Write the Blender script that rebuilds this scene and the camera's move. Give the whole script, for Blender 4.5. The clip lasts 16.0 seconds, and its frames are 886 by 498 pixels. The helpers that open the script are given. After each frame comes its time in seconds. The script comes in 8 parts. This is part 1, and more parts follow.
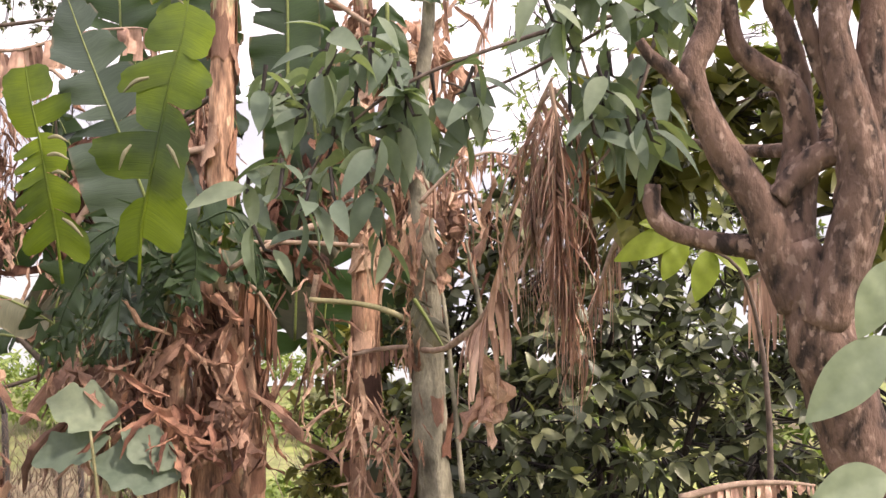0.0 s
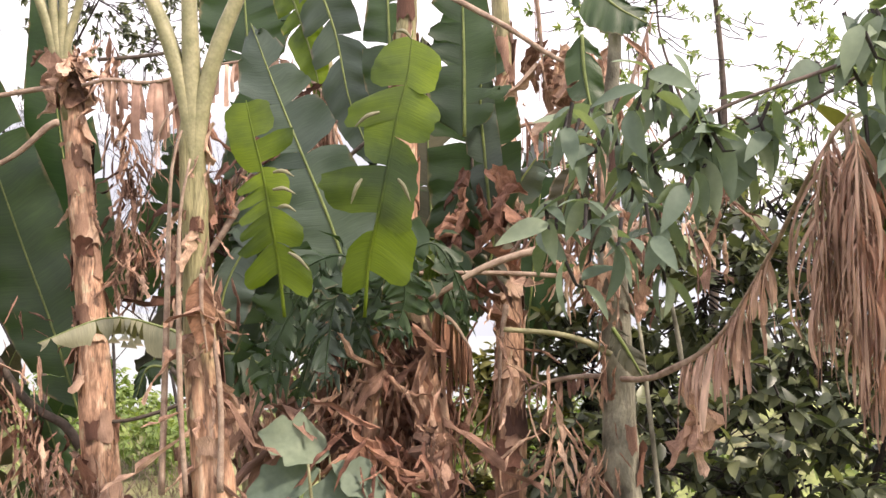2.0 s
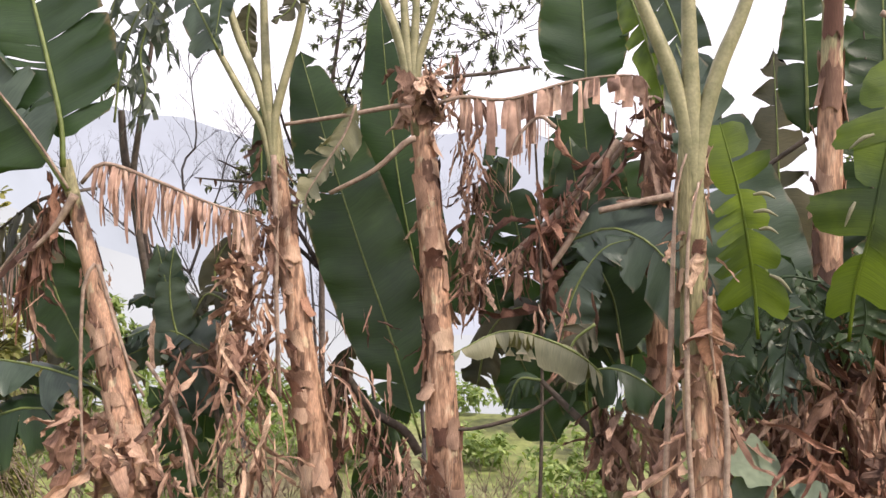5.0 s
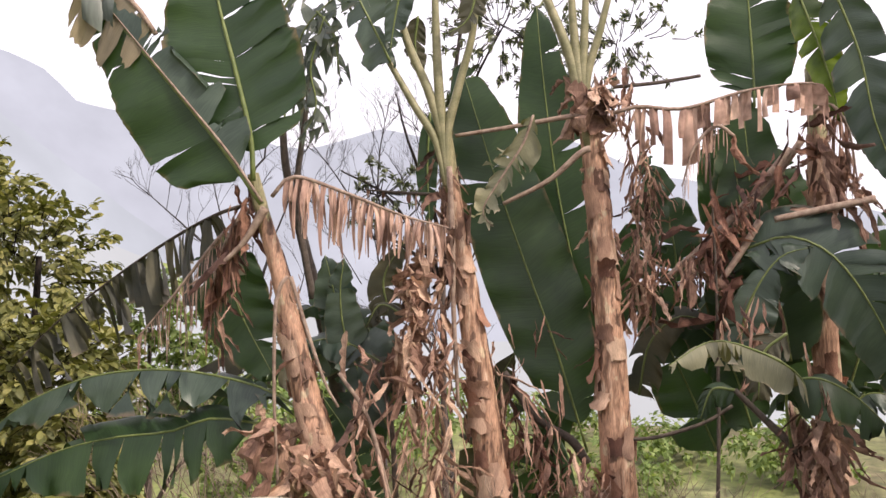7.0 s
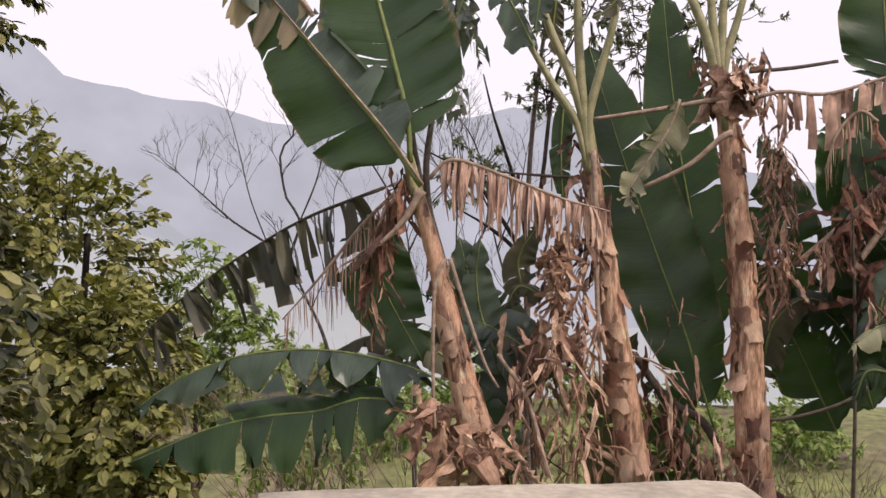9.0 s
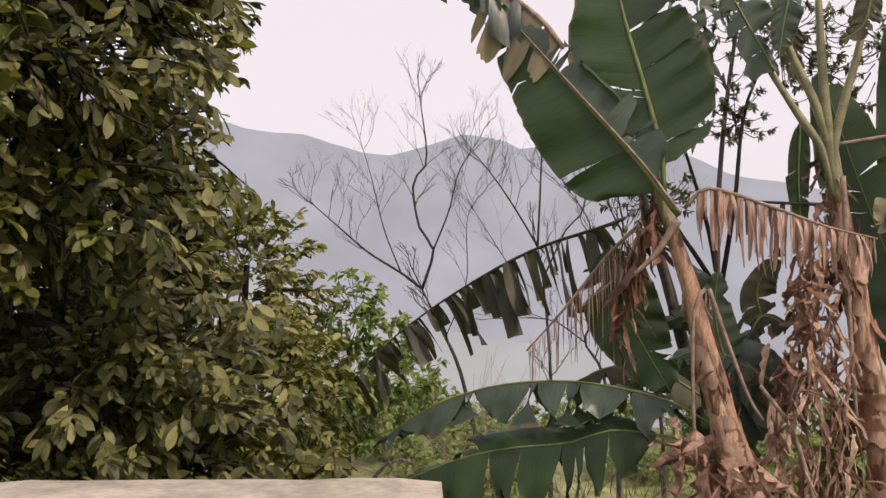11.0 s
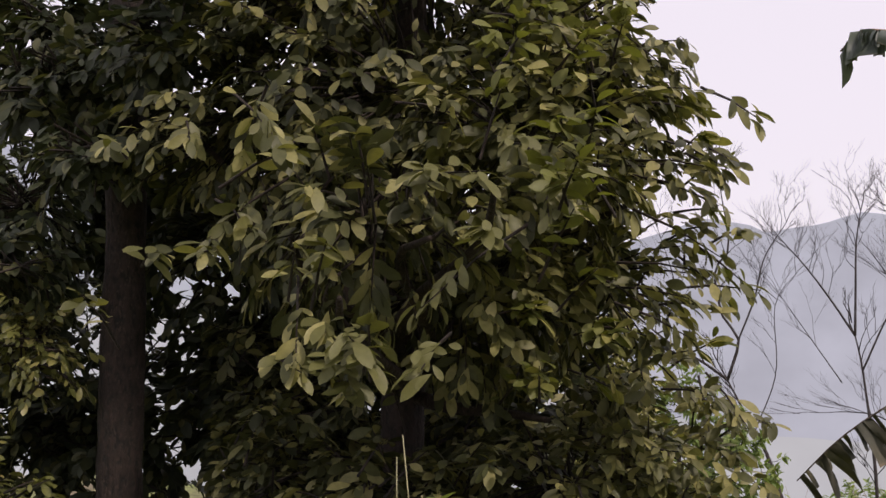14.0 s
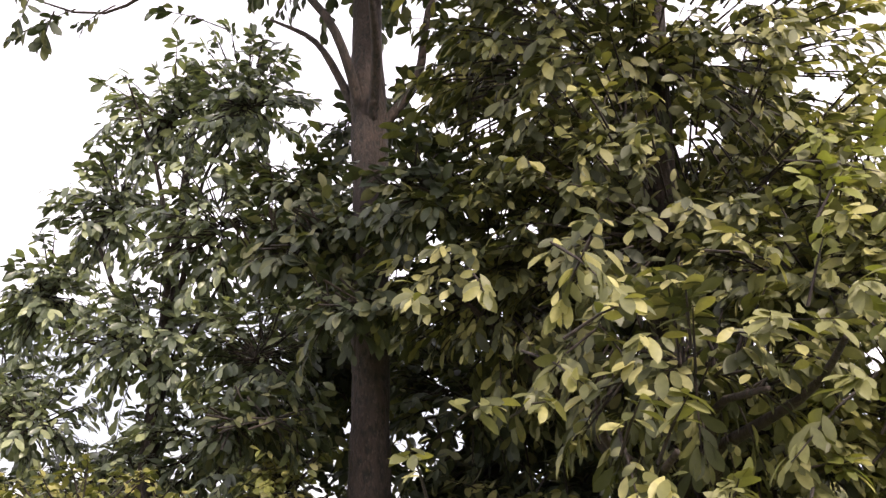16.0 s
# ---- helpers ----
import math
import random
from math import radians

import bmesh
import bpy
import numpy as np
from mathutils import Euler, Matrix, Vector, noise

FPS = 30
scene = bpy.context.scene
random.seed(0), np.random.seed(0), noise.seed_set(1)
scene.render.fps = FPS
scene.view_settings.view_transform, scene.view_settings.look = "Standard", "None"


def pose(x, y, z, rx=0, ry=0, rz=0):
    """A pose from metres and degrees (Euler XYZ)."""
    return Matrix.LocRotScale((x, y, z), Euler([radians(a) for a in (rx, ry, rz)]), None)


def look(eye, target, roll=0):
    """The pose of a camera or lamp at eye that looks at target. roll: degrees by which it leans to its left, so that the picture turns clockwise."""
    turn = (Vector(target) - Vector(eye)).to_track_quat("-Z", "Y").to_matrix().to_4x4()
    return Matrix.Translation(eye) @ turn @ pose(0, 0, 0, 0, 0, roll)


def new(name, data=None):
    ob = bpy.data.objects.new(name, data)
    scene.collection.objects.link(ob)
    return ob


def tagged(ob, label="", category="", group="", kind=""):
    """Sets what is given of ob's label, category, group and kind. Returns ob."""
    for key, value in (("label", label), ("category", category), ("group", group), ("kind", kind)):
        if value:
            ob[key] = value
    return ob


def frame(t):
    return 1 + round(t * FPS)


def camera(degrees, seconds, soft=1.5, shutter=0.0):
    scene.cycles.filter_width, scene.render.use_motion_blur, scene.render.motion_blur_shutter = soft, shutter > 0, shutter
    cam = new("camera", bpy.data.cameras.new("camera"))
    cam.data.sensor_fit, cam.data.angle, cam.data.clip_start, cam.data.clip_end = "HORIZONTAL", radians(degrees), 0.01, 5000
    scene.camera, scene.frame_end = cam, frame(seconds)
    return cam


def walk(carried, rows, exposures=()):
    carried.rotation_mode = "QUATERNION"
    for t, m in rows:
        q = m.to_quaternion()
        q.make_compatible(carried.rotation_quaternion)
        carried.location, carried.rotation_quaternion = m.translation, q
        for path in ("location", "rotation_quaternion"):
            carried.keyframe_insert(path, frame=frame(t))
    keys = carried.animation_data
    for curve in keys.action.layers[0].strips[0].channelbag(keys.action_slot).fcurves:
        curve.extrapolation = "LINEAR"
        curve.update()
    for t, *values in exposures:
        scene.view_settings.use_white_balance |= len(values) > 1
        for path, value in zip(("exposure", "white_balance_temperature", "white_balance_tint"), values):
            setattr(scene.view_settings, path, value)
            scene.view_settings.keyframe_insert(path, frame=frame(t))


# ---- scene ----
cam = camera(47.4, 16.0)
METRES, EYE, TILT, LEAN, TURN = 8.0, 1.5, 0.0, 0.0, 0.0
ROWS = [
    (0.0, 0.0, 0.0, 0.0, 0.0, 0.0, -0.0),
    (0.5, -0.0279, -0.0006, 0.0011, 0.54, 0.45, 0.45),
    (1.0, -0.0567, -0.0013, 0.0022, 0.6, 0.5, 0.54),
    (1.5, -0.0853, -0.0018, 0.0034, 0.19, 0.76, 1.1),
    (2.0, -0.1131, -0.0032, 0.0057, -0.24, 1.18, 0.53),
    (2.5, -0.1412, -0.0075, 0.0069, 0.71, 1.4, -0.45),
    (3.0, -0.1696, -0.0092, 0.0085, 2.35, 1.11, -0.76),
    (3.5, -0.1958, -0.0114, 0.0105, 4.3, 1.2, -0.45),
    (4.0, -0.2239, -0.0149, 0.0122, 6.1, 1.52, 0.08),
    (6.5, -0.3685, -0.0327, 0.0161, 8.81, 1.32, -0.63),
    (7.0, -0.3993, -0.0404, 0.0168, 9.4, 1.81, -0.01),
    (7.5, -0.4325, -0.0449, 0.0165, 9.81, 1.24, 0.7),
    (8.0, -0.4642, -0.0481, 0.0181, 8.02, 0.84, 1.21),
    (8.5, -0.4959, -0.0591, 0.0194, 8.01, 0.49, 0.12),
    (11.0, -0.6483, -0.0927, 0.023, 13.97, 2.08, 0.19),
    (11.5, -0.6799, -0.1039, 0.0244, 16.97, 2.81, -0.2),
    (12.0, -0.7111, -0.117, 0.0248, 19.98, 4.28, -1.03),
    (12.5, -0.7411, -0.1317, 0.0263, 23.31, 5.48, -1.76),
    (13.0, -0.7701, -0.1467, 0.0276, 25.73, 5.86, -1.63),
    (13.5, -0.8017, -0.1596, 0.0287, 26.29, 6.19, -1.05),
    (14.0, -0.8321, -0.1753, 0.0284, 27.26, 7.07, -0.15),
    (14.5, -0.8631, -0.1899, 0.0281, 27.55, 8.88, 0.43),
    (15.0, -0.8966, -0.2075, 0.0277, 31.08, 10.11, 0.76),
    (15.5, -0.9264, -0.2231, 0.0277, 31.96, 12.1, 0.03),
    (16.0, -0.9549, -0.2415, 0.0277, 33.23, 15.62, -0.52),
]
walk(cam, [(t, pose(0, 0, EYE, TILT, LEAN, TURN) @ pose(METRES * x, METRES * y, METRES * z, 90 + pitch, roll, yaw)) for t, x, y, z, yaw, pitch, roll in ROWS],
     [(0.0, 0.88, 7000, 19), (2.0, 0.88, 6850, 15), (3.5, 0.66, 6550, 14), (7.0, 0.34, 6650, 16), (8.5, 0.04, 6650, 17), (11.0, -0.24, 6900, 17), (13.5, -0.36, 6600, 19), (14.5, 0.1, 6650, 19), (15.2, 0.74, 6650, 19), (16.0, 1.22, 6600, 18)])


# the sun stands behind the camera, high in a hazy sky
SUN_EL, SUN_AZ = 47.0, 120.0      # degrees; azimuth clockwise from +y
world = bpy.data.worlds.new("world")
scene.world = world
world.use_nodes = True
wn, wl = world.node_tree.nodes, world.node_tree.links
wn.clear()
w_out, w_bg = wn.new("ShaderNodeOutputWorld"), wn.new("ShaderNodeBackground")
w_sky, w_mix = wn.new("ShaderNodeTexSky"), wn.new("ShaderNodeMix")
w_sky.sky_type, w_sky.sun_disc = "NISHITA", False
w_sky.sun_elevation, w_sky.sun_rotation = radians(SUN_EL), radians(SUN_AZ)
w_sky.air_density, w_sky.dust_density, w_sky.ozone_density = 1.0, 6.0, 1.0
w_mix.data_type = "RGBA"
w_mix.inputs["Factor"].default_value = 0.75
w_mix.inputs["B"].default_value = (11.6, 11.2, 11.9, 1)      # thick bright haze
wl.new(w_sky.outputs["Color"], w_mix.inputs["A"])
wl.new(w_mix.outputs["Result"], w_bg.inputs["Color"])
w_bg.inputs["Strength"].default_value = 0.11
wl.new(w_bg.outputs["Background"], w_out.inputs["Surface"])
sun_data = bpy.data.lights.new("sun", "SUN")
sun_data.energy, sun_data.angle, sun_data.color = 2.7, radians(4.0), (1.0, 0.9, 0.76)
sun = new("sun", sun_data)
_az, _el = radians(SUN_AZ), radians(SUN_EL)
sun_way = Vector((math.sin(_az) * math.cos(_el), math.cos(_az) * math.cos(_el), math.sin(_el)))
sun.matrix_world = look(sun_way * 60, (0, 0, 0))


# ---- materials ----
def material(name):
    m = bpy.data.materials.new(name)
    m.use_nodes = True
    n, l = m.node_tree.nodes, m.node_tree.links
    b = n["Principled BSDF"]
    return m, n, l, b, n["Material Output"]


def ramp(n, l, source, *stops):
    r = n.new("ShaderNodeValToRGB")
    e = r.color_ramp.elements
    while len(e) < len(stops):
        e.new(0.5)
    for k, (p, c) in zip(e, stops):
        k.position, k.color = p, (*c, 1)
    l.new(source, r.inputs["Fac"])
    return r.outputs["Color"]


def noise_tex(n, l, scale, detail=4, stretch=None, uv=False):
    co = n.new("ShaderNodeTexCoord")
    mp = n.new("ShaderNodeMapping")
    l.new(co.outputs["UV" if uv else "Object"], mp.inputs["Vector"])
    if stretch:
        mp.inputs["Scale"].default_value = stretch
    t = n.new("ShaderNodeTexNoise")
    t.inputs["Scale"].default_value, t.inputs["Detail"].default_value = scale, detail
    l.new(mp.outputs["Vector"], t.inputs["Vector"])
    return t.outputs["Fac"]


def blend(n, l, kind, fac, a, b):
    x = n.new("ShaderNodeMix")
    x.data_type, x.blend_type = "RGBA", kind
    for key, v in (("Factor", fac), ("A", a), ("B", b)):
        if isinstance(v, (int, float)):
            x.inputs[key].default_value = v
        elif isinstance(v, tuple):
            x.inputs[key].default_value = (*v, 1)
        else:
            l.new(v, x.inputs[key])
    return x.outputs["Result"]


def island(n):
    return n.new("ShaderNodeNewGeometry").outputs["Random Per Island"]


def relief(n, l, b, height, strength, distance):
    u = n.new("ShaderNodeBump")
    u.inputs["Strength"].default_value, u.inputs["Distance"].default_value = strength, distance
    l.new(height, u.inputs["Height"])
    l.new(u.outputs["Normal"], b.inputs["Normal"])


def see_through(n, l, b, out, colour, share):
    """Thin leaves let part of the light through."""
    t, x = n.new("ShaderNodeBsdfTranslucent"), n.new("ShaderNodeMixShader")
    x.inputs["Fac"].default_value = share
    l.new(colour, t.inputs["Color"])
    l.new(b.outputs["BSDF"], x.inputs[1])
    l.new(t.outputs["BSDF"], x.inputs[2])
    l.new(x.outputs["Shader"], out.inputs["Surface"])


def banana_leaf_mat(name, deep, fresh, edge, share=0.3, rough=0.42, lo=0.3, hi=0.7):
    m, n, l, b, out = material(name)
    big = noise_tex(n, l, 3.0, 5)
    c = ramp(n, l, big, (lo, deep), (hi, fresh))
    isl = ramp(n, l, island(n), (0.0, (0.72, 0.74, 0.72)), (1.0, (1.2, 1.15, 1.0)))
    c = blend(n, l, "MULTIPLY", 1.0, c, isl)
    uvn = n.new("ShaderNodeUVMap")
    sep = n.new("ShaderNodeSeparateXYZ")
    l.new(uvn.outputs["UV"], sep.inputs["Vector"])
    # dry, browned outer rim, broken up
    rim = noise_tex(n, l, 9.0, 6)
    add = n.new("ShaderNodeMath")
    add.operation = "MULTIPLY_ADD"
    l.new(rim, add.inputs[0])
    add.inputs[1].default_value = 0.5
    l.new(sep.outputs["Y"], add.inputs[2])
    rimf = ramp(n, l, add.outputs[0], (1.12, (0, 0, 0)), (1.26, (1, 1, 1)))
    sc = n.new("ShaderNodeMath")
    sc.operation = "MULTIPLY"
    l.new(add.outputs[0], sc.inputs[0])
    sc.inputs[1].default_value = 0.75
    rimf = ramp(n, l, sc.outputs[0], (0.9, (0, 0, 0)), (0.98, (1, 1, 1)))
    c = blend(n, l, "MIX", rimf, c, edge)
    vein = noise_tex(n, l, 1.0, 2, (240, 1.5, 1), uv=True)
    c = blend(n, l, "MULTIPLY", 0.45, c, ramp(n, l, vein, (0.35, (0.62, 0.66, 0.6)), (0.65, (1.2, 1.18, 1.1))))
    l.new(c, b.inputs["Base Color"])
    b.inputs["Roughness"].default_value = rough
    relief(n, l, b, vein, 0.35, 0.004)
    see_through(n, l, b, out, blend(n, l, "MULTIPLY", 1.0, c, (1.5, 1.7, 0.5)), share)
    return m


def dry_mat(name, dark, mid, pale, share=0.12, by_object=False):
    m, n, l, b, out = material(name)
    isl = ramp(n, l, n.new("ShaderNodeObjectInfo").outputs["Random"] if by_object else island(n), (0.0, dark), (0.45, mid), (1.0, pale))
    fine = noise_tex(n, l, 1.0, 3, (90, 3, 1), uv=True)
    c = blend(n, l, "MULTIPLY", 0.8, isl, ramp(n, l, fine, (0.3, (0.5, 0.45, 0.42)), (0.7, (1.25, 1.2, 1.15))))
    spots = noise_tex(n, l, 5, 7)
    c = blend(n, l, "MULTIPLY", 0.75, c, ramp(n, l, spots, (0.35, (0.42, 0.33, 0.31)), (0.6, (1.16, 1.07, 1.03))))
    l.new(c, b.inputs["Base Color"])
    b.inputs["Roughness"].default_value = 0.85
    relief(n, l, b, fine, 0.5, 0.006)
    see_through(n, l, b, out, c, share)
    return m


def stem_mat(name, top_green):
    """Brown layered sheaths with peeling patches and long stains; greener and waxy towards the crown."""
    m, n, l, b, out = material(name)
    long = noise_tex(n, l, 1.0, 8, (30, 30, 5.0))
    c = ramp(n, l, long, (0.3, (0.07, 0.038, 0.026)), (0.43, (0.25, 0.145, 0.095)), (0.55, (0.48, 0.295, 0.2)), (0.7, (0.64, 0.49, 0.37)))
    patch = noise_tex(n, l, 4.5, 7, (1, 1, 0.55))
    c = blend(n, l, "MIX", ramp(n, l, patch, (0.5, (0, 0, 0)), (0.56, (0.7, 0.7, 0.7))), c, (0.56, 0.345, 0.24))
    peel = noise_tex(n, l, 9.0, 8, (1, 1, 0.35))
    c = blend(n, l, "MIX", ramp(n, l, peel, (0.6, (0, 0, 0)), (0.63, (0.85, 0.85, 0.85))), c, (0.09, 0.05, 0.035))
    pale = noise_tex(n, l, 12.0, 6, (1, 1, 0.5))
    c = blend(n, l, "MIX", ramp(n, l, pale, (0.62, (0, 0, 0)), (0.66, (0.7, 0.7, 0.7))), c, (0.6, 0.52, 0.36))
    uvn, sep = n.new("ShaderNodeUVMap"), n.new("ShaderNodeSeparateXYZ")
    l.new(uvn.outputs["UV"], sep.inputs["Vector"])
    wob = n.new("ShaderNodeMath")
    wob.operation = "MULTIPLY_ADD"
    l.new(long, wob.inputs[0])
    wob.inputs[1].default_value = 0.25
    l.new(sep.outputs["X"], wob.inputs[2])
    g = ramp(n, l, long, (0.3, (0.15, 0.15, 0.07)), (0.7, (0.36, 0.33, 0.19)))
    c = blend(n, l, "MIX", ramp(n, l, wob.outputs[0], (top_green, (0, 0, 0)), (top_green + 0.13, (1, 1, 1))), c, g)
    grain = noise_tex(n, l, 1.0, 6, (150, 150, 22))
    c = blend(n, l, "MULTIPLY", 0.75, c, ramp(n, l, grain, (0.32, (0.5, 0.46, 0.43)), (0.66, (1.26, 1.2, 1.14))))
    l.new(c, b.inputs["Base Color"])
    b.inputs["Roughness"].default_value = 0.62
    relief(n, l, b, blend(n, l, "ADD", 0.8, long, peel), 0.9, 0.014)
    return m


def plain_mat(name, a, c, scale=8.0, rough=0.8, bump=0.4, dist=0.01, stretch=None):
    m, n, l, b, out = material(name)
    f = noise_tex(n, l, scale, 6, stretch)
    g = noise_tex(n, l, scale * 7, 4, stretch)
    col = ramp(n, l, f, (0.3, a), (0.7, c))
    col = blend(n, l, "MULTIPLY", 0.5, col, ramp(n, l, g, (0.3, (0.6, 0.6, 0.6)), (0.7, (1.25, 1.25, 1.25))))
    l.new(col, b.inputs["Base Color"])
    b.inputs["Roughness"].default_value = rough
    relief(n, l, b, g, bump, dist)
    return m


def bark_mat(name, crack, body, pale_patch):
    """Rough bark: dark cracks, reddish plates and paler patches."""
    m, n, l, b, out = material(name)
    plates = noise_tex(n, l, 26, 7, (1, 1, 0.45))
    c = ramp(n, l, plates, (0.36, crack), (0.5, body), (0.72, tuple(1.3 * k for k in body)))
    c = blend(n, l, "MIX", ramp(n, l, noise_tex(n, l, 48, 5, (1, 1, 0.6)), (0.56, (0, 0, 0)), (0.64, (0.8, 0.8, 0.8))), c, pale_patch)
    c = blend(n, l, "MULTIPLY", 0.7, c, ramp(n, l, noise_tex(n, l, 6, 4), (0.35, (0.5, 0.46, 0.46)), (0.65, (1.25, 1.2, 1.15))))
    l.new(c, b.inputs["Base Color"])
    b.inputs["Roughness"].default_value = 0.92
    relief(n, l, b, plates, 1.0, 0.03)
    return m


def tree_leaf_mat(name, dark, mid, bright, rough=0.38, share=0.22, by_object=False):
    m, n, l, b, out = material(name)
    rnd = n.new("ShaderNodeObjectInfo").outputs["Random"] if by_object else island(n)
    c = ramp(n, l, rnd, (0.0, dark), (0.6, mid), (0.92, bright), (1.0, bright))
    g = noise_tex(n, l, 30, 3)
    c = blend(n, l, "MULTIPLY", 0.5, c, ramp(n, l, g, (0.3, (0.65, 0.68, 0.6)), (0.7, (1.2, 1.18, 1.1))))
    l.new(c, b.inputs["Base Color"])
    b.inputs["Roughness"].default_value = rough
    b.inputs["Specular IOR Level"].default_value = 0.35
    relief(n, l, b, g, 0.2, 0.004)
    see_through(n, l, b, out, blend(n, l, "MULTIPLY", 1.0, c, (1.4, 1.5, 0.6)), share)
    return m


M_GREEN = banana_leaf_mat("banana_green", (0.02, 0.046, 0.022), (0.038, 0.075, 0.03), (0.16, 0.12, 0.07), 0.22)
M_FRESH = banana_leaf_mat("banana_fresh", (0.028, 0.058, 0.012), (0.115, 0.175, 0.004), (0.2, 0.17, 0.06), 0.3, 0.6, 0.36, 0.6)
M_BLUE = banana_leaf_mat("banana_waxy", (0.032, 0.055, 0.045), (0.075, 0.11, 0.095), (0.15, 0.12, 0.09), 0.15, 0.36)
M_FADE = banana_leaf_mat("banana_fading", (0.035, 0.04, 0.028), (0.1, 0.09, 0.06), (0.2, 0.15, 0.1), 0.12, 0.6)
M_SHRIVEL = banana_leaf_mat("banana_shrivelled", (0.12, 0.125, 0.085), (0.3, 0.29, 0.21), (0.36, 0.3, 0.22), 0.12, 0.65)
M_SHRED = banana_leaf_mat("banana_shredded", (0.07, 0.09, 0.09), (0.16, 0.19, 0.19), (0.22, 0.2, 0.17), 0.15, 0.45)
M_GREYDRY = banana_leaf_mat("banana_grey_dry", (0.14, 0.12, 0.09), (0.3, 0.25, 0.19), (0.36, 0.28, 0.2), 0.15, 0.7)
M_DRY = dry_mat("dry_leaf", (0.14, 0.08, 0.066), (0.38, 0.24, 0.185), (0.6, 0.44, 0.35))
M_DRYPINK = dry_mat("dry_leaf_faded", (0.33, 0.225, 0.19), (0.57, 0.415, 0.345), (0.72, 0.57, 0.48))
M_RUST = dry_mat("dry_sheath_brown", (0.08, 0.045, 0.032), (0.24, 0.13, 0.085), (0.46, 0.29, 0.19))
M_SCRAP = dry_mat("dry_scrap", (0.1, 0.062, 0.05), (0.36, 0.235, 0.18), (0.66, 0.51, 0.41), by_object=True)
M_SCRAPPALE = dry_mat("dry_scrap_pale", (0.24, 0.15, 0.115), (0.48, 0.33, 0.25), (0.7, 0.56, 0.43), by_object=True)
M_SCRAPRED = dry_mat("dry_scrap_red", (0.065, 0.036, 0.03), (0.22, 0.115, 0.085), (0.46, 0.28, 0.2), by_object=True)
M_STEM = stem_mat("banana_stem", 0.98)
M_STEMG = stem_mat("banana_stem_green", 0.5)
M_RIB = plain_mat("leaf_rib", (0.1, 0.14, 0.035), (0.19, 0.23, 0.07), 20, 0.45, 0.1)
M_STALK = plain_mat("leaf_stalk", (0.17, 0.17, 0.08), (0.34, 0.31, 0.18), 12, 0.5, 0.2)
M_DRYRIB = plain_mat("dry_rib", (0.2, 0.13, 0.1), (0.42, 0.32, 0.25), 25, 0.8, 0.3)
M_DARKRIB = plain_mat("old_rib", (0.05, 0.04, 0.03), (0.13, 0.1, 0.08), 25, 0.8, 0.3)
M_BARK = bark_mat("bark", (0.02, 0.013, 0.011), (0.13, 0.085, 0.068), (0.27, 0.2, 0.17))
# near-black bark: the shade under the crowns is put into its colour
M_SHADEBARK = bark_mat("shaded_bark", (0.005, 0.004, 0.003), (0.02, 0.013, 0.01), (0.04, 0.028, 0.022))
M_BARE = plain_mat("bare_twig", (0.022, 0.019, 0.02), (0.06, 0.05, 0.05), 20, 0.9, 0.2)
M_MOSSY = plain_mat("mottled_stem", (0.06, 0.055, 0.04), (0.36, 0.34, 0.26), 11, 0.8, 0.6, 0.012, (1, 1, 0.5))
M_TWIG = plain_mat("twig", (0.06, 0.045, 0.04), (0.16, 0.12, 0.1), 30, 0.85, 0.2)
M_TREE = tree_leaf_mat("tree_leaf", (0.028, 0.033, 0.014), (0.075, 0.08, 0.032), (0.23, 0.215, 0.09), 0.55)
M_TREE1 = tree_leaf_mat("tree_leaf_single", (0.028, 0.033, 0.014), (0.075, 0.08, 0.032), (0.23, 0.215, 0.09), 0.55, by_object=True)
# brighter copy of the tree leaf, with the sunlight put into its colour
M_SUNLIT = tree_leaf_mat("sunlit_tree_leaf", (0.055, 0.06, 0.023), (0.135, 0.135, 0.052), (0.29, 0.27, 0.11), 0.5)
M_SHRUB = tree_leaf_mat("shrub_leaf", (0.045, 0.056, 0.04), (0.105, 0.125, 0.08), (0.24, 0.26, 0.15), 0.36)
M_SHRUB1 = tree_leaf_mat("shrub_leaf_single", (0.045, 0.056, 0.04), (0.105, 0.125, 0.08), (0.24, 0.26, 0.15), 0.36, by_object=True)
# shade among the left-hand trees is put into this darker leaf colour
M_SHADELEAF = tree_leaf_mat("shaded_tree_leaf", (0.02, 0.028, 0.015), (0.045, 0.055, 0.028), (0.1, 0.1, 0.045), 0.55)
M_SHADELEAF1 = tree_leaf_mat("shaded_tree_leaf_single", (0.02, 0.028, 0.015), (0.045, 0.055, 0.028), (0.1, 0.1, 0.045), 0.55, by_object=True)
# lighter leaf colour that has full sun put into it
M_SUNLEAF = tree_leaf_mat("sunny_tree_leaf", (0.06, 0.068, 0.022), (0.13, 0.135, 0.04), (0.24, 0.22, 0.08))
M_YELLOWLEAF = tree_leaf_mat("yellow_tree_leaf", (0.095, 0.105, 0.03), (0.18, 0.185, 0.058), (0.32, 0.3, 0.11), 0.55)
# young growth; on the right flank the colour also paints sunlit leaves
M_SHOOT_SUNLIT = tree_leaf_mat("shoot_sunlit_leaf", (0.085, 0.098, 0.026), (0.155, 0.165, 0.046), (0.3, 0.28, 0.1), 0.5, 0.3)
M_WEED = tree_leaf_mat("weed_leaf", (0.07, 0.11, 0.03), (0.12, 0.17, 0.045), (0.22, 0.27, 0.08), 0.5)
M_VINE = tree_leaf_mat("vine_leaf", (0.1, 0.14, 0.11), (0.15, 0.2, 0.16), (0.21, 0.26, 0.19), 0.6, 0.3, True)
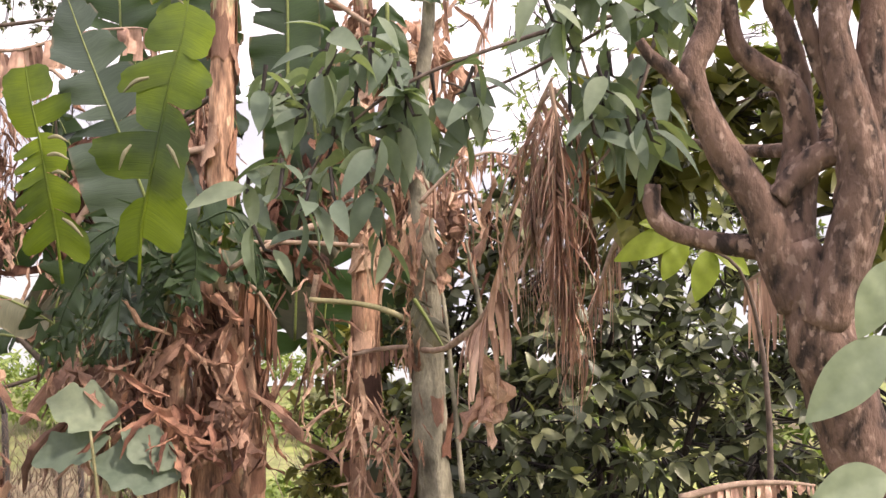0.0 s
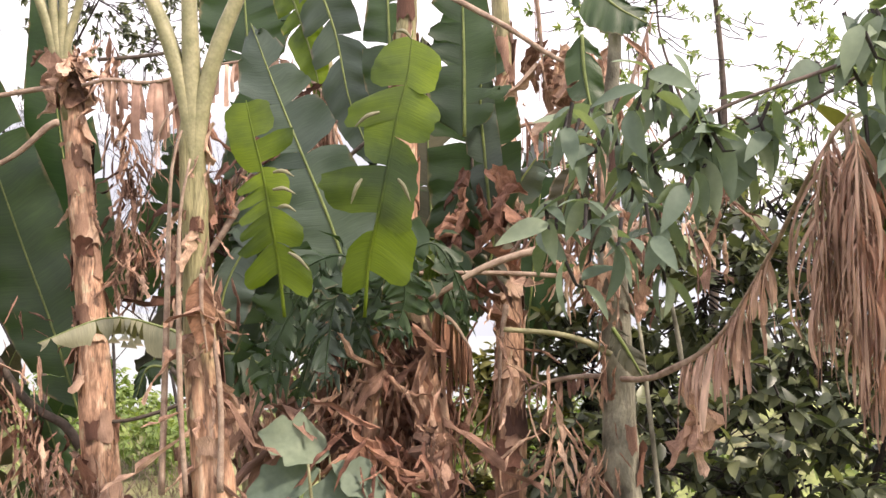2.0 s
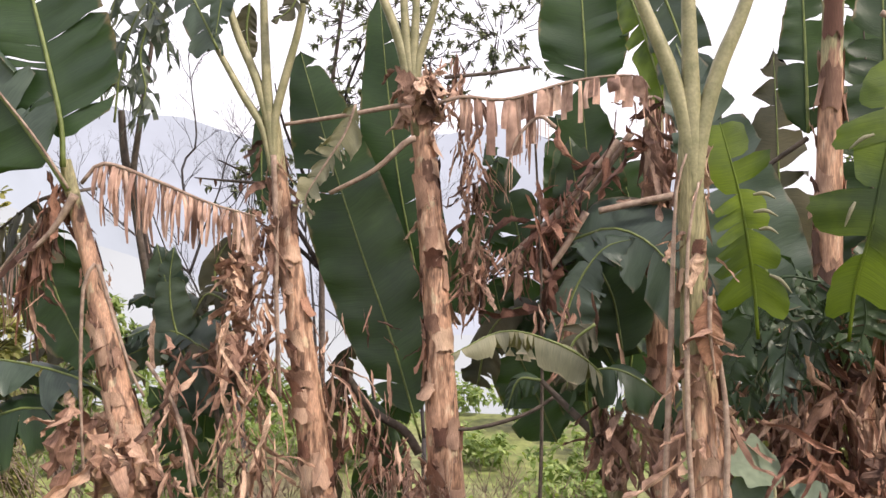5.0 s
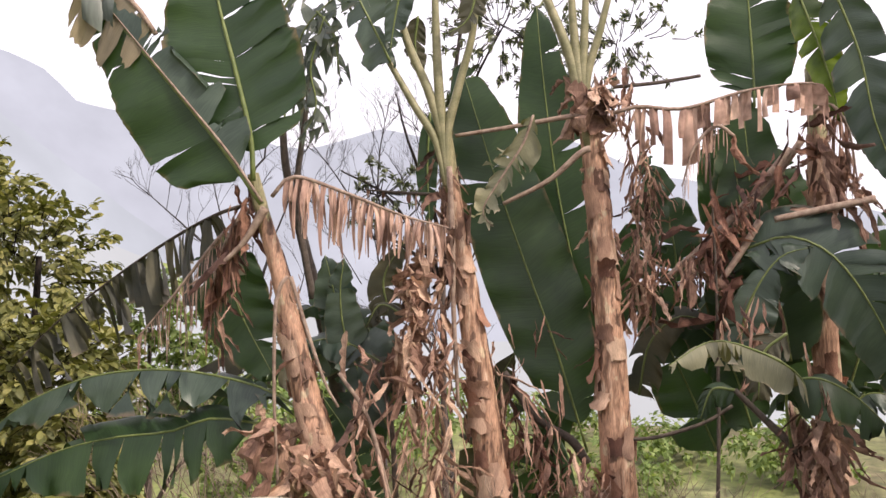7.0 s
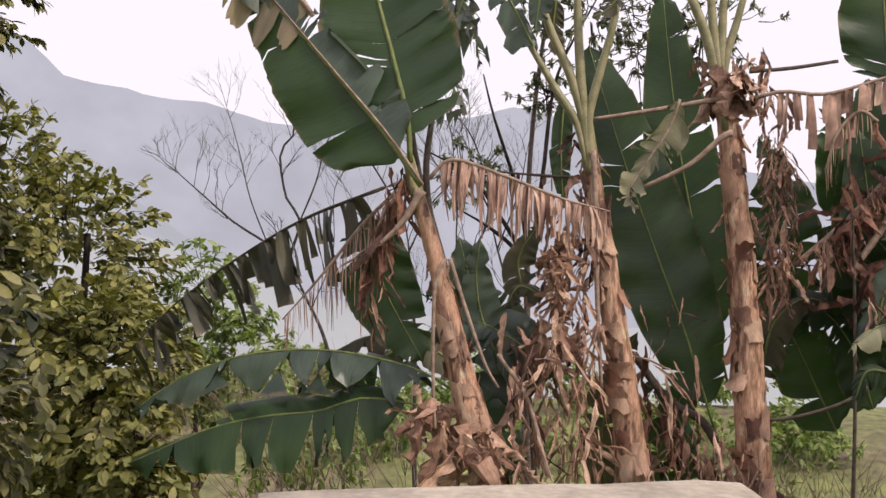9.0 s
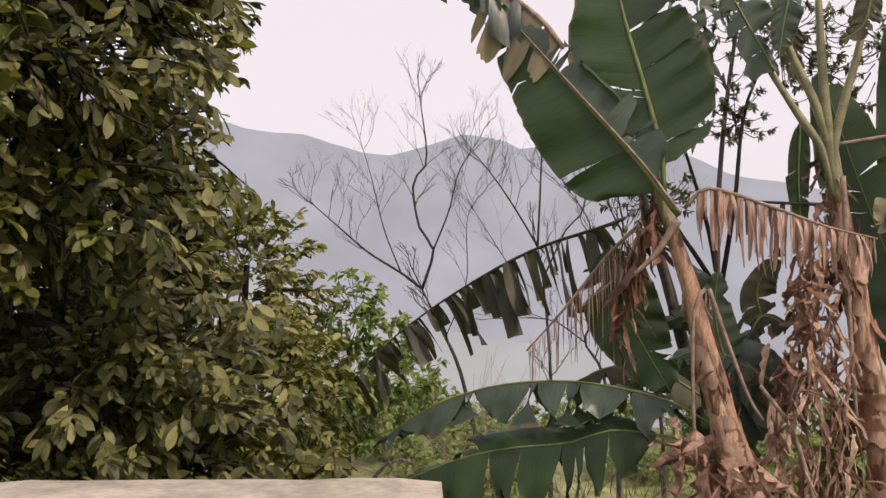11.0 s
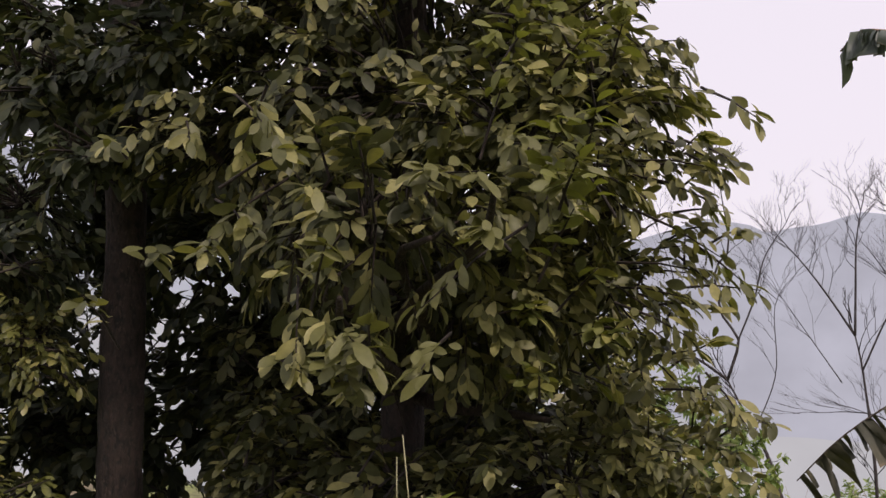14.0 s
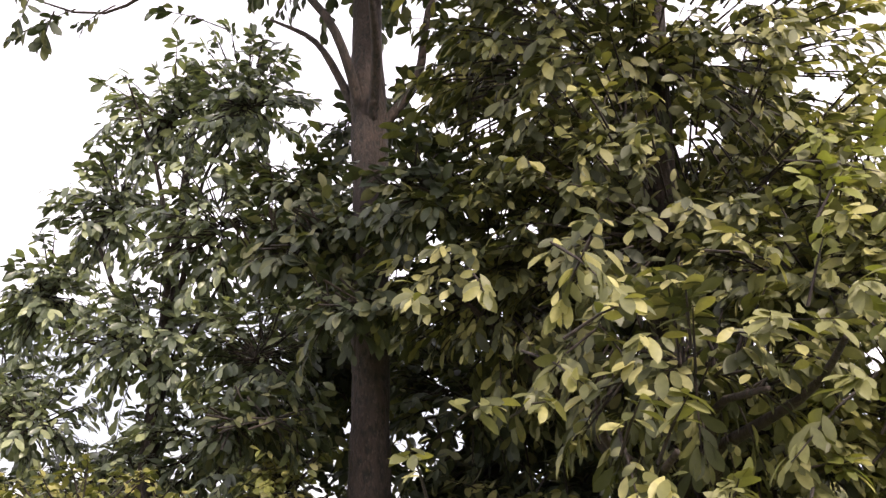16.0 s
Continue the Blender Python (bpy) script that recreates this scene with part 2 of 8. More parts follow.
M_LIME = tree_leaf_mat("lime_leaf", (0.16, 0.24, 0.03), (0.24, 0.32, 0.05), (0.32, 0.4, 0.07), 0.45, 0.4)
M_PALE = tree_leaf_mat("pale_far_leaf", (0.12, 0.18, 0.06), (0.2, 0.27, 0.09), (0.3, 0.36, 0.14), 0.6, 0.3)
M_CONC = plain_mat("concrete", (0.27, 0.235, 0.19), (0.5, 0.44, 0.36), 6, 0.9, 0.5, 0.006)


def ground_mat():
    """Grassy ground: bright grass, dry grass and bare brown patches at two scales."""
    m, n, l, b, out = material("ground")
    wide = noise_tex(n, l, 0.06, 5)
    c = ramp(n, l, wide, (0.38, (0.16, 0.13, 0.085)), (0.47, (0.15, 0.16, 0.065)), (0.56, (0.2, 0.235, 0.075)), (0.7, (0.28, 0.27, 0.16)))
    fine = noise_tex(n, l, 1.4, 8)
    c = blend(n, l, "MULTIPLY", 0.8, c, ramp(n, l, fine, (0.32, (0.4, 0.42, 0.36)), (0.66, (1.25, 1.22, 1.15))))
    l.new(c, b.inputs["Base Color"])
    b.inputs["Roughness"].default_value = 0.95
    relief(n, l, b, fine, 0.8, 0.08)
    return m


M_GROUND = ground_mat()
M_GRASS = tree_leaf_mat("grass", (0.12, 0.14, 0.05), (0.19, 0.21, 0.08), (0.32, 0.28, 0.17), 0.6, 0.3)


# ---- shapes ----
ORIGIN = {}


def thing(name, at, label, category, group=""):
    ob = new(name)
    ob.location = at
    ob.empty_display_size = 0.2
    ORIGIN[ob] = Vector(at)
    return tagged(ob, label, category, group)


def mesh_part(name, verts, faces, mat, parent=None, label="", uvs=None, smooth=True, kind=""):
    o = ORIGIN.get(parent, Vector((0, 0, 0)))
    v = np.asarray(verts, dtype=float).reshape(-1, 3) - np.array(o)
    me = bpy.data.meshes.new(name)
    me.from_pydata(v.tolist(), [], [tuple(f) for f in faces])
    if uvs is not None:
        lay = me.uv_layers.new(name="UVMap")
        idx = np.empty(len(me.loops), dtype=np.int32)
        me.loops.foreach_get("vertex_index", idx)
        lay.data.foreach_set("uv", np.asarray(uvs, dtype=np.float32)[idx].ravel())
    if smooth:
        me.polygons.foreach_set("use_smooth", np.ones(len(me.polygons), dtype=bool))
    me.materials.append(mat)
    ob = new(name, me)
    if parent is not None:
        ob.parent = parent
    ORIGIN[ob] = o
    return tagged(ob, label, kind=kind)


def glide(pts, count):
    """A smooth curve through the points, evenly stepped."""
    p = np.array(pts, dtype=float)
    if len(p) == 2:
        return p[0] + (p[1] - p[0]) * np.linspace(0, 1, count)[:, None]
    q = np.vstack([2 * p[0] - p[1], p, 2 * p[-1] - p[-2]])
    seg = np.linalg.norm(np.diff(p, axis=0), axis=1)
    s = np.concatenate([[0], np.cumsum(seg)])
    out = []
    for u in np.linspace(0, s[-1], count):
        i = min(np.searchsorted(s, u, side="right") - 1, len(p) - 2)
        t = (u - s[i]) / max(seg[i], 1e-9)
        a, b, c, d = q[i], q[i + 1], q[i + 2], q[i + 3]
        out.append(0.5 * (2 * b + (c - a) * t + (2 * a - 5 * b + 4 * c - d) * t * t + (3 * b - a - 3 * c + d) * t ** 3))
    return np.array(out)


def frames_along(c):
    t = np.gradient(c, axis=0)
    t /= np.linalg.norm(t, axis=1)[:, None] + 1e-9
    return t


def tube(pts, r, count=16, sides=8, rough=0.0, rng=None):
    """Vertices, faces and uvs of a tapered, slightly lumpy tube. r: radii from start to end."""
    c = glide(pts, count)
    rr = np.interp(np.linspace(0, 1, count), np.linspace(0, 1, len(r)), r)
    t = frames_along(c)
    up = np.array([0.13, 0.97, 0.2])
    v, f, uv = [], [], []
    for i in range(count):
        a = np.cross(t[i], up)
        a /= np.linalg.norm(a) + 1e-9
        b = np.cross(a, t[i])
        for k in range(sides):
            w = 2 * math.pi * k / sides
            g = rr[i] * (1 + (rng.uniform(-rough, rough) if rng else 0))
            v.append(c[i] + g * (math.cos(w) * a + math.sin(w) * b))
            uv.append((i / (count - 1), k / sides))
    for i in range(count - 1):
        for k in range(sides):
            k2 = (k + 1) % sides
            f.append((i * sides + k, i * sides + k2, (i + 1) * sides + k2, (i + 1) * sides + k))
    f.append(tuple(range(sides))[::-1])
    f.append(tuple((count - 1) * sides + k for k in range(sides)))
    return v, f, uv


class Heap:
    """Collects pieces for one joined mesh."""

    def __init__(self):
        self.v, self.f, self.u = [], [], []

    def add(self, v, f, u=None):
        n = len(self.v)
        self.v.extend(v)
        self.u.extend(u if u is not None else [(0.5, 0.3)] * len(v))
        self.f.extend(tuple(i + n for i in q) for q in f)

    def mesh(self, name, mat, parent=None, label="", kind="", smooth=True):
        return mesh_part(name, self.v, self.f, mat, parent, label, self.u, smooth, kind)


def blade(pts, half, tears=6, droop=0.25, face=(0, -1, 0.35), seed=0, ragged=0.15, slant=0.35, profile=0.6, stations=40, curl=0.0, sides=(1, -1), s0=0.0, gap=None):
    """The torn blade of a banana leaf on the midrib pts: two rows of strips that sag from the rib."""
    rng = random.Random(seed)
    c = glide(pts, stations)
    t = frames_along(c)
    length = np.linalg.norm(np.diff(c, axis=0), axis=1).sum()
    face = np.array(face, dtype=float)
    gap = (0.008 if ragged < 0.13 else 0.03) if gap is None else gap
    h = Heap()
    steps = 5
    for side in sides:
        cuts = sorted(rng.uniform(0.06, 0.97) for _ in range(tears))
        cuts = [s0] + [k for k in cuts if k > s0 + 0.03] + [1.0]
        for a, b in zip(cuts, cuts[1:]):
            if b - a < 0.012:
                continue
            n = max(2, int((b - a) * stations) + 1)
            sag = droop * rng.uniform(0.6, 1.4) + rng.uniform(-ragged, ragged)
            reach = 1 - rng.random() * ragged * 1.2
            tw = rng.uniform(-1, 1) * ragged * 1.5
            cu = curl * rng.uniform(0.3, 1.2)
            swing = rng.uniform(-1, 1) * ragged
            wave, phase = rng.uniform(20, 55), rng.uniform(0, 6.28)
            v, f, u = [], [], []
            mid = (a + b) / 2
            for i in range(n):
                s = a + (b - a) * i / (n - 1)
                x = s * (stations - 1)
                j = min(int(x), stations - 2)
                p = c[j] + (c[j + 1] - c[j]) * (x - j)
                tt = t[min(int(round(x)), stations - 1)]
                lat = np.cross(tt, face)
                lat /= np.linalg.norm(lat) + 1e-9
                lat *= side
                nrm = np.cross(lat, tt) * side
                sp = (s - s0) / (1 - s0)
                w = half * (max(0.0, math.sin(math.pi * min(1, sp ** profile * 0.97 + 0.03))) ** 0.55) * reach
                pos = p.copy()
                for k in range(steps):
                    q = k / (steps - 1)
                    squeeze = (mid - s) * length * gap / max(b - a, 0.02) * q * q * 2.0
                    if k:
                        g = min(0.97, max(-0.5, sag * (0.35 + 0.9 * q)))
                        d = lat * (1 - abs(g)) + np.array([0, 0, -1.0]) * g + nrm * (tw * 0.25 * q + cu * q * q)
                        d = d + tt * (slant * (1 - abs(g)) + swing * q)
                        d /= np.linalg.norm(d) + 1e-9
                        pos = pos + d * w / (steps - 1)
                    jit = rng.uniform(-1, 1) * 0.024 * q * half * 3
                    v.append(pos + tt * (squeeze + jit) + nrm * (0.05 * half * q * math.sin(wave * s + phase) + rng.uniform(-1, 1) * 0.004 * q))
                    u.append((s, q))
            for i in range(n - 1):
                for k in range(steps - 1):
                    a0 = i * steps + k
                    f.append((a0, a0 + 1, a0 + steps + 1, a0 + steps))
            h.add(v, f, u)
    return h


def leaf(plant, pts, half, mat=None, tears=6, droop=0.2, rib=0.0075, name="leaf", label="", ribmat=None, stalk=0, **more):
    """One banana leaf with its midrib; the first `stalk` share of the points carries no blade."""
    h = blade(pts, half, tears, droop, s0=stalk, **more)
    ob = h.mesh(name, mat or M_GREEN, plant, label)
    v, f, u = tube(pts, [rib * 1.3, rib, rib * 0.35], 18, 6)
    mesh_part("midrib", v, f, ribmat or M_RIB, ob, uvs=u)
    return ob


def frond(plant, pts, hang, mat=None, strips=34, s0=0.1, rib=0.011, seed=0, width=0.05, label="dead leaf hanging in torn strips", spread=0.25, ribmat=None, name="dead_leaf", curl=0.5, blunt=False, messy=0.0, lean=0.0):
    """A dead leaf: torn dry strips that hang from a bare arched rib."""
    rng = random.Random(seed)
    c = glide(pts, 60)
    t = frames_along(c)
    h = Heap()
    for n in range(strips):
        s = s0 + (1 - s0) * (n + rng.random()) / strips
        i = min(int(s * 59), 59)
        out = np.cross(t[i], [0, 0, 1.0])
        out /= np.linalg.norm(out) + 1e-9
        out *= rng.choice((-1, 1))
        ln = hang * rng.uniform(0.35, 1.15) * (0.65 + 0.35 * math.sin(math.pi * min(1, s + 0.15)))
        w = width * rng.uniform(0.35, 1.3)
        p = c[i].copy()
        side = t[i] * 0.8 + out * rng.uniform(-0.6, 0.6)
        ph, cu = rng.uniform(0, 6.3), rng.uniform(-1, 1) * curl
        stray = np.array([rng.gauss(0, messy), rng.gauss(0, messy), 0.0]) if messy else 0.0
        v, f, u = [], [], []
        steps = 7
        for k in range(steps):
            q = k / (steps - 1)
            d = np.array([0, 0, -1.0]) + out * spread * (1 - q) * 1.6 + t[i] * cu * 0.25 * math.sin(ph + 3 * q) + stray * (1.2 - 1.6 * q) - t[i] * lean * (1 - 0.5 * q)
            if k:
                p = p + d / np.linalg.norm(d) * ln / (steps - 1)
            ww = w * ((0.75 + 0.3 * q) if blunt else (0.55 + 0.9 * q - 1.05 * q ** 3))
            sd = side * math.cos(cu * 2.2 * q) + out * math.sin(cu * 2.2 * q)
            v += [p - sd * ww / 2, p + out * ww * 0.22 * math.sin(ph + 4 * q), p + sd * ww / 2]
            u += [(s, q), (s + 0.01, q), (s + 0.02, q)]
        for k in range(steps - 1):
            f += [(3 * k, 3 * k + 1, 3 * k + 4, 3 * k + 3), (3 * k + 1, 3 * k + 2, 3 * k + 5, 3 * k + 4)]
        h.add(v, f, u)
    ob = h.mesh(name, mat or M_DRY, plant, label)
    v, f, u = tube(pts, [rib * 1.25, rib, rib * 0.4], 20, 6)
    mesh_part("midrib", v, f, ribmat or M_DRYRIB, ob, uvs=u)
    return ob


SCRAPS = {}


def scrap_mesh(kind, mat):
    """A few crumpled dry scraps, one unit long and hanging down: ribbons, folded sheets and splinters."""
    key = (kind, mat.name)
    if key in SCRAPS:
        return SCRAPS[key]
    made = []
    for n in range(14):
        rng = random.Random(100 * len(kind) + n)
        rows, cols = 10, 5
        broad = {"ribbon": 0.05, "sheet": 0.23, "torn": 0.1}[kind] * rng.uniform(0.6, 1.4)
        v, u = [], []
        p, tilt, lean = np.zeros(3), rng.uniform(-0.3, 0.3), rng.uniform(-0.25, 0.25)
        twist, roll = rng.uniform(-0.28, 0.28), rng.uniform(0.2, 1.5) * rng.choice((-1, 1))
        notch = [rng.choice((0.35, 0.6, 1.0, 1.0, 1.15)) for _ in range(2 * rows)]
        turn_at = 0.0
        for i in range(rows):
            q = i / (rows - 1)
            if i and rng.random() < 0.3:
                tilt += rng.uniform(-0.9, 0.9)
                lean += rng.uniform(-0.4, 0.4)
            tilt *= 0.85
            if i:
                p = p + np.array([math.sin(lean), math.sin(tilt), -math.cos(tilt)]) / (rows - 1)
            turn_at += twist
            ends = min(1.0, 0.45 + 3.0 * q) * min(1.0, 0.4 + 3.5 * (1 - q))
            for k in range(cols):
                r = k / (cols - 1) * 2 - 1
                w = broad * ends * (notch[2 * i] if r < 0 else notch[2 * i + 1])
                a = r * roll + turn_at
                x, y = w * r * math.cos(a * 0.6), w * abs(r) * math.sin(roll * abs(r)) + 0.3 * w * math.sin(3 * r + n)
                jag = rng.uniform(-0.06, 0.06) if i in (0, rows - 1) else rng.uniform(-0.012, 0.012)
                v.append((p[0] + x * math.cos(turn_at) - y * math.sin(turn_at), p[1] + x * math.sin(turn_at) + y * math.cos(turn_at), p[2] + jag))
                u.append((0.3 * r + n, q))
        f = [(i * cols + k, i * cols + k + 1, (i + 1) * cols + k + 1, (i + 1) * cols + k) for i in range(rows - 1) for k in range(cols - 1)]
        me = bpy.data.meshes.new("dry_scrap")
        me.from_pydata(v, [], f)
        lay = me.uv_layers.new(name="UVMap")
        idx = np.empty(len(me.loops), dtype=np.int32)
        me.loops.foreach_get("vertex_index", idx)
        lay.data.foreach_set("uv", np.asarray(u, dtype=np.float32)[idx].ravel())
        me.materials.append(mat)
        made.append(me)
    SCRAPS[key] = made
    return made


def husks(plant, pts, radius, count, size=0.16, seed=0, mat=None, name="dry_sheath", label="", lift=0.35, kind="torn"):
    """Dry scraps of sheath and leaf that cling to a stem and hang off it, each a piece of its own."""
    rng = random.Random(seed)
    c = glide(pts, 40)
    o = ORIGIN[plant]
    meshes = scrap_mesh(kind, mat or M_SCRAP)
    for _ in range(count):
        p = c[rng.randrange(40)]
        w = rng.uniform(0, 6.283)
        reach = radius * rng.uniform(0.45, 1.0)
        at = Vector((p[0] + math.cos(w) * reach, p[1] + math.sin(w) * reach, p[2] + size * rng.uniform(0, 0.8)))
        ln = size * rng.uniform(0.45, 1.7)
        wd = ln * rng.uniform(0.6, 1.5)
        tip = rng.gauss(0, lift) if rng.random() < 0.9 else rng.uniform(-1.3, 1.3)
        turn = Euler((tip, rng.gauss(0, lift * 0.7), rng.uniform(0, 6.283))).to_matrix().to_4x4()
        ob = new(name, rng.choice(meshes))
        ob.parent = plant
        ob.matrix_basis = Matrix.Translation(at - o) @ turn @ Matrix.Diagonal((wd, wd, ln, 1))
        if label:
            ob["label"] = label


def stem(plant, pts, r, mat=None, name="pseudostem", count=40, sides=14, seed=1, label=""):
    rng = random.Random(seed)
    c = glide(pts, count)
    rr = np.interp(np.linspace(0, 1, count), np.linspace(0, 1, len(r)), r)
    step = 1.0
    for i in range(count):
        step = rng.uniform(0.93, 1.1) if rng.random() < 0.22 else step * 0.9 + 0.1
        rr[i] *= step
    v, f, u = tube(c, rr, count, sides, 0.05, rng)
    ob = mesh_part(name, v, f, mat or M_STEM, plant, label, u)
    if name == "pseudostem" and (mat or M_STEM) in (M_STEM, M_STEMG, M_MOSSY) and max(r) > 0.04:
        peels(ob, glide(pts, 120), np.interp(np.linspace(0, 1, 120), np.linspace(0, 1, len(r)), r), rng, mat == M_MOSSY)
    return ob


def peels(trunk, c, rr, rng, sparse=False):
    """Old sheath shells that wrap part of the way round the trunk, loose at one end and torn along the edges."""
    high = float(c[-1][2] - c[0][2])
    for _ in range(int(high / (0.16 if sparse else 0.075))):
        i0 = rng.randrange(0, 108)
        span = rng.uniform(0.06, 0.24) / max(high, 0.3) * 120
        i1 = min(119, int(i0 + max(4, span)))
        a0, wide = rng.uniform(0, 6.283), rng.uniform(0.7, 2.6)
        loose, up = rng.uniform(0.05, 0.75) ** 1.6, rng.random() < 0.55
        rows, cols = 7, 7
        v, u = [], []
        jag = [rng.uniform(-0.16, 0.16) for _ in range(cols)]
        jag2 = [rng.uniform(-0.16, 0.16) for _ in range(cols)]
        for i in range(rows):
            q = i / (rows - 1)
            edge = 1.0 + rng.uniform(-0.18, 0.12)
            for k in range(cols):
                s = k / (cols - 1)
                qq = q + (jag[k] if i == 0 else jag2[k] if i == rows - 1 else 0.0)
                n = min(119.0, max(0.0, i0 + (i1 - i0) * qq))
                j = int(n)
                p = c[j] + (c[min(119, j + 1)] - c[j]) * (n - j)
                off = q if up else 1 - q
                rad = rr[j] * (1.07 + loose * off ** 2.2) + 0.004 + 0.006 * math.sin(5 * s + a0)
                a = a0 + wide * (s - 0.5) * edge * (1 - 0.25 * off)
                v.append((p[0] + math.cos(a) * rad, p[1] + math.sin(a) * rad, p[2]))
                u.append((s, q))
        f = [(i * cols + k, i * cols + k + 1, (i + 1) * cols + k + 1, (i + 1) * cols + k) for i in range(rows - 1) for k in range(cols - 1)]
        mesh_part("sheath", v, f, rng.choice((M_SCRAP, M_SCRAPPALE, M_SCRAPPALE, M_SCRAPRED)), trunk, uvs=u)


def stalk(plant, pts, r, mat=None, name="leaf_stalk", label=""):
    v, f, u = tube(pts, r, 18, 7)
    return mesh_part(name, v, f, mat or M_STALK, plant, label, u)


def leaf_shape(length, width, fold=0.25, bend=0.3, broad=0.6, lobes=0):
    """A small tree leaf along +y, folded on its rib and bent down at the tip."""
    v, f = [], []
    rows = 6
    for i in range(rows + 1):
        s = i / rows
        w = width / 2 * max(0.03, math.sin(math.pi * s ** broad)) ** (0.8 if broad < 1 else 0.6)
        if i == 0:
            w = width * 0.03
        if i == rows:
            w = width * 0.015
        z = -bend * length * s * s
        v += [(-w, s * length, z + fold * w), (0, s * length, z), (w, s * length, z + fold * w)]
    for i in range(rows):
        a = 3 * i
        f += [(a, a + 1, a + 4, a + 3), (a + 1, a + 2, a + 5, a + 4)]
    return np.array(v), f


def turn_to(way, spin):
    """A turn that brings +y to `way`, spun about it."""
    y = np.array(way, dtype=float)
    y /= np.linalg.norm(y) + 1e-9
    x = np.cross(y, [0, 0, 1.0])
    if np.linalg.norm(x) < 1e-3:
        x = np.array([1.0, 0, 0])
    x /= np.linalg.norm(x)
    z = np.cross(x, y)
    c, s = math.cos(spin), math.sin(spin)
    return np.column_stack([x * c + z * s, y, z * c - x * s])


def sprays(rng, spots, per, length):
    """Leaf poses in whorls round twig ends. spots: (place, outward way)."""
    for p, way in spots:
        n = rng.randint(max(3, per - 2), per + 3)
        base = rng.uniform(0, 6.28)
        way = np.array(way) / (np.linalg.norm(way) + 1e-9)
        a = np.cross(way, [0.3, 0.1, 1.0])
        a /= np.linalg.norm(a) + 1e-9
        b = np.cross(way, a)
        for k in range(n):
            w = base + k * 2.4
            d = way * rng.uniform(0.15, 0.9) + a * math.cos(w) + b * math.sin(w) + np.array([0, 0, rng.uniform(-0.7, 0.25)])
            q = np.array(p) - way * length * rng.uniform(0, 0.9)
            yield q, turn_to(d, rng.uniform(-0.9, 0.9)), rng.uniform(0.6, 1.25)


def foliage(tree, spots, length, width, mats, near, near_count=300, per=7, seed=3, twig=0.35, core=None, name="leaf", fold=0.25, bend=0.3, broad=0.62):
    """Leaves in whorls: those nearest to the place `near` are parts of their own, the rest one joined crown."""
    rng = random.Random(seed)
    poses = list(sprays(rng, spots, per, length))
    near = np.array(near)
    order = sorted(range(len(poses)), key=lambda i: np.linalg.norm(poses[i][0] - near))
    v0, f0 = leaf_shape(length, width, fold, bend, broad)
    single = bpy.data.meshes.new(name)
    single.from_pydata(v0.tolist(), [], f0)
    single.polygons.foreach_set("use_smooth", np.ones(len(f0), dtype=bool))
    single.materials.append(mats[1])
    o = ORIGIN[tree]
    for i in order[:near_count]:
        p, r, s = poses[i]
        ob = new(name, single)
        ob.parent = tree
        ob.matrix_basis = Matrix.Translation(Vector(p) - o) @ Matrix((r * s).tolist()).to_4x4()
    rest = order[near_count:]
    if rest:
        vv = np.concatenate([v0 @ (poses[i][1] * poses[i][2]).T + poses[i][0] for i in rest])
        ff = (np.array(f0)[None] + (np.arange(len(rest)) * len(v0))[:, None, None]).reshape(-1, 4)
        mesh_part("crown", vv, ff.tolist(), mats[0], tree, kind="stuff")
    if twig:
        tip = np.array([q for q, _ in spots], dtype=float)
        way = np.array([w for _, w in spots], dtype=float)
        way /= np.linalg.norm(way, axis=1)[:, None] + 1e-9
        side = np.cross(way, [0.3, 0.2, 1.0])
        side /= np.linalg.norm(side, axis=1)[:, None] + 1e-9
        other = np.cross(way, side)
        rows = []
        for back, sag, rad in ((1.0, 0.0, 0.008), (0.5, -0.03, 0.006), (0.0, 0.0, 0.003)):
            c = tip - way * twig * back + np.array([0, 0, sag])
            rows += [c + rad * (math.cos(a) * side + math.sin(a) * other) for a in (0.0, 2.094, 4.189)]
        tv = np.stack(rows, axis=1).reshape(-1, 3)
        quad = [(0, 1, 4, 3), (1, 2, 5, 4), (2, 0, 3, 5), (3, 4, 7, 6), (4, 5, 8, 7), (5, 3, 6, 8)]
        tf = (np.array(quad)[None] + (np.arange(len(tip)) * 9)[:, None, None]).reshape(-1, 4)
        mesh_part("twig_mass", tv, tf.tolist(), M_BARE, tree, kind="stuff")


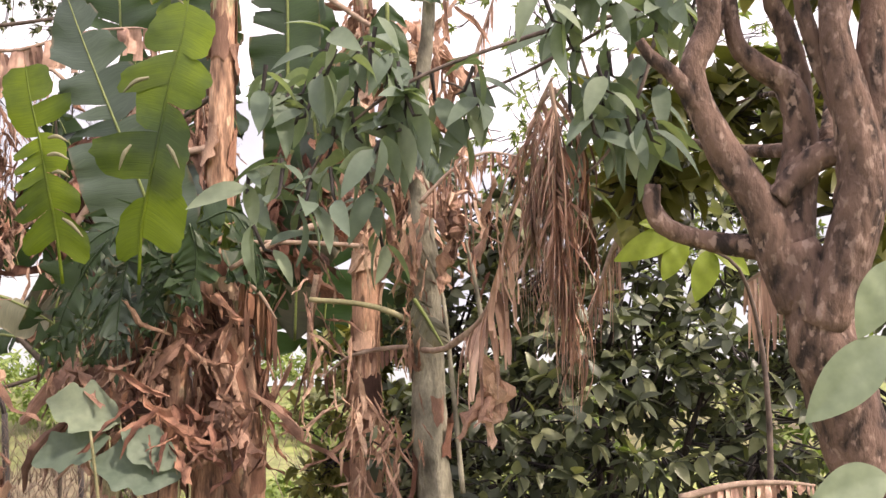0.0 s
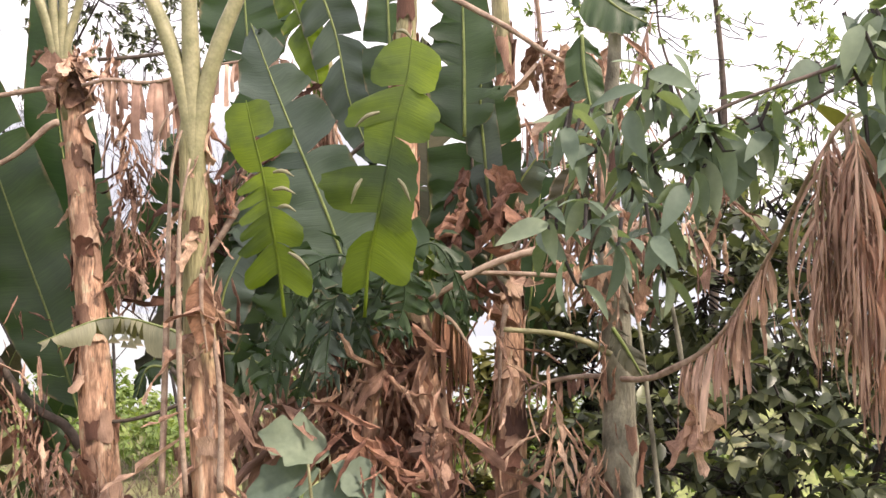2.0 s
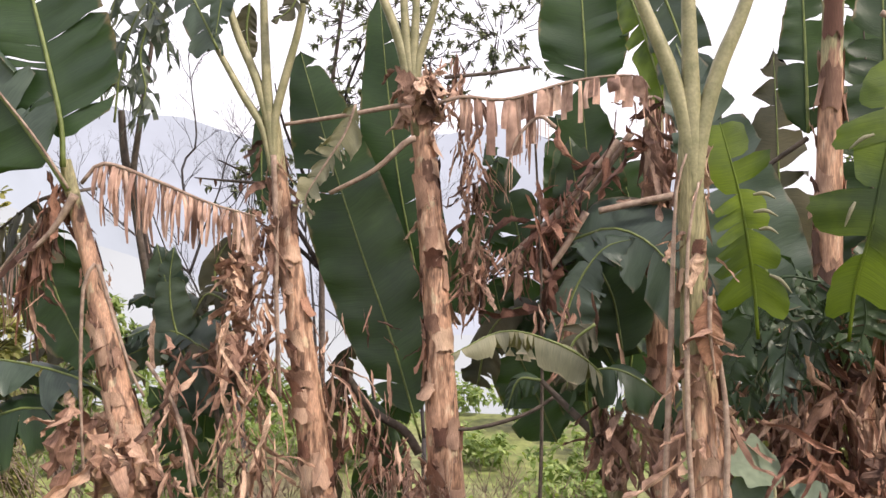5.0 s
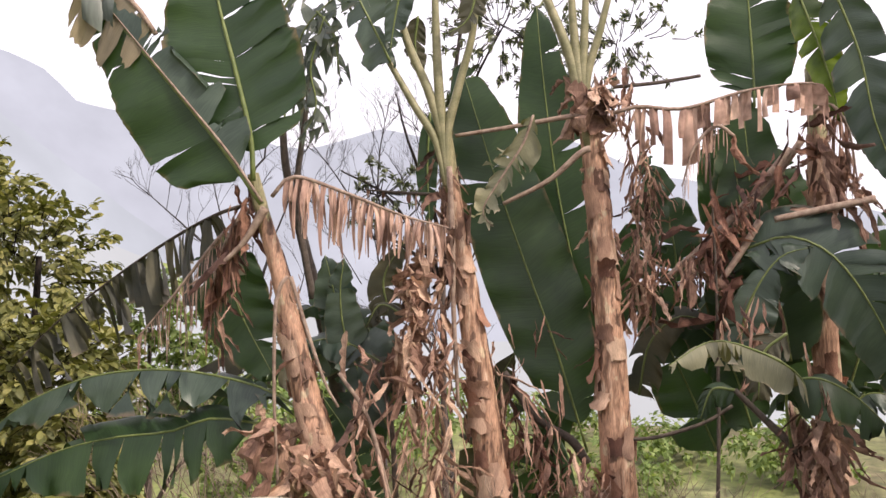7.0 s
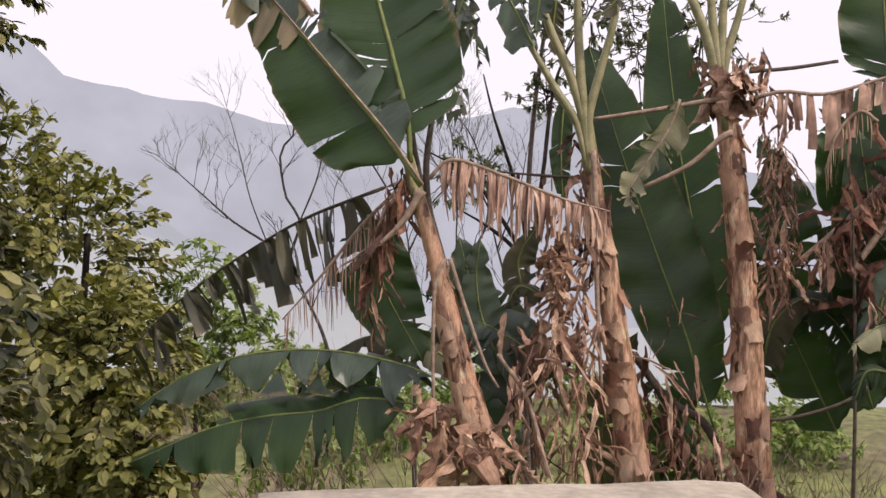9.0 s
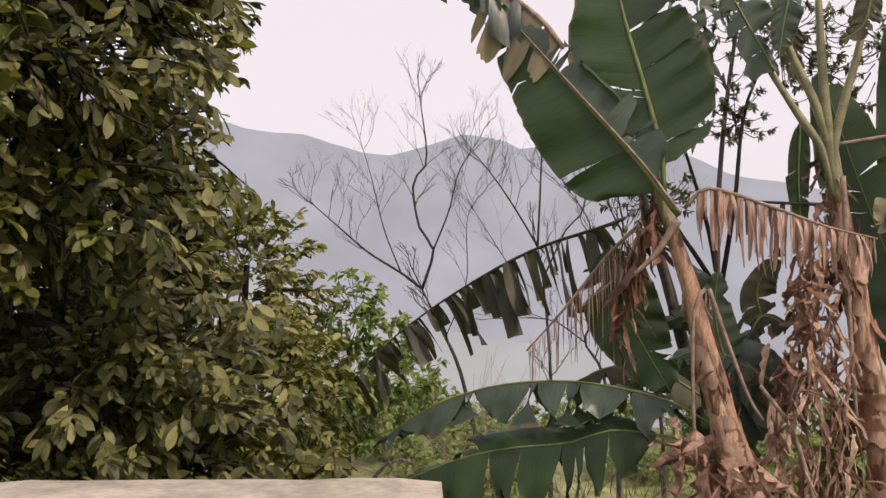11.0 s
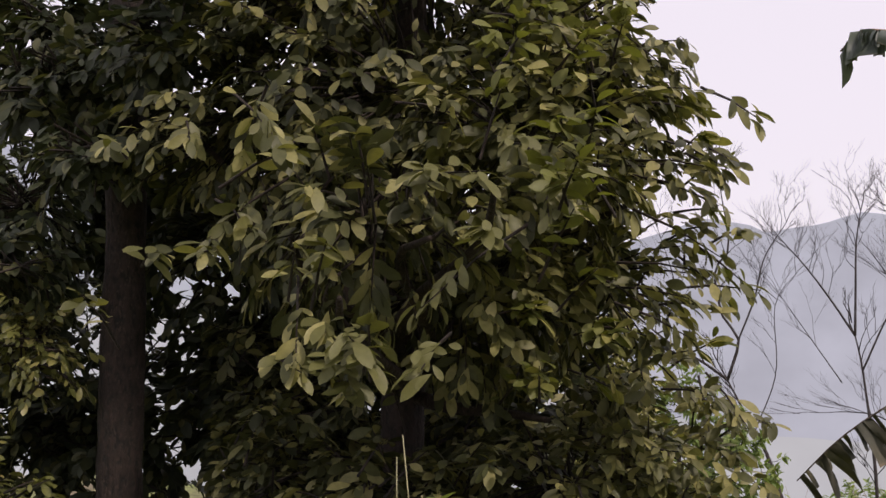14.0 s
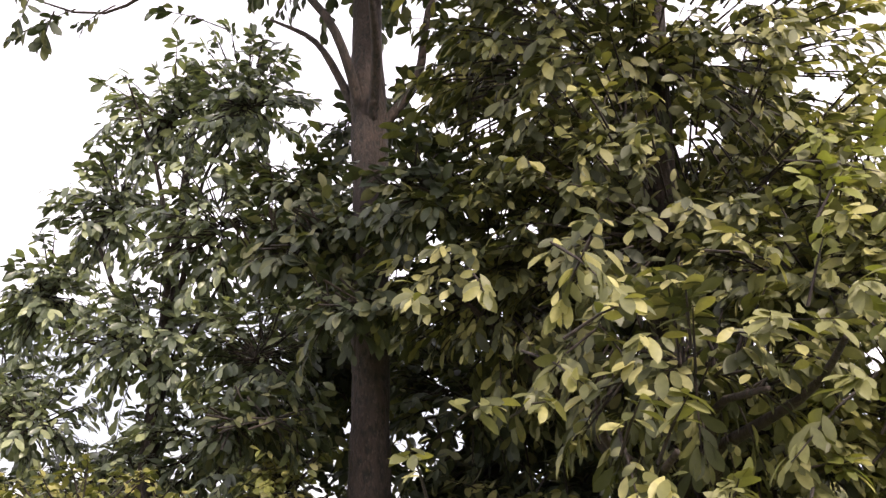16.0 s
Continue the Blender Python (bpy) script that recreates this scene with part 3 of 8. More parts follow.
def plumes(tree, spots, length, width, mats, near, near_count=300, seed=3, reach=0.45, leaves=13, droop=0.45, broad=1.3, bend=0.22, fold=0.2, name="leaf", crown="crown"):
    """Leafy branch ends: leaves in flat, drooping sprays with their upper sides to the sky. spots: (tip, outward way)."""
    g = np.random.default_rng(seed)
    tip = np.array([p for p, _ in spots], dtype=float)
    way = np.array([w for _, w in spots], dtype=float)
    way /= np.linalg.norm(way, axis=1)[:, None] + 1e-9
    side = np.cross(way, [0.05, 0.03, 1.0])
    side /= np.linalg.norm(side, axis=1)[:, None] + 1e-9
    up = np.cross(side, way)
    n, k = len(tip), leaves
    long = reach * g.uniform(0.6, 1.3, n)
    s = np.sqrt((np.arange(k) + g.uniform(0, 1, (n, k))) / k)[..., None]
    flip = np.where(np.arange(k) % 2 == 0, 1.0, -1.0)[None, :, None]
    ang = flip * (1.35 - 1.0 * s) + g.normal(0, 0.35, (n, k, 1))
    fall = np.array([0, 0, -1.0])
    d = way[:, None] * np.cos(ang) + side[:, None] * np.sin(ang) + up[:, None] * g.normal(0, 0.3, (n, k, 1)) + fall * (droop * s + g.uniform(-0.15, 0.6, (n, k, 1)))
    d /= np.linalg.norm(d, axis=2)[..., None]
    nrm = up[:, None] * 0.7 + way[:, None] * 0.55 + g.normal(0, 0.4, (n, k, 3))
    x = np.cross(d, nrm)
    x /= np.linalg.norm(x, axis=2)[..., None] + 1e-9
    z = np.cross(x, d)
    pos = tip[:, None] - way[:, None] * long[:, None, None] * (1 - s) + fall * (droop * 0.5) * long[:, None, None] * s * s + g.normal(0, 0.02, (n, k, 3))
    size = g.uniform(0.55, 1.2, (n, k))
    turn = (np.stack([x, d, z], axis=3) * size[..., None, None]).reshape(-1, 3, 3)
    pos = pos.reshape(-1, 3)
    order = np.argsort(np.linalg.norm(pos - np.array(near), axis=1))
    v0, f0 = leaf_shape(length, width, fold, bend, broad)
    single = bpy.data.meshes.new(name)
    single.from_pydata(v0.tolist(), [], f0)
    single.polygons.foreach_set("use_smooth", np.ones(len(f0), dtype=bool))
    single.materials.append(mats[1])
    o = ORIGIN[tree]
    for i in order[:near_count]:
        ob = new(name, single)
        ob.parent = tree
        ob.matrix_basis = Matrix.Translation(Vector(pos[i]) - o) @ Matrix(turn[i].tolist()).to_4x4()
    rest = order[near_count:]
    if len(rest):
        vv = np.einsum("nij,vj->nvi", turn[rest], v0) + pos[rest][:, None]
        ff = (np.array(f0)[None] + (np.arange(len(rest)) * len(v0))[:, None, None]).reshape(-1, 4)
        mesh_part(crown, vv.reshape(-1, 3), ff.tolist(), mats[0], tree, kind="stuff")
    rows = []
    for q, rad in ((0.0, 0.011), (0.5, 0.008), (1.0, 0.003)):
        c = tip - way * long[:, None] * 1.25 * (1 - q) + fall * (droop * 0.5 * q * q) * long[:, None]
        rows += [c + rad * (math.cos(a) * side + math.sin(a) * up) for a in (0.0, 2.094, 4.189)]
    quad = [(0, 1, 4, 3), (1, 2, 5, 4), (2, 0, 3, 5), (3, 4, 7, 6), (4, 5, 8, 7), (5, 3, 6, 8)]
    tf = (np.array(quad)[None] + (np.arange(n) * 9)[:, None, None]).reshape(-1, 4)
    mesh_part("twig_mass", np.stack(rows, axis=1).reshape(-1, 3), tf.tolist(), M_SHADEBARK, tree, kind="stuff")


def around(rng, places, per, spread, way, loose=0.35):
    """A few branch ends round each of the places, all heading about the same way."""
    out = []
    for p in places:
        for _ in range(per):
            out.append((np.array(p) + np.array([rng.gauss(0, spread) for _ in range(3)]), np.array(way) + np.array([rng.gauss(0, loose) for _ in range(3)])))
    return out


def torn_leaf(plant, pts, lobes, mat, rib=0.007, ribmat=None, face=(0, -1, 0.15), seed=0, label="", name="leaf", cup=0.12):
    """A leaf torn into separate rounded lobes. lobes: (start, end, side, reach, slant, sag) along the midrib."""
    rng = random.Random(seed)
    c = glide(pts, 60)
    t = frames_along(c)
    face = np.array(face, dtype=float)
    h = Heap()
    steps = 8
    for a, b, side, reach, slant, sag in lobes:
        n = max(6, int((b - a) * 60))
        v, f, u = [], [], []
        curl, tw, ph, lean = rng.uniform(-cup, cup), rng.uniform(-0.3, 0.3), rng.uniform(0, 6.28), rng.uniform(-1, 1)
        for i in range(n):
            q = i / (n - 1)
            s = a + (b - a) * q
            x = s * 59
            j = min(int(x), 58)
            p = c[j] + (c[j + 1] - c[j]) * (x - j)
            tt = t[j]
            lat = np.cross(tt, face)
            lat = lat / (np.linalg.norm(lat) + 1e-9) * -side
            nrm = np.cross(lat, tt) * -side
            w = reach * max(0.3, 1 - abs(2 * q - 1) ** 6) ** 0.5 * (1 + rng.uniform(-0.05, 0.05)) * (1 + 0.18 * lean * (2 * q - 1))
            for k in range(steps):
                r = k / (steps - 1)
                d = lat * r + tt * slant * r + np.array([0, 0, -1.0]) * sag * r * r
                v.append(p + d * w + nrm * w * (curl * r * r + tw * (q - 0.5) * r + 0.03 * math.sin(9 * q + ph) * r) + nrm * 0.05 * w * r * (1 - r))
                u.append((s, 0.85 * r))
        for i in range(n - 1):
            for k in range(steps - 1):
                m = i * steps + k
                f.append((m, m + 1, m + steps + 1, m + steps))
        h.add(v, f, u)
    ob = h.mesh(name, mat, plant, label)
    v, f, u = tube(pts, [rib * 1.3, rib, rib * 0.35], 18, 6)
    mesh_part("midrib", v, f, ribmat or M_RIB, ob, uvs=u)
    return ob


def broad_leaf(plant, base, end, width, mat, face=(0, -1, 0.4), lobes=0, seed=0, bend=0.12, name="leaf"):
    """One large single leaf from its base to its tip; with lobes its rim runs in and out."""
    rng = random.Random(seed)
    a, b = np.array(base, dtype=float), np.array(end, dtype=float)
    ln = np.linalg.norm(b - a)
    d = (b - a) / ln
    lat = np.cross(d, np.array(face, dtype=float))
    lat /= np.linalg.norm(lat)
    nrm = np.cross(lat, d)
    rows, cols = 22, 9
    v, u, f = [], [], []
    ph = rng.uniform(0, 6.28)
    for i in range(rows):
        s = i / (rows - 1)
        w = 0.5 * width * max(0.02, math.sin(math.pi * s ** (0.72 if lobes else 0.8))) ** 0.8
        if lobes:
            w *= 0.88 + 0.13 * math.cos(2 * math.pi * lobes * s + ph) + 0.05 * math.cos(31 * s + ph)
        for k in range(cols):
            r = k / (cols - 1) * 2 - 1
            lift = -bend * ln * s * s + abs(r) * w * 0.22 + 0.04 * w * math.sin(16 * s + 3 * r)
            v.append(a + d * ln * s + d * abs(r) * w * (0.35 if lobes else 0.1) + lat * r * w + nrm * lift)
            u.append((s, abs(r) * 0.8))
    for i in range(rows - 1):
        for k in range(cols - 1):
            m = i * cols + k
            f.append((m, m + 1, m + cols + 1, m + cols))
    return mesh_part(name, v, f, mat, plant, uvs=u)


def in_lobes(rng, lobes, count, shell=0.55, gaps=None, coarse=1.5):
    """Twig ends in the outer part of some ellipsoids: (centre, radii)."""
    vol = [(r[0] * r[1] * r[2]) ** 0.7 for _, r in lobes]
    out = []
    while len(out) < count:
        (c, r) = rng.choices(lobes, vol)[0]
        d = np.array([rng.gauss(0, 1) for _ in range(3)])
        d /= np.linalg.norm(d)
        k = (shell + (1 - shell) * rng.random()) * (1 + 0.12 * noise.noise(Vector(d * 2.2) + Vector(c)))
        p = np.array(c) + d * np.array(r) * k
        if gaps is not None and noise.noise(Vector(p * coarse)) < gaps:
            continue
        way = d / np.array(r)
        way = way / np.linalg.norm(way) + np.array([0, 0, 0.15])
        out.append((p, way))
    return out


def limbs(tree, base, targets, r, mat, name="limb", seed=5, sides=7):
    """Branches from a place on the trunk to the given ends, each one bent."""
    rng = random.Random(seed)
    for q in targets:
        b, q = np.array(base), np.array(q)
        ln = np.linalg.norm(q - b)
        m1 = b + (q - b) * 0.35 + np.array([rng.uniform(-1, 1), rng.uniform(-1, 1), rng.uniform(-0.5, 1)]) * ln * 0.1
        m2 = b + (q - b) * 0.7 + np.array([rng.uniform(-1, 1), rng.uniform(-1, 1), rng.uniform(-0.5, 1)]) * ln * 0.08
        v, f, u = tube([b, m1, m2, q], [r, r * 0.7, r * 0.25], 14, sides, 0.05, rng)
        mesh_part(name, v, f, mat, tree, uvs=u)



# ---- ground and distance ----
def ground_z(x, y):
    rise = 0.028 * max(0.0, min(10.0, -x))
    if y < 2.6:
        return rise
    if y < 8:
        z = rise - 1.2 * ((y - 2.6) / 5.4) ** 1.2
    elif y < 30:
        z = rise - 1.2 - 0.6 * (y - 8)
    else:
        z = rise - 14.4 + 0.13 * min(45, y - 30) - 0.6 * max(0, min(100, y - 75))
    z += 0.12 * noise.noise(Vector((x * 0.5, y * 0.5, 0))) * min(1, (y - 2.6) / 2)
    if y > 20:
        z += 1.6 * noise.noise(Vector((x * 0.035, y * 0.035, 3))) * min(1, (y - 20) / 15)
    return z


xs = [-3000, -1200, -500, -200, -150, -120, -100, -85, -70, -60, -50, -40] + [-30 + 0.75 * i for i in range(60)] + [20, 30, 60, 120, 400, 1200, 3000]
ys = [-3000, -800, -200, -60, -20, -8, -3] + [0.6 * i for i in range(50)] + [33 + 4 * i for i in range(36)] + [190, 240, 400, 900, 3000]
gv = [(x, y, ground_z(x, y)) for y in ys for x in xs]
gf = [(j * len(xs) + i, j * len(xs) + i + 1, (j + 1) * len(xs) + i + 1, (j + 1) * len(xs) + i) for j in range(len(ys) - 1) for i in range(len(xs) - 1)]
tagged(mesh_part("ground", gv, gf, M_GROUND), "dry grassy slope falling away from the road", "ground", kind="structure")


def far_hill(name, skyline, distance, foot, colour, label, seed):
    """A far ridge that glows, with thick haze put into its colour. skyline: (azimuth to the left of +y, elevation) in
    degrees.
    """
    az = np.linspace(skyline[0][0], skyline[-1][0], 220)
    el = np.interp(az, [s[0] for s in skyline], [s[1] for s in skyline])
    v, f = [], []
    rows = 8
    for i, (a, e) in enumerate(zip(az, el)):
        wob = 0.22 * noise.fractal(Vector((a * 0.35, seed, 0)), 1.0, 2.0, 5)
        for k in range(rows):
            q = k / (rows - 1)
            d = distance * (1 + 0.45 * q)
            top = 1.6 + d * math.tan(radians(e + wob))
            z = foot + (top - foot) * q ** 0.8
            v.append((-5 - d * math.sin(radians(a)), d * math.cos(radians(a)), z))
    for i in range(len(az) - 1):
        for k in range(rows - 1):
            f.append((i * rows + k, (i + 1) * rows + k, (i + 1) * rows + k + 1, i * rows + k + 1))
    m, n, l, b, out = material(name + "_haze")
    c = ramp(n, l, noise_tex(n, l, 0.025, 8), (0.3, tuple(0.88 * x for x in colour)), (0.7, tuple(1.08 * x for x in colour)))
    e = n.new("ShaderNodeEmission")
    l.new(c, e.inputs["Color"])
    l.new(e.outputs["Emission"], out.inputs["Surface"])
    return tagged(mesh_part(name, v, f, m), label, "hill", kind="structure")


# glowing backdrops: the haze is only their emission colour, no air is modelled
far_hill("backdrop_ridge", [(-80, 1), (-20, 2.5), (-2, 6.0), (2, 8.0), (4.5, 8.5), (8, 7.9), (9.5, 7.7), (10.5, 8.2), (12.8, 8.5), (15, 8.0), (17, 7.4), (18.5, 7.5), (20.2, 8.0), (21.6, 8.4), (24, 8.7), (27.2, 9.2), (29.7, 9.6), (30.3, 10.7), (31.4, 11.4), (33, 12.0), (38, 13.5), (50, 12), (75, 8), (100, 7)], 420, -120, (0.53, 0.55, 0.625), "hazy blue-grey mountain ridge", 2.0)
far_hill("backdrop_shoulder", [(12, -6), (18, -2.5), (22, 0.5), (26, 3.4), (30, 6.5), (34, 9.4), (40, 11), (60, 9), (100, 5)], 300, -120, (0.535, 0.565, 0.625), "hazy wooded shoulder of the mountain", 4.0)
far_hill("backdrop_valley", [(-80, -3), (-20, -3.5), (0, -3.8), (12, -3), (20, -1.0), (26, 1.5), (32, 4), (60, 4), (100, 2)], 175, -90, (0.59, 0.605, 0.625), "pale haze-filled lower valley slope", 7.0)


# ---- roadside guard blocks ----
def guard_block(a, b, top, base, thick, label):
    """A low concrete block with worn, rounded edges between two ends."""
    a, b = Vector((*a, 0)), Vector((*b, 0))
    along = (b - a)
    ln = along.length
    ob = thing("guard_block", ((a.x + b.x) / 2, (a.y + b.y) / 2, base), label, "guard block", "concrete guard blocks by the road")
    bm = bmesh.new()
    bmesh.ops.create_cube(bm, size=1.0)
    bmesh.ops.scale(bm, vec=(ln, thick, top - base), verts=bm.verts)
    bmesh.ops.subdivide_edges(bm, edges=bm.edges[:], cuts=9, use_grid_fill=True)
    half = Vector((ln / 2, thick / 2, (top - base) / 2))
    r = 0.035
    for v in bm.verts:
        inner = Vector([max(-h + r, min(h - r, c)) for c, h in zip(v.co, half)])
        d = v.co - inner
        if d.length > 1e-6:
            v.co = inner + d.normalized() * min(d.length, r * (1 + 0.25 * noise.noise(v.co * 9)))
        v.co += Vector((0, 0, 1)) * 0.003 * noise.noise(v.co * 5) + Vector((0, 1, 0)) * 0.003 * noise.noise(v.co * 4 + Vector((4, 0, 0)))
    me = bpy.data.meshes.new("block")
    bm.to_mesh(me)
    bm.free()
    me.polygons.foreach_set("use_smooth", np.ones(len(me.polygons), dtype=bool))
    me.materials.append(M_CONC)
    body = new("block", me)
    body.parent = ob
    body.matrix_basis = Matrix.Translation((0, 0, (top - base) / 2)) @ Matrix.Rotation(math.atan2(along.y, along.x), 4, "Z")
    return ob


guard_block((-4.95, 1.55), (-3.83, 1.86), 1.13, 0.05, 0.3, "worn grey concrete guard block with mossy stains")
guard_block((-7.15, 1.66), (-5.86, 1.98), 1.13, 0.1, 0.3, "worn grey concrete guard block at the road edge")



# ---- banana plants ----

plant_a = thing("banana_plant", (-4.86, 5.65, 0.05), "leaning banana plant with green upper leaves and dead brown fronds", "banana plant", "banana plants along the slope")
stem(plant_a, [(-4.83, 5.68, -0.12), (-4.87, 5.68, 0.25), (-4.96, 5.68, 0.62), (-5.10, 5.68, 1.17), (-5.21, 5.68, 1.66), (-5.32, 5.68, 2.03), (-5.39, 5.68, 2.30)], [0.115, 0.105, 0.095, 0.085, 0.06, 0.05, 0.035], mat=M_STEM, seed=11)
leaf(plant_a, [(-5.36, 5.60, 2.25), (-5.38, 5.60, 2.53), (-5.48, 5.60, 2.94), (-5.59, 5.60, 3.35), (-5.68, 5.60, 3.78)], 0.47, tears=4, rib=0.015, droop=0.03, face=(0.1, -1, 0.1), stalk=0.12, ragged=0.05, seed=12)
leaf(plant_a, [(-5.27, 5.50, 2.10), (-5.50, 5.50, 2.42), (-5.79, 5.50, 2.77), (-6.11, 5.50, 3.13), (-6.40, 5.50, 3.46)], 0.46, rib=0.016, profile=0.45, tears=4, droop=0.1, face=(-0.3, -1, 0.25), stalk=0.12, ragged=0.08, sides=(-1,), seed=13)
leaf(plant_a, [(-5.26, 5.48, 2.11), (-5.48, 5.48, 2.42), (-5.78, 5.48, 2.77), (-6.09, 5.48, 3.13), (-6.38, 5.48, 3.47)], 0.26, mat=M_BLUE, tears=11, droop=0.35, face=(-0.3, -0.8, 0.5), stalk=0.15, ragged=0.3, sides=(1,), ribmat=M_DRYRIB, seed=14)
frond(plant_a, [(-5.24, 5.60, 2.15), (-5.10, 5.60, 2.27), (-4.78, 5.60, 2.17), (-4.43, 5.60, 2.03), (-4.14, 5.60, 1.95)], 0.4, mat=M_DRYPINK, strips=90, width=0.04, messy=0.16, curl=0.7, seed=15)
frond(plant_a, [(-5.60, 6.50, 2.20), (-5.71, 6.00, 2.09), (-6.36, 6.60, 1.93), (-7.00, 6.90, 1.62), (-7.52, 7.00, 1.27), (-7.88, 7.00, 0.91)], 0.55, mat=M_FADE, strips=46, width=0.12, ribmat=M_DARKRIB, spread=0.2, blunt=True, curl=0.7, messy=0.14, lean=0.75, s0=0.2, label='drooping half-dead leaf torn into dark strips', seed=16)
husks(plant_a, [(-5.45, 5.66, 2.1), (-5.56, 5.68, 1.8), (-5.60, 5.7, 1.5)], 0.1, 26, size=0.24, mat=M_SCRAPRED, kind='torn', seed=180)
frond(plant_a, [(-5.50, 5.90, 2.10), (-5.73, 5.90, 1.88), (-6.00, 5.90, 1.55), (-6.27, 5.90, 1.25)], 0.45, mat=M_DRYPINK, strips=60, width=0.016, s0=0.05, label='dead leaf worn down to thin ribs', seed=17)
frond(plant_a, [(-5.42, 5.70, 2.07), (-5.52, 5.70, 1.98), (-5.63, 5.70, 1.73), (-5.68, 5.70, 1.41)], 0.4, mat=M_RUST, strips=44, width=0.06, messy=0.2, seed=18)
leaf(plant_a, [(-5.0, 5.80, 0.75), (-5.34, 5.80, 0.95), (-5.80, 5.80, 1.05), (-6.18, 5.80, 1.06), (-6.57, 5.80, 1.00), (-6.97, 5.80, 0.84), (-7.3, 5.80, 0.60)], 0.34, mat=M_BLUE, tears=15, droop=0.75, ragged=0.25, gap=0.06, face=(0, -0.7, 1), stalk=0.12, seed=19)
leaf(plant_a, [(-5.2, 5.85, 0.7), (-5.68, 5.80, 0.76), (-5.98, 5.80, 0.67), (-6.37, 5.80, 0.62), (-6.76, 5.80, 0.52), (-7.3, 5.80, 0.28)], 0.4, tears=9, droop=0.7, ragged=0.15, gap=0.03, face=(0, -1, 0.5), stalk=0.1, seed=20)
leaf(plant_a, [(-4.72, 6.60, 0.60), (-4.88, 6.60, 0.91), (-5.04, 6.60, 1.27), (-5.19, 6.60, 1.82)], 0.24, mat=M_BLUE, tears=5, droop=0.1, ragged=0.2, seed=21)
leaf(plant_a, [(-5.72, 6.00, 1.95), (-5.61, 6.00, 1.48), (-5.34, 6.00, 0.98)], 0.3, tears=3, droop=0.1, seed=22)
stalk(plant_a, [(-5.12, 5.55, 1.66), (-5.19, 5.55, 1.52), (-5.20, 5.55, 0.94), (-5.17, 5.55, 0.33)], [0.013, 0.011, 0.009], mat=M_DRYRIB)
stalk(plant_a, [(-5.10, 5.55, 1.66), (-4.99, 5.55, 1.32), (-4.88, 5.55, 1.02), (-4.80, 5.55, 0.88)], [0.014, 0.012, 0.008], mat=M_DRYRIB)
stalk(plant_a, [(-4.81, 5.60, 1.08), (-4.63, 5.60, 0.81), (-4.50, 5.60, 0.35)], [0.012, 0.014, 0.016], mat=M_DRYRIB)
stalk(plant_a, [(-5.28, 5.60, 2.08), (-5.42, 5.60, 1.87), (-5.57, 5.60, 1.73)], [0.03, 0.02, 0.012], mat=M_DRYRIB)
husks(plant_a, [(-5.19, 5.66, 1.66), (-5.04, 5.66, 1.07), (-4.86, 5.66, 0.32)], 0.095, 30, size=0.13, seed=23)
husks(plant_a, [(-5.15, 5.55, 0.67), (-4.99, 5.55, 0.48), (-4.86, 5.55, 0.28)], 0.2, 44, size=0.26, mat=M_SCRAPPALE, kind='sheet', lift=0.6, seed=24)
husks(plant_a, [(-5.57, 5.75, 1.91), (-5.63, 5.75, 1.55), (-5.60, 5.75, 1.13)], 0.07, 18, size=0.22, mat=M_SCRAP, kind='ribbon', seed=25)
husks(plant_a, [(-4.70, 5.70, 1.21), (-4.62, 5.70, 0.80), (-4.66, 5.70, 0.32)], 0.14, 40, size=0.22, mat=M_SCRAP, seed=26)
SHRED = [(-5.96, 5.50, 3.16), (-6.10, 5.50, 3.35), (-6.36, 5.52, 3.57), (-6.67, 5.55, 3.78), (-6.96, 5.60, 3.95), (-7.16, 5.65, 4.00), (-7.30, 5.70, 3.90)]
frond(plant_a, SHRED, 0.32, mat=M_SHRED, strips=26, s0=0.2, rib=0.014, seed=27, width=0.2, label="arching leaf tip torn into broad grey-green strips", spread=0.3, ribmat=M_DRYRIB, name="leaf", curl=0.2, blunt=True)
frond(plant_a, SHRED, 0.26, mat=M_SHRED, strips=50, s0=0.5, rib=0.01, seed=270, width=0.05, label="arching leaf tip torn into narrow strips", spread=0.8, ribmat=M_DRYRIB, name="leaf", curl=0.4, messy=0.2)
torn_leaf(plant_a, SHRED[:4], [(0.02, 0.2, 1, 0.2, -0.1, 0.6), (0.21, 0.4, 1, 0.26, 0.1, 0.8), (0.41, 0.58, 1, 0.26, 0.15, 0.8), (0.6, 0.68, 1, 0.22, 0.2, 0.8)], M_GREYDRY, seed=271, label="pale dry leaf strips folded outward", name="dead_leaf", ribmat=M_DRYRIB)
leaf(plant_a, [(-4.65, 6.50, 0.77), (-4.85, 6.50, 1.12), (-5.14, 6.50, 1.23), (-5.38, 6.50, 1.15)], 0.26, mat=M_BLUE, tears=6, droop=0.4, face=(0, -0.8, 0.7), ragged=0.2, seed=28)
leaf(plant_a, [(-4.74, 6.70, 1.06), (-4.95, 6.70, 1.34), (-5.24, 6.70, 1.46), (-5.45, 6.70, 1.38)], 0.22, tears=5, droop=0.35, face=(0, -0.8, 0.7), ragged=0.2, seed=29)
leaf(plant_a, [(-5.09, 6.20, 0.91), (-5.40, 6.20, 1.09), (-5.72, 6.20, 1.13), (-6.01, 6.20, 1.01)], 0.2, mat=M_FADE, tears=7, droop=0.5, face=(0, -0.8, 0.7), ragged=0.25, seed=30)
leaf(plant_a, [(-4.79, 6.40, 0.09), (-4.95, 6.40, 0.55), (-5.15, 6.40, 0.85)], 0.2, tears=5, droop=0.3, seed=31)
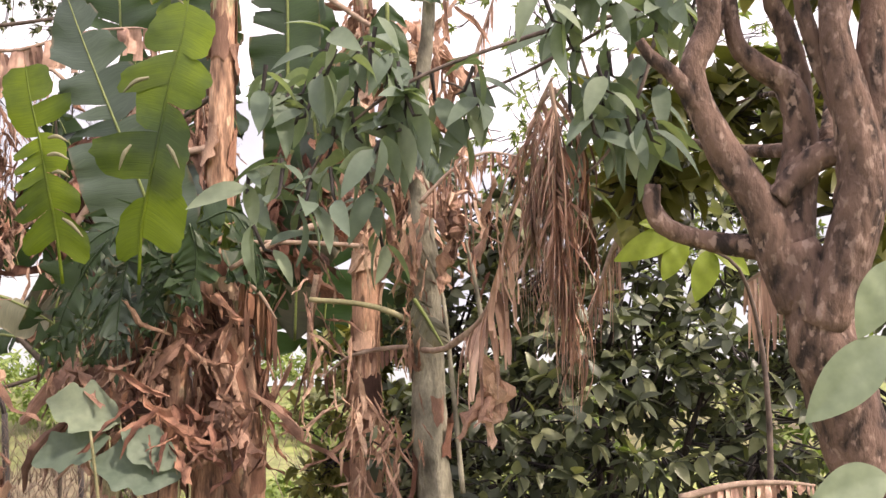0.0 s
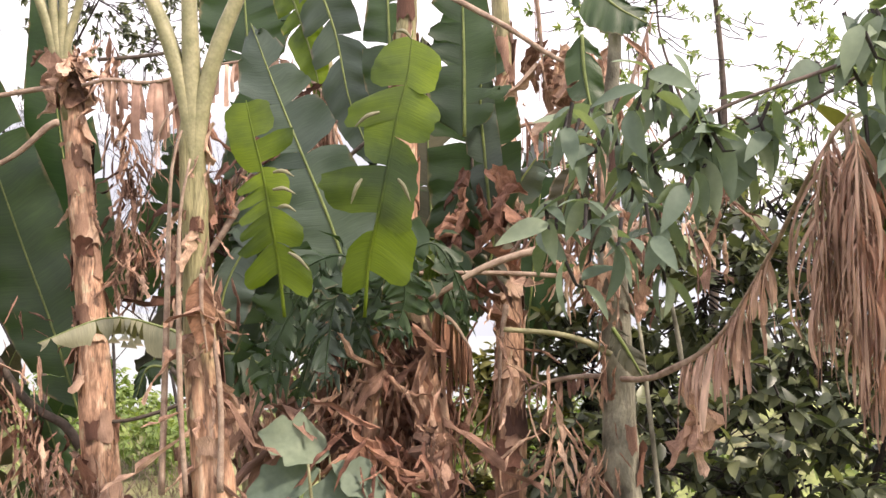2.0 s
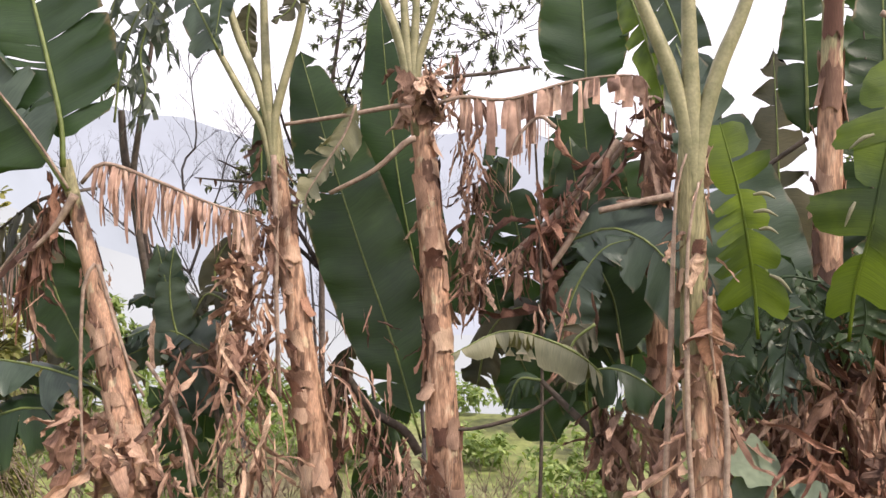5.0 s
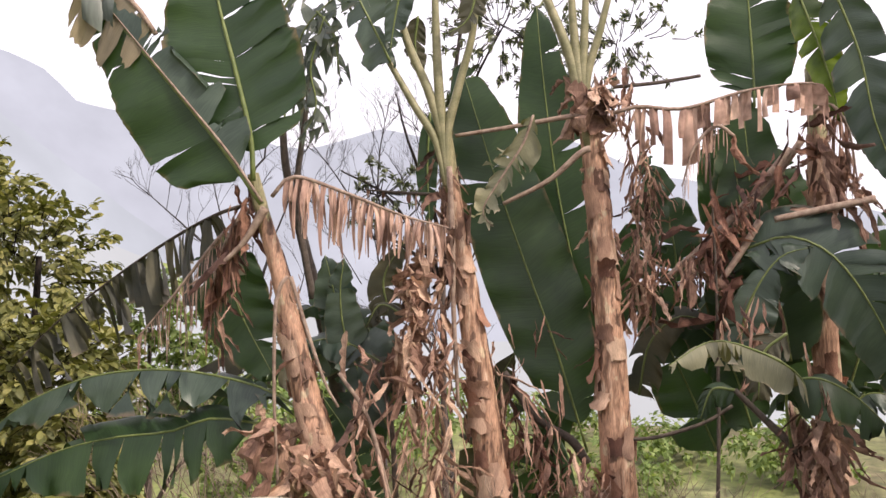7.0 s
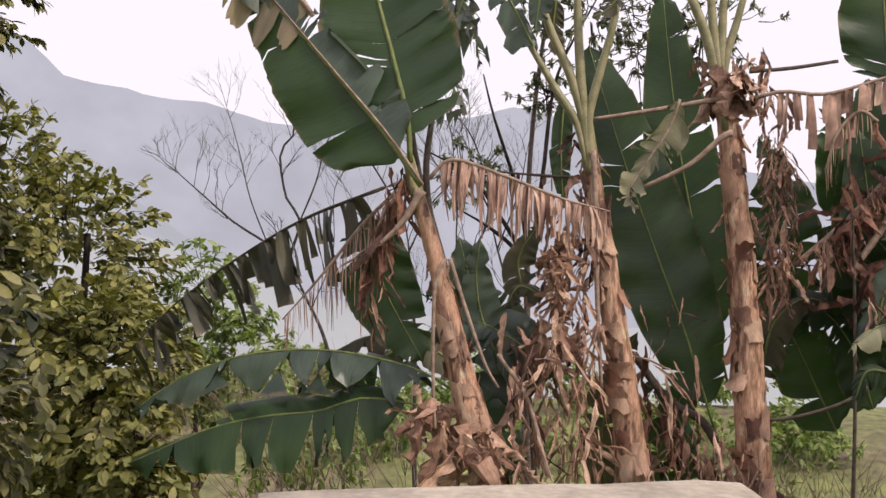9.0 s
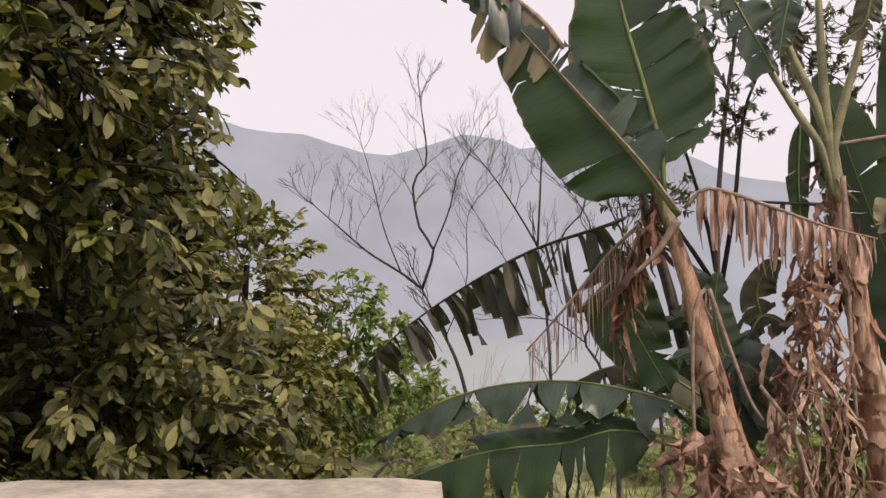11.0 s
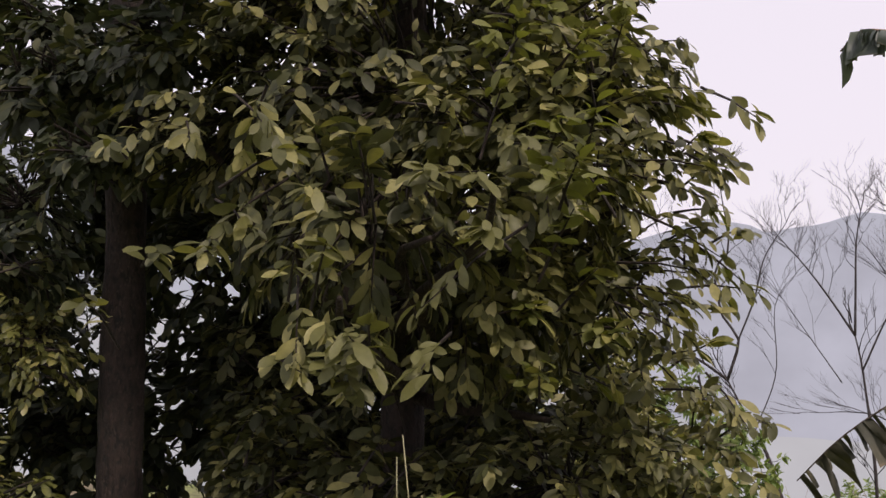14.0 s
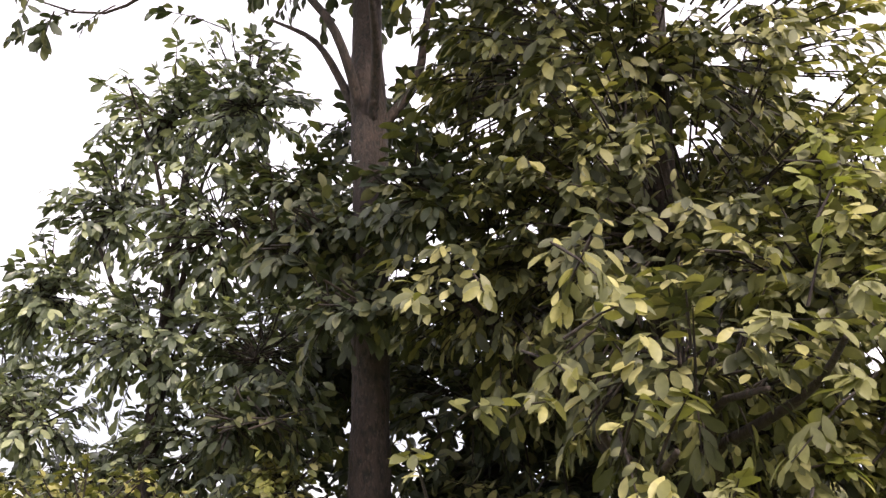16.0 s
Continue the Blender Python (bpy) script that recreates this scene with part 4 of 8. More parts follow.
leaf(plant_a, [(-4.72, 6.60, 1.39), (-4.76, 6.60, 1.66), (-4.60, 6.60, 1.94)], 0.14, tears=4, droop=0.3, mat=M_FADE, seed=32)
leaf(plant_a, [(-5.51, 6.40, 1.08), (-5.84, 6.40, 0.84), (-6.13, 6.40, 0.44)], 0.18, tears=5, droop=0.4, seed=33)

plant_b = thing("banana_plant", (-3.94, 6.35, -0.09), "tall banana plant with a brown stem and hanging dry leaves", "banana plant", "banana plants along the slope")
stem(plant_b, [(-3.92, 6.40, -0.28), (-3.97, 6.40, 0.20), (-4.02, 6.40, 0.72), (-4.12, 6.40, 1.40), (-4.21, 6.40, 2.01), (-4.28, 6.40, 2.51), (-4.31, 6.40, 2.72)], [0.115, 0.11, 0.1, 0.09, 0.075, 0.055, 0.05], mat=M_STEM, seed=34)
stalk(plant_b, [(-4.26, 6.35, 2.23), (-4.31, 6.35, 2.61), (-4.40, 6.35, 2.92), (-4.55, 6.35, 3.27), (-4.67, 6.35, 3.71)], [0.02, 0.034, 0.03, 0.02])
stalk(plant_b, [(-4.26, 6.35, 2.23), (-4.30, 6.35, 2.61), (-4.33, 6.35, 2.96), (-4.35, 6.35, 3.38), (-4.36, 6.35, 3.77)], [0.02, 0.036, 0.03, 0.02])
stalk(plant_b, [(-4.26, 6.35, 2.23), (-4.27, 6.35, 2.61), (-4.19, 6.35, 2.95), (-4.10, 6.35, 3.29), (-4.05, 6.35, 3.71)], [0.02, 0.032, 0.026, 0.02])
stalk(plant_b, [(-4.28, 6.35, 2.27), (-4.35, 6.35, 2.58), (-4.49, 6.35, 2.81), (-4.67, 6.35, 3.12), (-4.86, 6.35, 3.44)], [0.02, 0.03, 0.022, 0.014])
leaf(plant_b, [(-4.65, 6.30, 3.11), (-4.81, 6.30, 3.43), (-4.97, 6.30, 3.71), (-5.17, 6.30, 3.79)], 0.22, mat=M_BLUE, tears=8, droop=0.5, ragged=0.25, seed=35)
leaf(plant_b, [(-4.52, 6.20, 3.73), (-4.59, 6.20, 3.43), (-4.63, 6.20, 3.17)], 0.12, mat=M_BLUE, tears=4, droop=0.2, seed=36)
leaf(plant_b, [(-4.03, 6.20, 3.67), (-4.10, 6.20, 3.37), (-4.25, 6.20, 3.26)], 0.14, mat=M_FADE, tears=5, droop=0.4, ragged=0.3, seed=37)
leaf(plant_b, [(-4.50, 6.50, 3.47), (-4.52, 6.50, 3.27), (-4.48, 6.50, 3.07)], 0.1, mat=M_FADE, tears=2, seed=38)
frond(plant_b, [(-4.28, 6.60, 2.23), (-4.60, 6.60, 2.25), (-4.92, 6.60, 2.28)], 0.1, strips=5, ribmat=M_DARKRIB, seed=39)
stalk(plant_b, [(-4.24, 6.25, 2.39), (-4.22, 6.25, 1.92), (-4.21, 6.25, 1.40), (-4.18, 6.25, 0.81)], [0.02, 0.018, 0.012], mat=M_DRYRIB)
leaf(plant_b, [(-3.68, 6.20, 2.71), (-3.75, 6.20, 2.52), (-3.88, 6.20, 2.32), (-4.01, 6.20, 2.10), (-3.95, 6.20, 1.99)], 0.19, mat=M_SHRIVEL, tears=14, droop=0.35, ragged=0.4, curl=0.6, ribmat=M_DRYRIB, label='shrivelled grey-green leaf with curled strips', seed=40)
husks(plant_b, [(-4.31, 6.42, 2.43), (-4.23, 6.42, 1.89), (-4.15, 6.42, 1.40)], 0.1, 50, size=0.16, seed=41)
husks(plant_b, [(-4.47, 6.25, 1.89), (-4.47, 6.25, 1.40), (-4.54, 6.25, 0.95)], 0.15, 44, size=0.2, mat=M_SCRAPPALE, kind='sheet', lift=0.5, seed=42)
husks(plant_b, [(-4.34, 6.30, 2.00), (-4.29, 6.30, 1.47)], 0.15, 45, size=0.22, mat=M_SCRAP, seed=43)
husks(plant_b, [(-4.29, 6.20, 1.26), (-4.25, 6.20, 0.23)], 0.12, 40, size=0.3, mat=M_SCRAPPALE, kind='ribbon', seed=44)
frond(plant_b, [(-4.48, 6.40, 1.85), (-4.52, 6.40, 1.40), (-4.46, 6.40, 0.86)], 0.3, strips=20, width=0.05, seed=45)
leaf(plant_b, [(-4.85, 6.50, 0.85), (-5.01, 6.50, 1.25), (-5.05, 6.50, 1.55), (-5.02, 6.50, 1.80)], 0.17, mat=M_BLUE, tears=4, droop=0.15, ragged=0.2, seed=420)
leaf(plant_b, [(-4.50, 6.50, 0.85), (-4.78, 6.50, 1.09), (-5.03, 6.50, 1.19)], 0.16, mat=M_FADE, tears=5, droop=0.5, ragged=0.25, face=(0, -0.8, 0.7), seed=421)
leaf(plant_b, [(-4.57, 6.40, 1.40), (-4.74, 6.40, 1.47), (-4.84, 6.40, 1.32)], 0.13, mat=M_FADE, tears=4, droop=0.5, ragged=0.3, seed=422)
leaf(plant_b, [(-4.45, 6.70, 2.83), (-4.47, 6.70, 2.43), (-4.45, 6.70, 2.02)], 0.1, tears=2, seed=46)
husks(plant_b, [(-4.45, 5.95, 1.41), (-4.40, 5.95, 0.91), (-4.38, 5.95, 0.28)], 0.14, 34, size=0.26, mat=M_SCRAPPALE, kind='ribbon', seed=47)
husks(plant_b, [(-4.42, 6.30, 1.55), (-4.44, 6.30, 1.10), (-4.40, 6.30, 0.20)], 0.14, 50, size=0.24, mat=M_SCRAP, seed=48)
husks(plant_b, [(-3.88, 6.60, 1.24), (-3.77, 6.60, 0.62), (-3.69, 6.60, 0.09)], 0.3, 60, size=0.3, mat=M_SCRAP, kind='ribbon', seed=49)
stalk(plant_b, [(-3.95, 6.90, 0.98), (-3.71, 6.90, 0.66), (-3.47, 6.90, 0.51), (-3.36, 6.90, 0.35)], [0.03, 0.03, 0.035], mat=M_DARKRIB)
stalk(plant_b, [(-4.63, 6.40, 0.17), (-4.67, 6.40, 0.71), (-4.79, 6.40, 1.09)], [0.02, 0.018, 0.012], mat=M_DARKRIB)
husks(plant_b, [(-3.50, 6.50, 0.42), (-3.35, 6.50, 0.20), (-3.20, 6.50, 0.13)], 0.18, 40, size=0.2, mat=M_SCRAP, seed=50)

plant_c = thing("banana_plant", (-3.11, 6.65, -0.13), "tall straight banana plant with peeling brown stem", "banana plant", "banana plants along the slope")
stem(plant_c, [(-3.09, 6.65, -0.32), (-3.13, 6.65, 0.17), (-3.17, 6.65, 0.71), (-3.20, 6.65, 1.28), (-3.25, 6.65, 1.86), (-3.30, 6.65, 2.44), (-3.37, 6.65, 2.93), (-3.41, 6.65, 3.14)], [0.12, 0.115, 0.11, 0.1, 0.085, 0.08, 0.07, 0.055], mat=M_STEM, seed=51)
stalk(plant_c, [(-3.34, 6.60, 2.55), (-3.42, 6.60, 3.02), (-3.50, 6.60, 3.29), (-3.61, 6.60, 3.57), (-3.68, 6.60, 3.81)], [0.025, 0.042, 0.034, 0.024])
stalk(plant_c, [(-3.33, 6.60, 2.55), (-3.39, 6.60, 2.98), (-3.43, 6.60, 3.33), (-3.46, 6.60, 3.80)], [0.025, 0.042, 0.03, 0.022])
stalk(plant_c, [(-3.33, 6.60, 2.55), (-3.37, 6.60, 2.98), (-3.36, 6.60, 3.33), (-3.34, 6.60, 3.79)], [0.025, 0.038, 0.028, 0.02])
stalk(plant_c, [(-3.33, 6.60, 2.59), (-3.35, 6.60, 2.98), (-3.26, 6.60, 3.32), (-3.18, 6.60, 3.63), (-3.14, 6.60, 3.82)], [0.02, 0.032, 0.025, 0.018])
leaf(plant_c, [(-3.36, 7.00, 0.41), (-3.58, 7.00, 1.14), (-3.80, 7.00, 1.75), (-4.00, 7.00, 2.33), (-4.18, 7.00, 2.91), (-4.28, 7.00, 3.25)], 0.36, tears=3, droop=0.03, face=(0.1, -1, 0.05), stalk=0.07, profile=0.75, ragged=0.04, seed=52)
leaf(plant_c, [(-3.24, 7.20, 0.71), (-3.42, 7.20, 1.54), (-3.58, 7.20, 2.34), (-3.68, 7.20, 3.14), (-3.73, 7.20, 3.70)], 0.31, tears=3, droop=0.03, face=(-0.1, -1, 0.05), stalk=0.15, ragged=0.04, seed=53)
stalk(plant_c, [(-3.36, 6.50, 2.75), (-3.49, 6.50, 2.74), (-3.87, 6.50, 2.68), (-4.24, 6.50, 2.63)], [0.02, 0.016, 0.014], mat=M_DRYRIB)
stalk(plant_c, [(-3.32, 6.40, 2.51), (-3.39, 6.40, 2.48), (-3.60, 6.40, 2.30), (-3.90, 6.40, 2.15)], [0.024, 0.018, 0.015], mat=M_DRYRIB)
stalk(plant_c, [(-3.17, 6.70, 2.97), (-2.88, 6.70, 2.99), (-2.58, 6.70, 3.03)], [0.014, 0.014, 0.012], mat=M_DARKRIB)
frond(plant_c, [(-3.17, 6.40, 2.74), (-3.00, 6.40, 2.78), (-2.71, 6.40, 2.76), (-2.29, 6.40, 2.87), (-1.90, 6.40, 2.90), (-1.80, 6.40, 2.81)], 0.34, mat=M_DRYPINK, strips=28, width=0.1, curl=0.4, spread=0.16, messy=0.1, blunt=True, seed=54)
husks(plant_c, [(-3.38, 6.60, 2.92), (-3.32, 6.60, 2.78)], 0.14, 45, size=0.18, kind='sheet', seed=55)
husks(plant_c, [(-3.15, 6.68, 3.02), (-3.03, 6.68, 2.55), (-2.98, 6.68, 2.01), (-3.00, 6.68, 1.39)], 0.1, 120, size=0.18, seed=56)
husks(plant_c, [(-3.00, 6.75, 2.56), (-2.92, 6.75, 1.94), (-2.96, 6.75, 1.39)], 0.1, 60, size=0.21, mat=M_SCRAP, kind='ribbon', seed=57)
husks(plant_c, [(-3.30, 6.65, 2.48), (-3.20, 6.65, 1.24), (-3.13, 6.65, 0.17)], 0.12, 45, size=0.13, seed=58)

plant_d = thing("banana_plant", (-1.79, 7.20, -0.37), "banana plant with a collapsed brown crown and broad green leaves", "banana plant", "banana plants along the slope")
stem(plant_d, [(-1.61, 7.30, -0.43), (-1.64, 7.30, 0.57), (-1.69, 7.30, 1.62), (-1.70, 7.30, 2.44), (-1.73, 7.30, 3.18)], [0.1, 0.1, 0.09, 0.08, 0.06], seed=59)
stalk(plant_d, [(-2.85, 6.80, 1.62), (-2.58, 6.80, 1.86), (-2.28, 6.80, 2.16), (-1.98, 6.80, 2.53)], [0.02, 0.026, 0.03], mat=M_DRYRIB)
stalk(plant_d, [(-2.50, 6.70, 1.57), (-2.33, 6.70, 1.82), (-2.20, 6.70, 2.04)], [0.02, 0.024, 0.026], mat=M_DRYRIB)
stalk(plant_d, [(-2.12, 6.60, 2.04), (-1.84, 6.60, 2.10), (-1.49, 6.60, 2.17)], [0.022, 0.024, 0.026], mat=M_DRYRIB)
stalk(plant_d, [(-2.34, 6.90, 2.02), (-2.11, 6.90, 2.29), (-1.89, 6.90, 2.60)], [0.02, 0.024, 0.026], mat=M_DRYRIB)
husks(plant_d, [(-2.89, 6.80, 1.59), (-2.54, 6.80, 1.78), (-2.24, 6.80, 2.13)], 0.1, 60, size=0.22, mat=M_SCRAPRED, kind='ribbon', seed=60)
husks(plant_d, [(-2.6, 6.8, 1.75), (-2.2, 6.8, 2.15), (-1.95, 6.8, 2.5)], 0.08, 40, size=0.3, mat=M_SCRAPRED, kind='torn', lift=0.9, seed=600)
husks(plant_d, [(-2.81, 6.70, 1.74), (-2.52, 6.70, 1.63)], 0.12, 22, size=0.2, mat=M_SCRAP, kind='torn', seed=61)
husks(plant_d, [(-1.83, 6.80, 2.77), (-1.69, 6.80, 2.39), (-1.62, 6.80, 1.93)], 0.16, 44, size=0.29, mat=M_SCRAP, seed=62)
frond(plant_d, [(-1.85, 6.70, 2.76), (-1.74, 6.70, 2.81), (-1.63, 6.70, 2.64), (-1.57, 6.70, 2.26)], 0.5, strips=34, width=0.03, curl=0.9, spread=0.4, seed=63)
leaf(plant_d, [(-2.20, 6.90, 2.84), (-2.21, 6.90, 3.15), (-2.23, 6.90, 3.47), (-2.26, 6.90, 3.95)], 0.35, tears=5, droop=0.04, mat=M_GREEN, stalk=0.05, ragged=0.08, seed=64)
leaf(plant_d, [(-1.95, 6.70, 3.60), (-1.84, 6.70, 3.29), (-1.74, 6.70, 2.98), (-1.67, 6.70, 2.68)], 0.17, mat=M_FRESH, tears=2, droop=0.15, seed=65)
leaf(plant_d, [(-1.75, 6.60, 3.60), (-1.58, 6.60, 3.14), (-1.48, 6.60, 2.66), (-1.31, 6.60, 2.21)], 0.24, mat=M_BLUE, tears=4, droop=0.2, face=(-0.4, -1, 0.4), seed=66)
leaf(plant_d, [(-2.25, 7.70, 1.45), (-2.27, 7.70, 1.97), (-2.35, 7.70, 2.45), (-2.43, 7.70, 2.87)], 0.3, tears=5, droop=0.08, ragged=0.15, seed=67)
leaf(plant_d, [(-1.75, 7.70, 1.54), (-1.83, 7.70, 2.06), (-1.95, 7.70, 2.45), (-2.05, 7.70, 2.75)], 0.28, tears=4, droop=0.1, ragged=0.12, seed=68)
leaf(plant_d, [(-2.14, 7.60, 1.03), (-2.14, 7.60, 1.71), (-2.19, 7.60, 2.31), (-2.25, 7.60, 2.83)], 0.32, tears=3, droop=0.05, face=(0, -1, -0.2), seed=69)
leaf(plant_d, [(-2.72, 7.60, 1.36), (-2.70, 7.60, 1.84), (-2.82, 7.60, 2.32), (-2.97, 7.60, 2.63)], 0.24, tears=7, droop=0.2, ragged=0.2, seed=70)
leaf(plant_d, [(-2.29, 6.70, 1.85), (-2.04, 6.66, 1.93), (-1.79, 6.62, 1.83), (-1.58, 6.6, 1.57), (-1.39, 6.6, 1.18), (-1.30, 6.6, 0.81)], 0.36, mat=M_BLUE, tears=5, droop=0.3, face=(-0.5, -1, 0.5), ragged=0.1, seed=71)
leaf(plant_d, [(-2.18, 7.30, 1.05), (-2.18, 7.30, 1.83), (-2.19, 7.30, 2.45), (-2.24, 7.30, 3.0)], 0.36, tears=3, droop=0.05, face=(0.1, -1, -0.1), ragged=0.06, seed=710)
leaf(plant_d, [(-1.94, 7.10, 1.07), (-2.01, 7.10, 1.46), (-2.16, 7.10, 1.74), (-2.36, 7.10, 1.91)], 0.3, tears=3, droop=0.1, face=(0.1, -1, 0.1), ragged=0.1, seed=711)
leaf(plant_d, [(-1.73, 7.60, 1.12), (-2.26, 7.60, 1.37), (-2.56, 7.60, 1.28), (-2.77, 7.60, 1.02)], 0.25, tears=4, droop=0.5, seed=72)
leaf(plant_d, [(-3.10, 7.40, 1.30), (-3.15, 7.40, 1.64), (-2.93, 7.40, 1.98), (-2.85, 7.40, 2.49)], 0.24, tears=6, droop=0.2, ragged=0.2, seed=73)
leaf(plant_d, [(-2.00, 7.20, 0.98), (-2.24, 7.20, 1.47), (-2.24, 7.20, 1.96), (-2.32, 7.20, 2.62)], 0.3, tears=4, droop=0.1, face=(0, -1, -0.1), seed=74)
leaf(plant_d, [(-2.37, 6.60, 1.11), (-2.29, 6.60, 1.48), (-2.10, 6.60, 1.78), (-1.88, 6.60, 1.86)], 0.24, mat=M_BLUE, tears=5, droop=0.4, seed=75)
stalk(plant_d, [(-3.13, 6.60, 0.57), (-2.90, 6.60, 0.59), (-2.59, 6.60, 0.69), (-2.40, 6.60, 0.81)], [0.012, 0.014, 0.012], mat=M_DARKRIB)
leaf(plant_d, [(-4.80, 6.80, 1.07), (-4.88, 6.80, 0.75), (-4.92, 6.80, 0.23)], 0.18, tears=3, droop=0.15, seed=78)
leaf(plant_d, [(-4.97, 6.60, 1.32), (-5.13, 6.60, 1.16), (-5.54, 6.60, 0.96)], 0.2, mat=M_BLUE, tears=4, droop=0.4, seed=79)
leaf(plant_d, [(-2.41, 7.50, 0.36), (-2.63, 7.50, 0.86), (-2.82, 7.50, 1.28), (-2.90, 7.50, 1.62)], 0.3, tears=4, droop=0.15, seed=80)
leaf(plant_d, [(-2.17, 7.40, 0.55), (-2.33, 7.40, 1.04), (-2.61, 7.40, 1.33), (-2.90, 7.40, 1.24)], 0.26, tears=5, droop=0.45, face=(0, -0.8, 0.8), seed=81)
leaf(plant_d, [(-1.79, 7.50, 1.04), (-2.11, 7.50, 1.50), (-2.40, 7.50, 1.54), (-2.69, 7.50, 1.20)], 0.28, tears=5, droop=0.45, face=(0, -0.8, 0.8), seed=82)
leaf(plant_d, [(-1.87, 7.80, 0.75), (-1.80, 7.80, 1.36), (-1.81, 7.80, 1.93), (-1.89, 7.80, 2.37)], 0.32, tears=3, droop=0.08, seed=83)
leaf(plant_d, [(-1.50, 7.40, 0.81), (-1.38, 7.40, 1.22), (-1.26, 7.40, 1.71)], 0.26, tears=5, droop=0.2, seed=84)
leaf(plant_d, [(-1.62, 7.20, 0.59), (-1.43, 7.20, 0.83), (-1.21, 7.20, 0.83)], 0.24, mat=M_BLUE, tears=6, droop=0.5, face=(0, -0.8, 0.8), seed=85)
leaf(plant_d, [(-2.99, 7.30, 0.79), (-2.91, 7.30, 1.17), (-2.70, 7.30, 1.37), (-2.46, 7.30, 1.33)], 0.2, mat=M_FADE, tears=6, droop=0.5, seed=86)
leaf(plant_d, [(-3.83, 7.20, -0.14), (-3.70, 7.20, 0.36), (-3.49, 7.20, 0.78), (-3.24, 7.20, 0.95)], 0.2, tears=5, droop=0.4, ragged=0.2, seed=87)
leaf(plant_d, [(-4.13, 7.30, -0.17), (-4.17, 7.30, 0.34), (-4.03, 7.30, 0.85), (-3.90, 7.30, 1.11)], 0.2, tears=5, droop=0.2, ragged=0.2, mat=M_FADE, seed=88)
leaf(plant_d, [(-3.54, 7.00, -0.08), (-3.57, 7.00, 0.32), (-3.69, 7.00, 0.64), (-3.89, 7.00, 0.76)], 0.18, tears=6, droop=0.4, ragged=0.3, mat=M_GREEN, seed=89)
husks(plant_d, [(-4.01, 6.90, 0.65), (-3.69, 6.90, 0.41), (-3.46, 6.90, 0.10)], 0.2, 46, size=0.2, mat=M_SCRAPRED, kind='torn', seed=90)
leaf(plant_d, [(-1.35, 7.70, 0.65), (-1.23, 7.70, 1.20), (-1.11, 7.70, 1.80), (-1.03, 7.70, 2.31)], 0.3, tears=5, droop=0.1, ragged=0.15, seed=91)
leaf(plant_d, [(-0.96, 7.80, 0.56), (-0.90, 7.80, 1.16), (-0.88, 7.80, 1.80), (-0.92, 7.80, 2.32)], 0.28, tears=5, droop=0.1, ragged=0.15, seed=92)

plant_g = thing("banana_plant", (-2.04, 5.86, 0.12), "young banana plant with bent grey-green leaves", "banana plant", "banana plants along the slope")
stem(plant_g, [(-1.93, 6.05, -0.75), (-1.96, 5.94, -0.07), (-2.03, 5.94, 0.36), (-2.09, 5.94, 0.66), (-2.14, 5.94, 0.89)], [0.09, 0.08, 0.07, 0.055, 0.035], mat=M_STEMG, seed=93)
stalk(plant_g, [(-2.11, 5.86, 0.64), (-2.31, 5.86, 0.83), (-2.47, 5.86, 0.99)], [0.03, 0.022, 0.015], mat=M_DARKRIB)
leaf(plant_g, [(-2.14, 5.95, 0.70), (-2.10, 5.7, 0.98), (-2.2, 5.5, 1.14), (-2.4, 5.44, 1.25), (-2.65, 5.3, 1.31), (-2.9, 5.0, 1.20)], 0.19, mat=M_SHRIVEL, tears=16, droop=0.75, face=(0, -0.7, 1), ragged=0.2, stalk=0.3, label="pale grey-green leaf with a ragged edge", seed=94)
leaf(plant_g, [(-2.17, 5.78, 0.68), (-2.20, 5.70, 1.01), (-2.07, 5.62, 1.09), (-1.86, 5.62, 1.00), (-1.63, 5.62, 0.78)], 0.26, tears=12, droop=0.7, face=(0, -0.8, 1), ragged=0.2, stalk=0.25, seed=95)
leaf(plant_g, [(-2.47, 5.86, 0.99), (-2.60, 5.86, 0.99), (-2.67, 5.86, 0.82)], 0.12, tears=3, droop=0.6, seed=96)
husks(plant_g, [(-2.03, 5.86, 0.84), (-2.00, 5.86, 0.45)], 0.15, 67, size=0.24, mat=M_SCRAP, seed=97)

plant_h = thing("banana_plant", (-5.11, 6.70, -0.22), "banana plant with wind-shredded grey-green leaves", "banana plant", "banana plants along the slope")
stem(plant_h, [(-4.99, 6.90, -0.47), (-5.12, 6.90, 0.55), (-5.34, 6.90, 1.54), (-5.56, 6.90, 2.38), (-5.61, 6.90, 2.81)], [0.07, 0.06, 0.05, 0.035, 0.025], mat=M_DARKRIB, seed=98)
stalk(plant_h, [(-5.33, 6.80, 1.46), (-5.46, 6.80, 2.20), (-5.42, 6.80, 2.70), (-5.32, 6.80, 3.37)], [0.03, 0.025, 0.015], mat=M_DARKRIB)
leaf(plant_h, [(-5.47, 6.50, 2.66), (-5.43, 6.50, 3.02), (-5.31, 6.50, 3.42), (-5.02, 6.50, 3.65), (-4.90, 6.50, 3.44)], 0.33, mat=M_SHRED, tears=26, droop=0.7, ragged=0.55, gap=0.1, stalk=0.15, seed=99)
leaf(plant_h, [(-5.14, 6.40, 3.47), (-5.24, 6.40, 3.12), (-5.20, 6.40, 2.84), (-5.32, 6.40, 2.60)], 0.26, mat=M_SHRED, tears=18, droop=0.6, ragged=0.6, gap=0.1, seed=100)
leaf(plant_h, [(-5.20, 6.40, 3.51), (-5.08, 6.40, 3.35), (-5.02, 6.40, 2.99)], 0.2, mat=M_SHRED, tears=14, droop=0.6, ragged=0.6, gap=0.1, seed=101)
